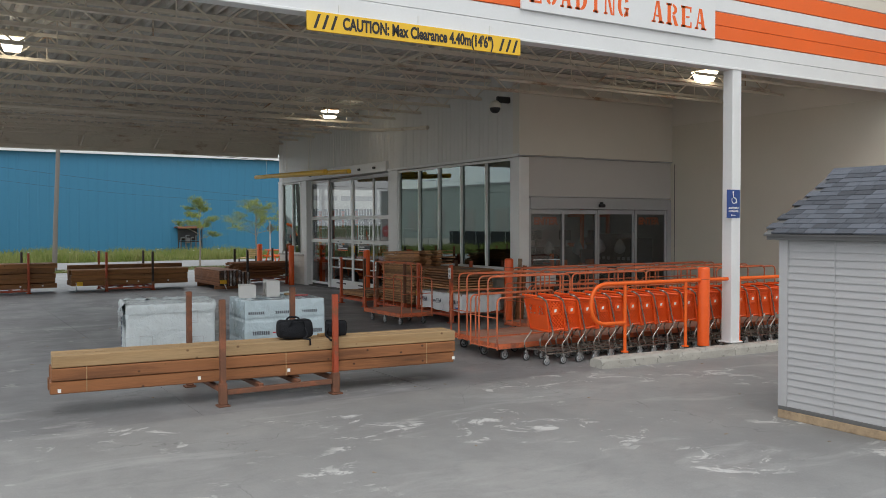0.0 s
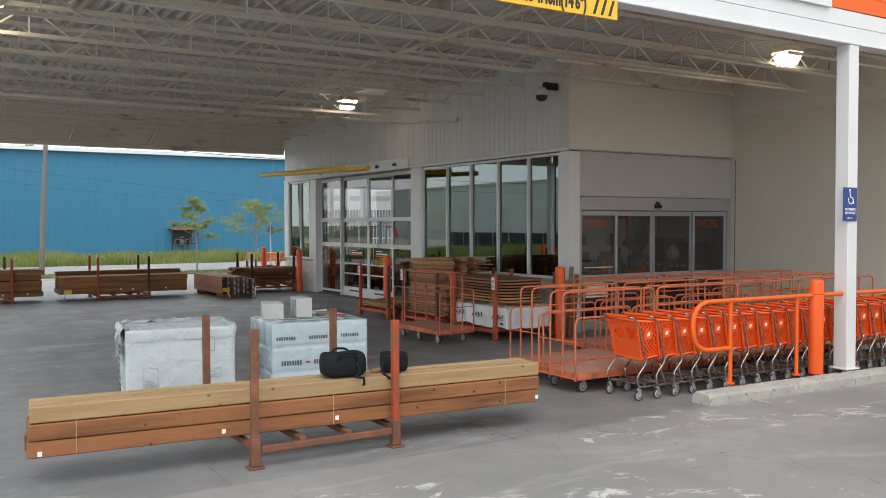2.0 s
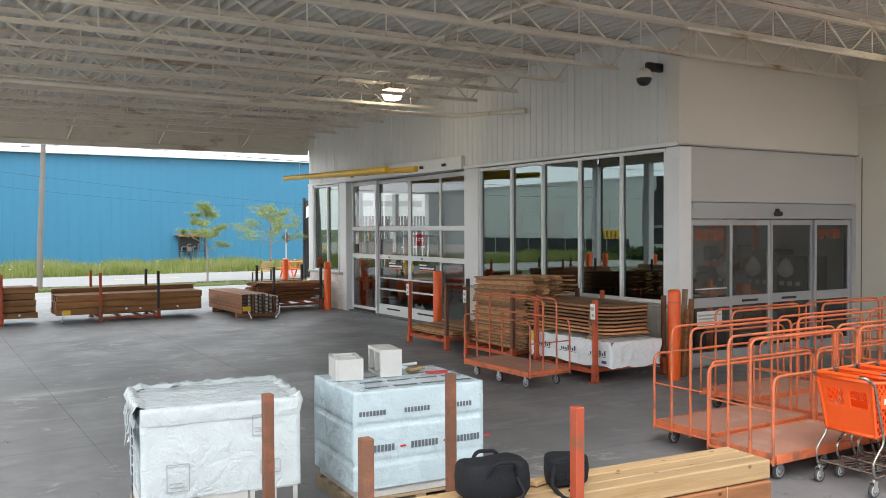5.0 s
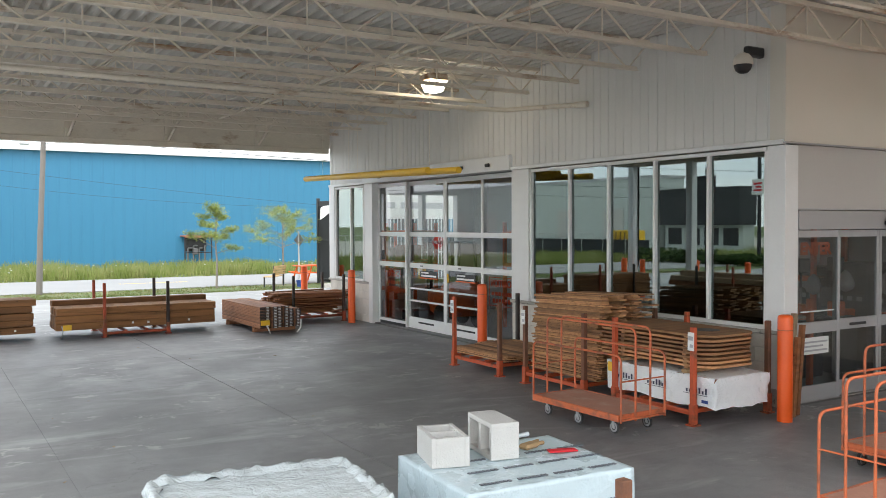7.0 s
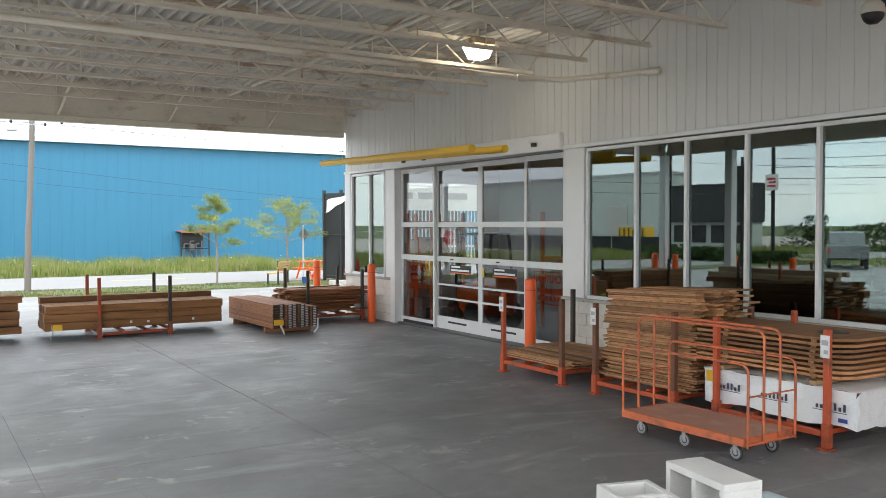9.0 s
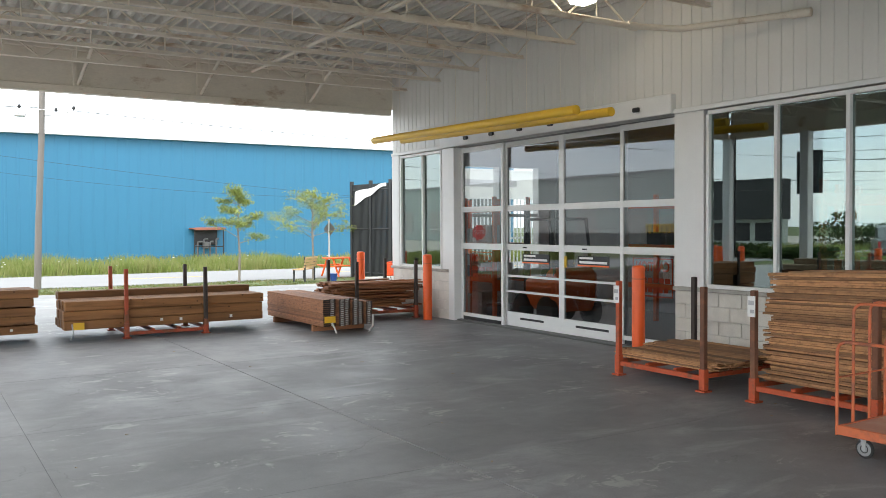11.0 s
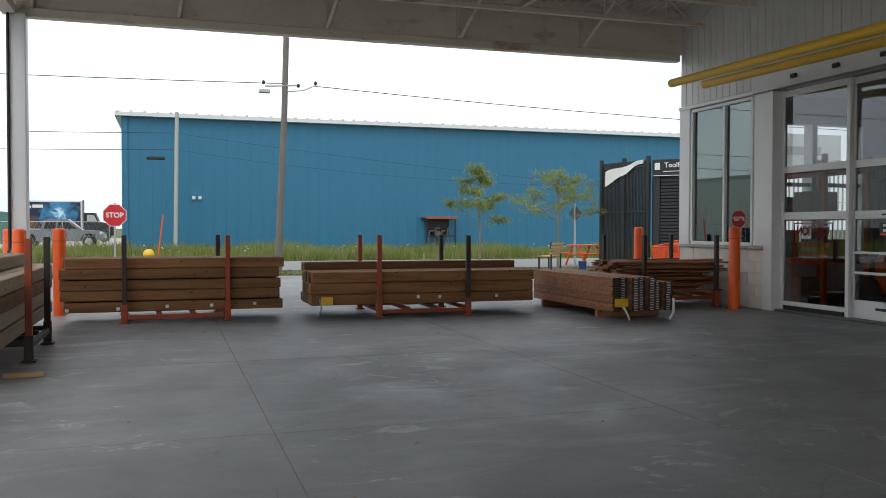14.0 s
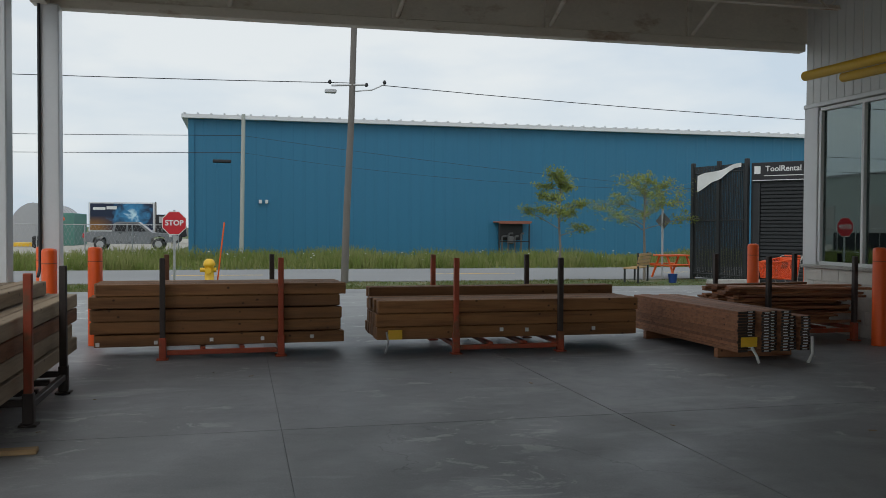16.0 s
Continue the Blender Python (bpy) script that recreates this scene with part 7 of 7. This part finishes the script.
# fenced tool yard
fe = thing("yard_fence", "tall black steel slat fence with torn white banner", "fence", kind="")
FA, FB = Vector((16.55, 43.8, 0)), Vector((17.03, 41.5, 0))
for i in range(34):
    p = FA.lerp(FB, i / 33)
    part("fence_slat", Mesh().box(-0.02, 0.02, -0.012, 0.012, 0.08, 3.62), BLACK_METAL, fe, "", pose(p.x, p.y, 0, 0, 0, -74))
for t in (0.0, 0.5, 1.0):
    p = FA.lerp(FB, t)
    part("fence_post", Mesh().box(-0.06, 0.06, -0.06, 0.06, 0, 3.75, 0.01), BLACK_METAL, fe, "", pose(p.x, p.y, 0, 0, 0, -74))
for z in (0.2, 1.9, 3.4):
    part("fence_rail", Mesh().tube([FA + Vector((0, 0, z)), FB + Vector((0, 0, z))], 0.03, 6), BLACK_METAL, fe)
bnv = []
for i in range(13):
    u = i / 12
    p = FA.lerp(FB, 0.12 + 0.8 * u) + Vector((-0.08, -0.03, 0))
    top = 3.32 + 0.3 * u + 0.03 * math.sin(u * 9)
    hgt = 0.42 * (1 - u) ** 1.3 + 0.1 + 0.03 * math.sin(u * 14)
    bnv += [(p.x - 0.02 * math.sin(u * 17), p.y, top), (p.x - 0.03 * math.cos(u * 11), p.y - 0.02, top - hgt)]
part("banner", Mesh().add(bnv, [(2 * i, 2 * i + 1, 2 * i + 3, 2 * i + 2) for i in range(12)], True), SIGN_WHITE, fe, "torn white banner sagging from the fence")
sd = thing("tool_shelter", "black container shelter with a roller shutter", "container", pose(17.12, 41.46, 0, 0, 0, -52))
part("shell", Mesh().box(0, 3.4, 0.06, 2.1, 0, 3.62, 0.02), BLACK_METAL, sd)
for i in range(27):
    part("shutter_slat", Mesh().box(0.3, 2.9, -0.01, 0.06, 0.06 + i * 0.108, 0.155 + i * 0.108, 0.02), BLACK_METAL, sd)
part("shutter_frame", Mesh().box(0.12, 0.3, -0.04, 0.06, 0, 3.02), BLACK_METAL, sd)
part("shutter_frame", Mesh().box(2.9, 3.08, -0.04, 0.06, 0, 3.02), BLACK_METAL, sd)
bn2 = part("banner", Mesh().box(0.08, 3.1, -0.08, -0.05, 3.05, 3.6, 0.005), DARK, sd, "black banner with white lettering")
letters("ToolRental", 0.23, FACE_Y(0.98, -0.084, 3.41), SIGN_WHITE, bn2, 0.003)
part("bar", Mesh().box(0.42, 2.0, -0.086, -0.082, 3.2, 3.225).box(0.14, 0.32, -0.086, -0.082, 3.27, 3.5).box(0.1, 3.05, -0.086, -0.082, 3.07, 3.09), SIGN_WHITE, bn2)
kb2 = solid("yard_kerb", Mesh().box(15.6, 17.2, 41.0, 41.3, -0.05, 0.15, 0.02), KERB, "short concrete kerb at the fence foot", "kerb")
copy_thing(sc, pose(14.4, 35.6, 0, 0, 0, 200))
solid("marker_rod", Mesh().tube([(0, 0, 0), (0, 0, 1.25)], 0.05, 10), ORANGE, "slim orange upright post by the fenced corner", "marker", pose(14.35, 35.0, 0))


def octagon(m, parent, r_=0.36):
    pts = [(r_ * math.cos(math.radians(22.5 + 45 * i)), r_ * math.sin(math.radians(22.5 + 45 * i))) for i in range(8)]
    part("rim", Mesh().prism(pts, "z", -0.004, 0.004), SIGN_WHITE, parent, "", m)
    part("plate", Mesh().prism([(a * 0.94, b * 0.94) for a, b in pts], "z", 0.004, 0.008), SIGN_RED, parent, "", m)


ss = thing("stop_sign", "red octagonal stop sign on a steel post", "sign", pose(0.42, 44.1, 0))
part("sign_post", Mesh().box(-0.03, 0.03, -0.02, 0.02, -0.05, 2.1), STEEL, ss)
octagon(pose(0, -0.03, 1.72, 90, 0, 0), ss)
letters("STOP", 0.21, FACE_Y(0, -0.041, 1.72), SIGN_WHITE, ss, 0.006)
s2 = thing("road_sign", "grey back of a diamond road sign on a post", "sign", pose(16.1, 45.0, 0, 0, 0, 118))
part("sign_post", Mesh().box(-0.03, 0.03, -0.02, 0.02, -0.05, 2.3), STEEL, s2)
part("plate", Mesh().prism([(0.3, 0), (0, 0.3), (-0.3, 0), (0, -0.3)], "z", 0.0, 0.01), DARKTRIM, s2, "", pose(0, -0.03, 1.9, 90, 0, 0))
hy = thing("fire_hydrant", "yellow fire hydrant by the street", "hydrant", pose(1.38, 44.1, 0))
part("barrel", Mesh().lathe([(0.17, 0), (0.17, 0.05), (0.13, 0.07), (0.13, 0.48), (0.17, 0.5), (0.17, 0.55), (0.14, 0.64), (0.08, 0.69), (0.03, 0.7)], 16), YELLOW, hy)
part("outlet", Mesh().tube([(-0.26, 0, 0.38), (0.2, 0, 0.38)], 0.065, 10).tube([(0, 0, 0.36), (-0.03, -0.22, 0.36)], 0.085, 12), YELLOW, hy)
solid("marker_rod", Mesh().tube([(0, 0, 0), (0.2, 0, 1.75)], 0.025, 6), ORANGE, "slim orange marker rod leaning by the hydrant", "marker", pose(1.6, 44.3, 0))


def vehicle_wheels(parent, xs, w_, r_):
    for x in xs:
        for y in (-w_ / 2, w_ / 2):
            wt = part("wheel", Mesh().lathe([(r_ * 0.6, -0.1), (r_ * 0.95, -0.1), (r_, -0.06), (r_, 0.06), (r_ * 0.95, 0.1), (r_ * 0.6, 0.1)], 20, m=Matrix.Translation((x, y, r_)) @ pose(0, 0, 0, 90)), RUBBER, parent)
            part("rim", Mesh().lathe([(r_ * 0.58, -0.105), (r_ * 0.58, 0.105)], 14, m=Matrix.Translation((x, y, r_)) @ pose(0, 0, 0, 90)), STEEL, wt)


pu = thing("pickup_truck", "silver grey pickup truck parked across the street", "truck", pose(-8.0, 81, 0))
part("body", Mesh().prism([(0, 0.6), (0.02, 1.2), (1.75, 1.22), (4.35, 1.2), (5.5, 1.12), (5.72, 1.0), (5.75, 0.55), (5.3, 0.5), (5.2, 0.85), (4.85, 0.98), (4.4, 0.85), (4.28, 0.42), (1.55, 0.42), (1.45, 0.85), (1.1, 0.98), (0.7, 0.85), (0.6, 0.5)], "y", -0.95, 0.95), SILVER, pu)
part("cabin", Mesh().prism([(1.8, 1.2), (1.95, 1.84), (2.3, 1.93), (3.5, 1.92), (4.4, 1.2)], "y", -0.84, 0.84), SILVER, pu)
for a in ([(2.02, 1.27), (2.1, 1.78), (2.75, 1.81), (2.75, 1.27)], [(2.86, 1.27), (2.86, 1.81), (3.45, 1.8), (4.08, 1.27)]):
    part("side_window", Mesh().prism(a, "y", -0.87, -0.84), DARK, pu)
part("door_seam", Mesh().box(2.79, 2.82, -0.955, -0.95, 0.55, 1.25).box(1.9, 1.92, -0.955, -0.95, 0.55, 1.2).box(4.2, 4.22, -0.955, -0.95, 0.6, 1.2), DARKTRIM, pu)
part("tail_light", Mesh().box(-0.02, 0.1, -0.96, -0.85, 0.85, 1.12, 0.01), SIGN_RED, pu)
part("headlight", Mesh().box(5.5, 5.72, -0.96, -0.8, 0.88, 1.05, 0.02), SIGN_WHITE, pu)
part("bumper", Mesh().box(5.62, 5.85, -0.92, 0.92, 0.45, 0.66, 0.03), CHROME, pu)
vehicle_wheels(pu, (1.08, 4.82), 1.75, 0.4)
bt = thing("box_truck", "box truck with a dark painted cargo side", "truck", pose(-11.6, 106, 0))
part("cargo_box", Mesh().box(0, 5.9, -1.2, 1.2, 1.1, 3.9, 0.03), WHITE_METAL, bt)
pic = part("side_picture", Mesh().box(0.15, 5.75, -1.23, -1.2, 1.25, 3.75), MURAL, bt, "dark blue picture panel with a bright glow")
part("bar", Mesh().box(0.4, 1.5, -1.24, -1.235, 3.15, 3.4).box(1.6, 2.5, -1.24, -1.235, 3.2, 3.5), SIGN_WHITE, bt)
part("cab", Mesh().prism([(6.0, 0.7), (6.0, 2.75), (7.0, 2.75), (7.35, 1.9), (8.7, 1.65), (8.85, 0.7)], "y", -1.1, 1.1), DARK, bt)
part("cab_window", Mesh().prism([(6.3, 1.95), (6.3, 2.55), (6.9, 2.55), (7.2, 1.95)], "y", -1.12, -1.1), STEEL, bt)
part("exhaust", Mesh().tube([(5.98, -1.0, 1.0), (5.98, -1.0, 3.95)], 0.08, 8), CHROME, bt)
part("chassis", Mesh().box(0, 8.7, -0.5, 0.5, 0.6, 1.1), DARK, bt)
vehicle_wheels(bt, (1.0, 2.0, 7.8), 2.1, 0.5)
lo = thing("loader", "orange loader arm machine standing behind the fence", "loader", pose(-11.9, 88, -0.42))
part("arm", Mesh().tube([(0, 0, 0.9), (0.7, 0, 2.4), (1.3, 0, 2.6)], 0.16, 6), ORANGE, lo)
part("body", Mesh().box(-0.8, 0.8, -0.8, 0.8, 0.4, 1.3, 0.1), DARK, lo)
part("bumper", Mesh().box(-2.2, -0.8, -0.6, 0.6, 0.5, 0.8, 0.05), YELLOW, lo)
hut = thing("quonset_hut", "grey corrugated round-roofed hut far across the street", "shed", pose(-17.2, 108, 0))
hm = Mesh()
hm.prism([(2.3 * math.cos(a), 3.8 * math.sin(a)) for a in [math.pi * i / 14 for i in range(15)]], "y", 0, 16)
part("shell", hm, GREY_ALU, hut)
for i in range(9):
    part("rib", Mesh().tube([(2.31 * math.cos(a), 1.8 * i + 0.5, 3.82 * math.sin(a)) for a in [math.pi * j / 14 for j in range(15)]], 0.06, 5), GREY_ALU, hut)
ctn = thing("cargo_container", "faded green cargo container across the street", "container", pose(-13.7, 96, 0))
part("shell", Mesh().box(0, 2.4, 0, 6, -0.03, 2.7, 0.03), GREEN_PAINT, ctn)
for i in range(7):
    part("rib", Mesh().box(0.1 + i * 0.33, 0.25 + i * 0.33, -0.03, 0.0, 0.25, 2.6), GREEN_PAINT, ctn)
cf = thing("wire_fence", "chain link fence along the gravel yard", "fence", pose(0, 76, 0))
for i in range(14):
    part("fence_post", Mesh().tube([(-38 + i * 2.8, 0, -0.05), (-38 + i * 2.8, 0, 1.75)], 0.035, 6), STEEL, cf)
part("top_rail", Mesh().tube([(-38, 0, 1.72), (-1.6, 0, 1.72)], 0.025, 6), STEEL, cf)
wm = Mesh()
for i in range(150):
    x = -38 + i * 0.243
    wm.tube([(x, 0, 0.05), (min(x + 0.8, -1.6), 0, 1.7)], 0.005, 3).tube([(x, 0, 1.7), (min(x + 0.8, -1.6), 0, 0.05)], 0.005, 3)
part("wire_mesh", wm, STEEL, cf)
tagged(cf.children[-1], kind="stuff")

gy_ = thing("garden_fence", "pale steel bar fence with a white banner behind the lobby", "fence", pose(13.2, 33.4, 0))
for i in range(34):
    part("fence_bar", Mesh().box(i * 0.13, i * 0.13 + 0.03, 0, 0.03, -0.002, 2.95), ALU, gy_)
for z in (0.2, 1.6, 2.9):
    part("fence_rail", Mesh().box(0, 4.4, 0.03, 0.07, z, z + 0.06), ALU, gy_)
part("banner", Mesh().box(0.2, 4.2, -0.03, -0.01, 2.75, 3.6, 0.004), SIGN_WHITE, gy_, "white cloth banner with printed bars")
part("bar", Mesh().box(0.5, 1.6, -0.036, -0.031, 3.1, 3.3).box(1.8, 3.6, -0.036, -0.031, 3.1, 3.3), GREY_ALU, gy_)

# ---- neighbours on the open side, seen in the glass ----
nb_ = thing("neighbour_warehouse", "pale grey neighbouring warehouse with loading docks", "warehouse", pose(-45, 74, 0))
part("wall", Mesh().box(-4, 0, 0, 60, -0.2, 7.7), PALE_WALL, nb_)
part("roof_edge", Mesh().box(-4.1, 0.15, -0.15, 60.15, 7.5, 7.8), GREY_ALU, nb_)
for i in range(7):
    part("dock_door", Mesh().box(-0.05, 0.08, 5 + i * 8.2, 8.2 + i * 8.2, 1.0, 4.3, 0.03), GREY_PANEL, nb_)
nb2 = thing("neighbour_shop", "dark flat-roofed shop building across the side street", "shop", pose(-45, 63.4, 0))
part("upper_wall", Mesh().box(-2.5, 0, 0, 10.4, 2.5, 6.2), CHARCOAL, nb2)
part("ground_wall", Mesh().box(-2.4, -0.8, 0.2, 10.2, -0.2, 2.5), PALE_WALL, nb2)
for i in range(4):
    part("shop_window", Mesh().box(-0.82, -0.76, 0.7 + i * 2.4, 2.5 + i * 2.4, 0.5, 2.2), DARK, nb2)
nb3 = thing("neighbour_store", "low pale store building far across the road", "shop", pose(-60, 20, 0))
part("wall", Mesh().box(-12, 0, 0, 34, -0.2, 3.6), PALE_WALL, nb3)
part("roof_edge", Mesh().box(-12.1, 0.3, -0.2, 34.2, 3.3, 3.8), CHARCOAL, nb3)
for i in range(7):
    part("shop_window", Mesh().box(0.0, 0.06, 2 + i * 4.6, 5.2 + i * 4.6, 0.6, 2.4), DARK, nb3)
bf = thing("screen_fence", "dark screened fence along the neighbouring lot", "fence", pose(-24, 54, 0))
for i in range(10):
    part("fence_post", Mesh().tube([(0, i * 2.5, -0.05), (0, i * 2.5, 1.5)], 0.04, 6), STEEL, bf)
    if i < 9:
        part("screen_panel", Mesh().box(-0.03, 0.0, i * 2.5 + 0.03, i * 2.5 + 2.47, 0.05, 1.42), CHARCOAL, bf)
ycr = thing("storage_crate", "yellow slatted storage crate behind the screen fence", "crate", pose(-27, 58.5, 0))
part("crate_body", Mesh().box(-1, 0, 0, 3.0, -0.03, 2.1, 0.03), YELLOW, ycr)
for i in range(6):
    part("crate_rib", Mesh().box(0.0, 0.05, 0.2 + i * 0.5, 0.3 + i * 0.5, 0.1, 2.0), BRICKISH, ycr)
psn = thing("pole_sign", "tall dark pole with a small white and red sign", "sign", pose(-32, 50.8, 0))
part("shaft", Mesh().tube([(0, 0, -0.1), (0, 0, 9.5)], 0.14, 10), DARK, psn)
part("sign_board", Mesh().box(0.1, 0.2, -0.55, 0.55, 4.75, 5.9, 0.02), SIGN_WHITE, psn)
part("bar", Mesh().box(0.2, 0.21, -0.35, 0.35, 5.5, 5.65).box(0.2, 0.21, -0.35, 0.35, 5.0, 5.15).box(0.2, 0.21, -0.35, 0.2, 5.25, 5.4), SIGN_RED, psn)
for za in (5.6, 6.4, 7.0, 7.9):
    wire((-34, -30, za + 0.6), (-32.0, 50.8, za), 1.0, 0.02)
copy_thing(pu, pose(-19.0, 36.5, 0, 0, 0, 145))


def bush_row(x, y0, y1, h, seed, label):
    """A row of loose bushes: leaf quads in uneven clumps."""
    r_ = random.Random(seed)
    v, f = [], []
    y = y0
    while y < y1:
        s_, hh = r_.uniform(0.8, 2.0), h * r_.uniform(0.45, 1.0)
        for i in range(330):
            a, k = r_.uniform(0, 2 * math.pi), r_.random() ** 0.4
            p = Vector((x + math.cos(a) * s_ * k + r_.gauss(0, 0.2), y + math.sin(a) * s_ * k, hh * r_.random() ** 0.7))
            u = Vector((r_.uniform(-1, 1), r_.uniform(-1, 1), r_.uniform(-1, 1))).normalized() * 0.2
            w_ = u.cross(Vector((r_.uniform(-1, 1), r_.uniform(-1, 1), 1))).normalized() * 0.1
            n_ = len(v)
            v += [p - u, p - w_, p + u, p + w_]
            f.append((n_, n_ + 1, n_ + 2, n_ + 3))
        y += s_ * 1.2
    me = bpy.data.meshes.new("bush_row")
    me.from_pydata(v, [], f)
    me.materials.append(HEDGE)
    return tagged(new("bush_row", me), label, "bushes", kind="stuff")


bush_row(-50, 22, 62, 3.4, 3, "dark green roadside trees and bushes across the road")
bush_row(-23, 44, 53, 1.0, 9, "low green bushes at the edge of the yard")
field(9000, -34, -22.5, 30, 60, 0.1, 0.4, 0.08, "side_grass", WEED, "grass strip along the side of the yard", 0.3)
pbx = thing("pole_board", "dark square board on a thin pole beside the canopy", "sign", pose(-3.0, 30.1, 0))
part("shaft", Mesh().tube([(0, 0, -0.02), (0, 0, 4.6)], 0.05, 8), DARK, pbx)
part("board", Mesh().box(0.05, 0.11, -0.47, 0.43, 2.95, 4.3, 0.01), CHARCOAL, pbx)

# ---- single pieces of floor and wall ----
filler = solid("joint_filler", Mesh().box(-0.38, 16.1, 9.75, 30.96, -0.02, -0.008), DARKTRIM, "dark joint filler between the floor slabs", "pavement", kind="structure")
floor = thing("floor", "worn grey concrete floor slabs, toned darker for the canopy's shade", "floor", kind="structure")
gx = [-0.4, 2.57, 5.49, 8.46, 11.41, 16.12]
gy = [9.7, 12.85, 15.95, 19.07, 22.12, 25.34, 30.98]
wx = {5.49: 0.0055, 2.57: 0.0016}       # half widths of the sawn joints
for i, (a, b) in enumerate(zip(gx, gx[1:])):
    for j, (c, d) in enumerate(zip(gy, gy[1:])):
        if a > 11 and d > YB:
            if c < YB:
                d = YB
            else:
                continue
        hy_ = lambda q: 0.0045 if q == 25.34 else 0.0022
        part("slab", Mesh().box(a + wx.get(a, 0.001) * (i > 0), b - wx.get(b, 0.001), c + hy_(c) * (j > 0), d - hy_(d) * (j < 5), -0.05, 0.0, 0.002), CONCRETE_SHADED, floor)
bl = [Mesh().box(-0.008, 0.02, 0.0, ln - 0.007, 0.0, 0.19, 0.004).data("block_mesh", BLOCK) for ln in (0.4, 0.2)]
for lw, a, b in LOWS:
    for r_ in range(5):
        y, first = a, r_ % 2
        while y < b - 0.1:
            ln = 0.2 if first or b - y < 0.4 else 0.4
            part("block", bl[0 if ln == 0.4 else 1], None, lw, "", pose(XW, y + 0.004, r_ * 0.2 + 0.005))
            first = 0
            y += ln
litter = Mesh()
for i in range(70):
    x, y, s = rnd.uniform(0, 10.5), rnd.uniform(3, 29), rnd.uniform(0.008, 0.03)
    litter.box(-s, s, -s * 0.4, s * 0.4, 0.0, 0.004, m=pose(x, y, 0.0, 0, 0, rnd.uniform(0, 180)))
tagged(part("floor_litter", litter, GREY_WOOD), "scattered wood chips and scraps on the floor", "litter", kind="stuff")
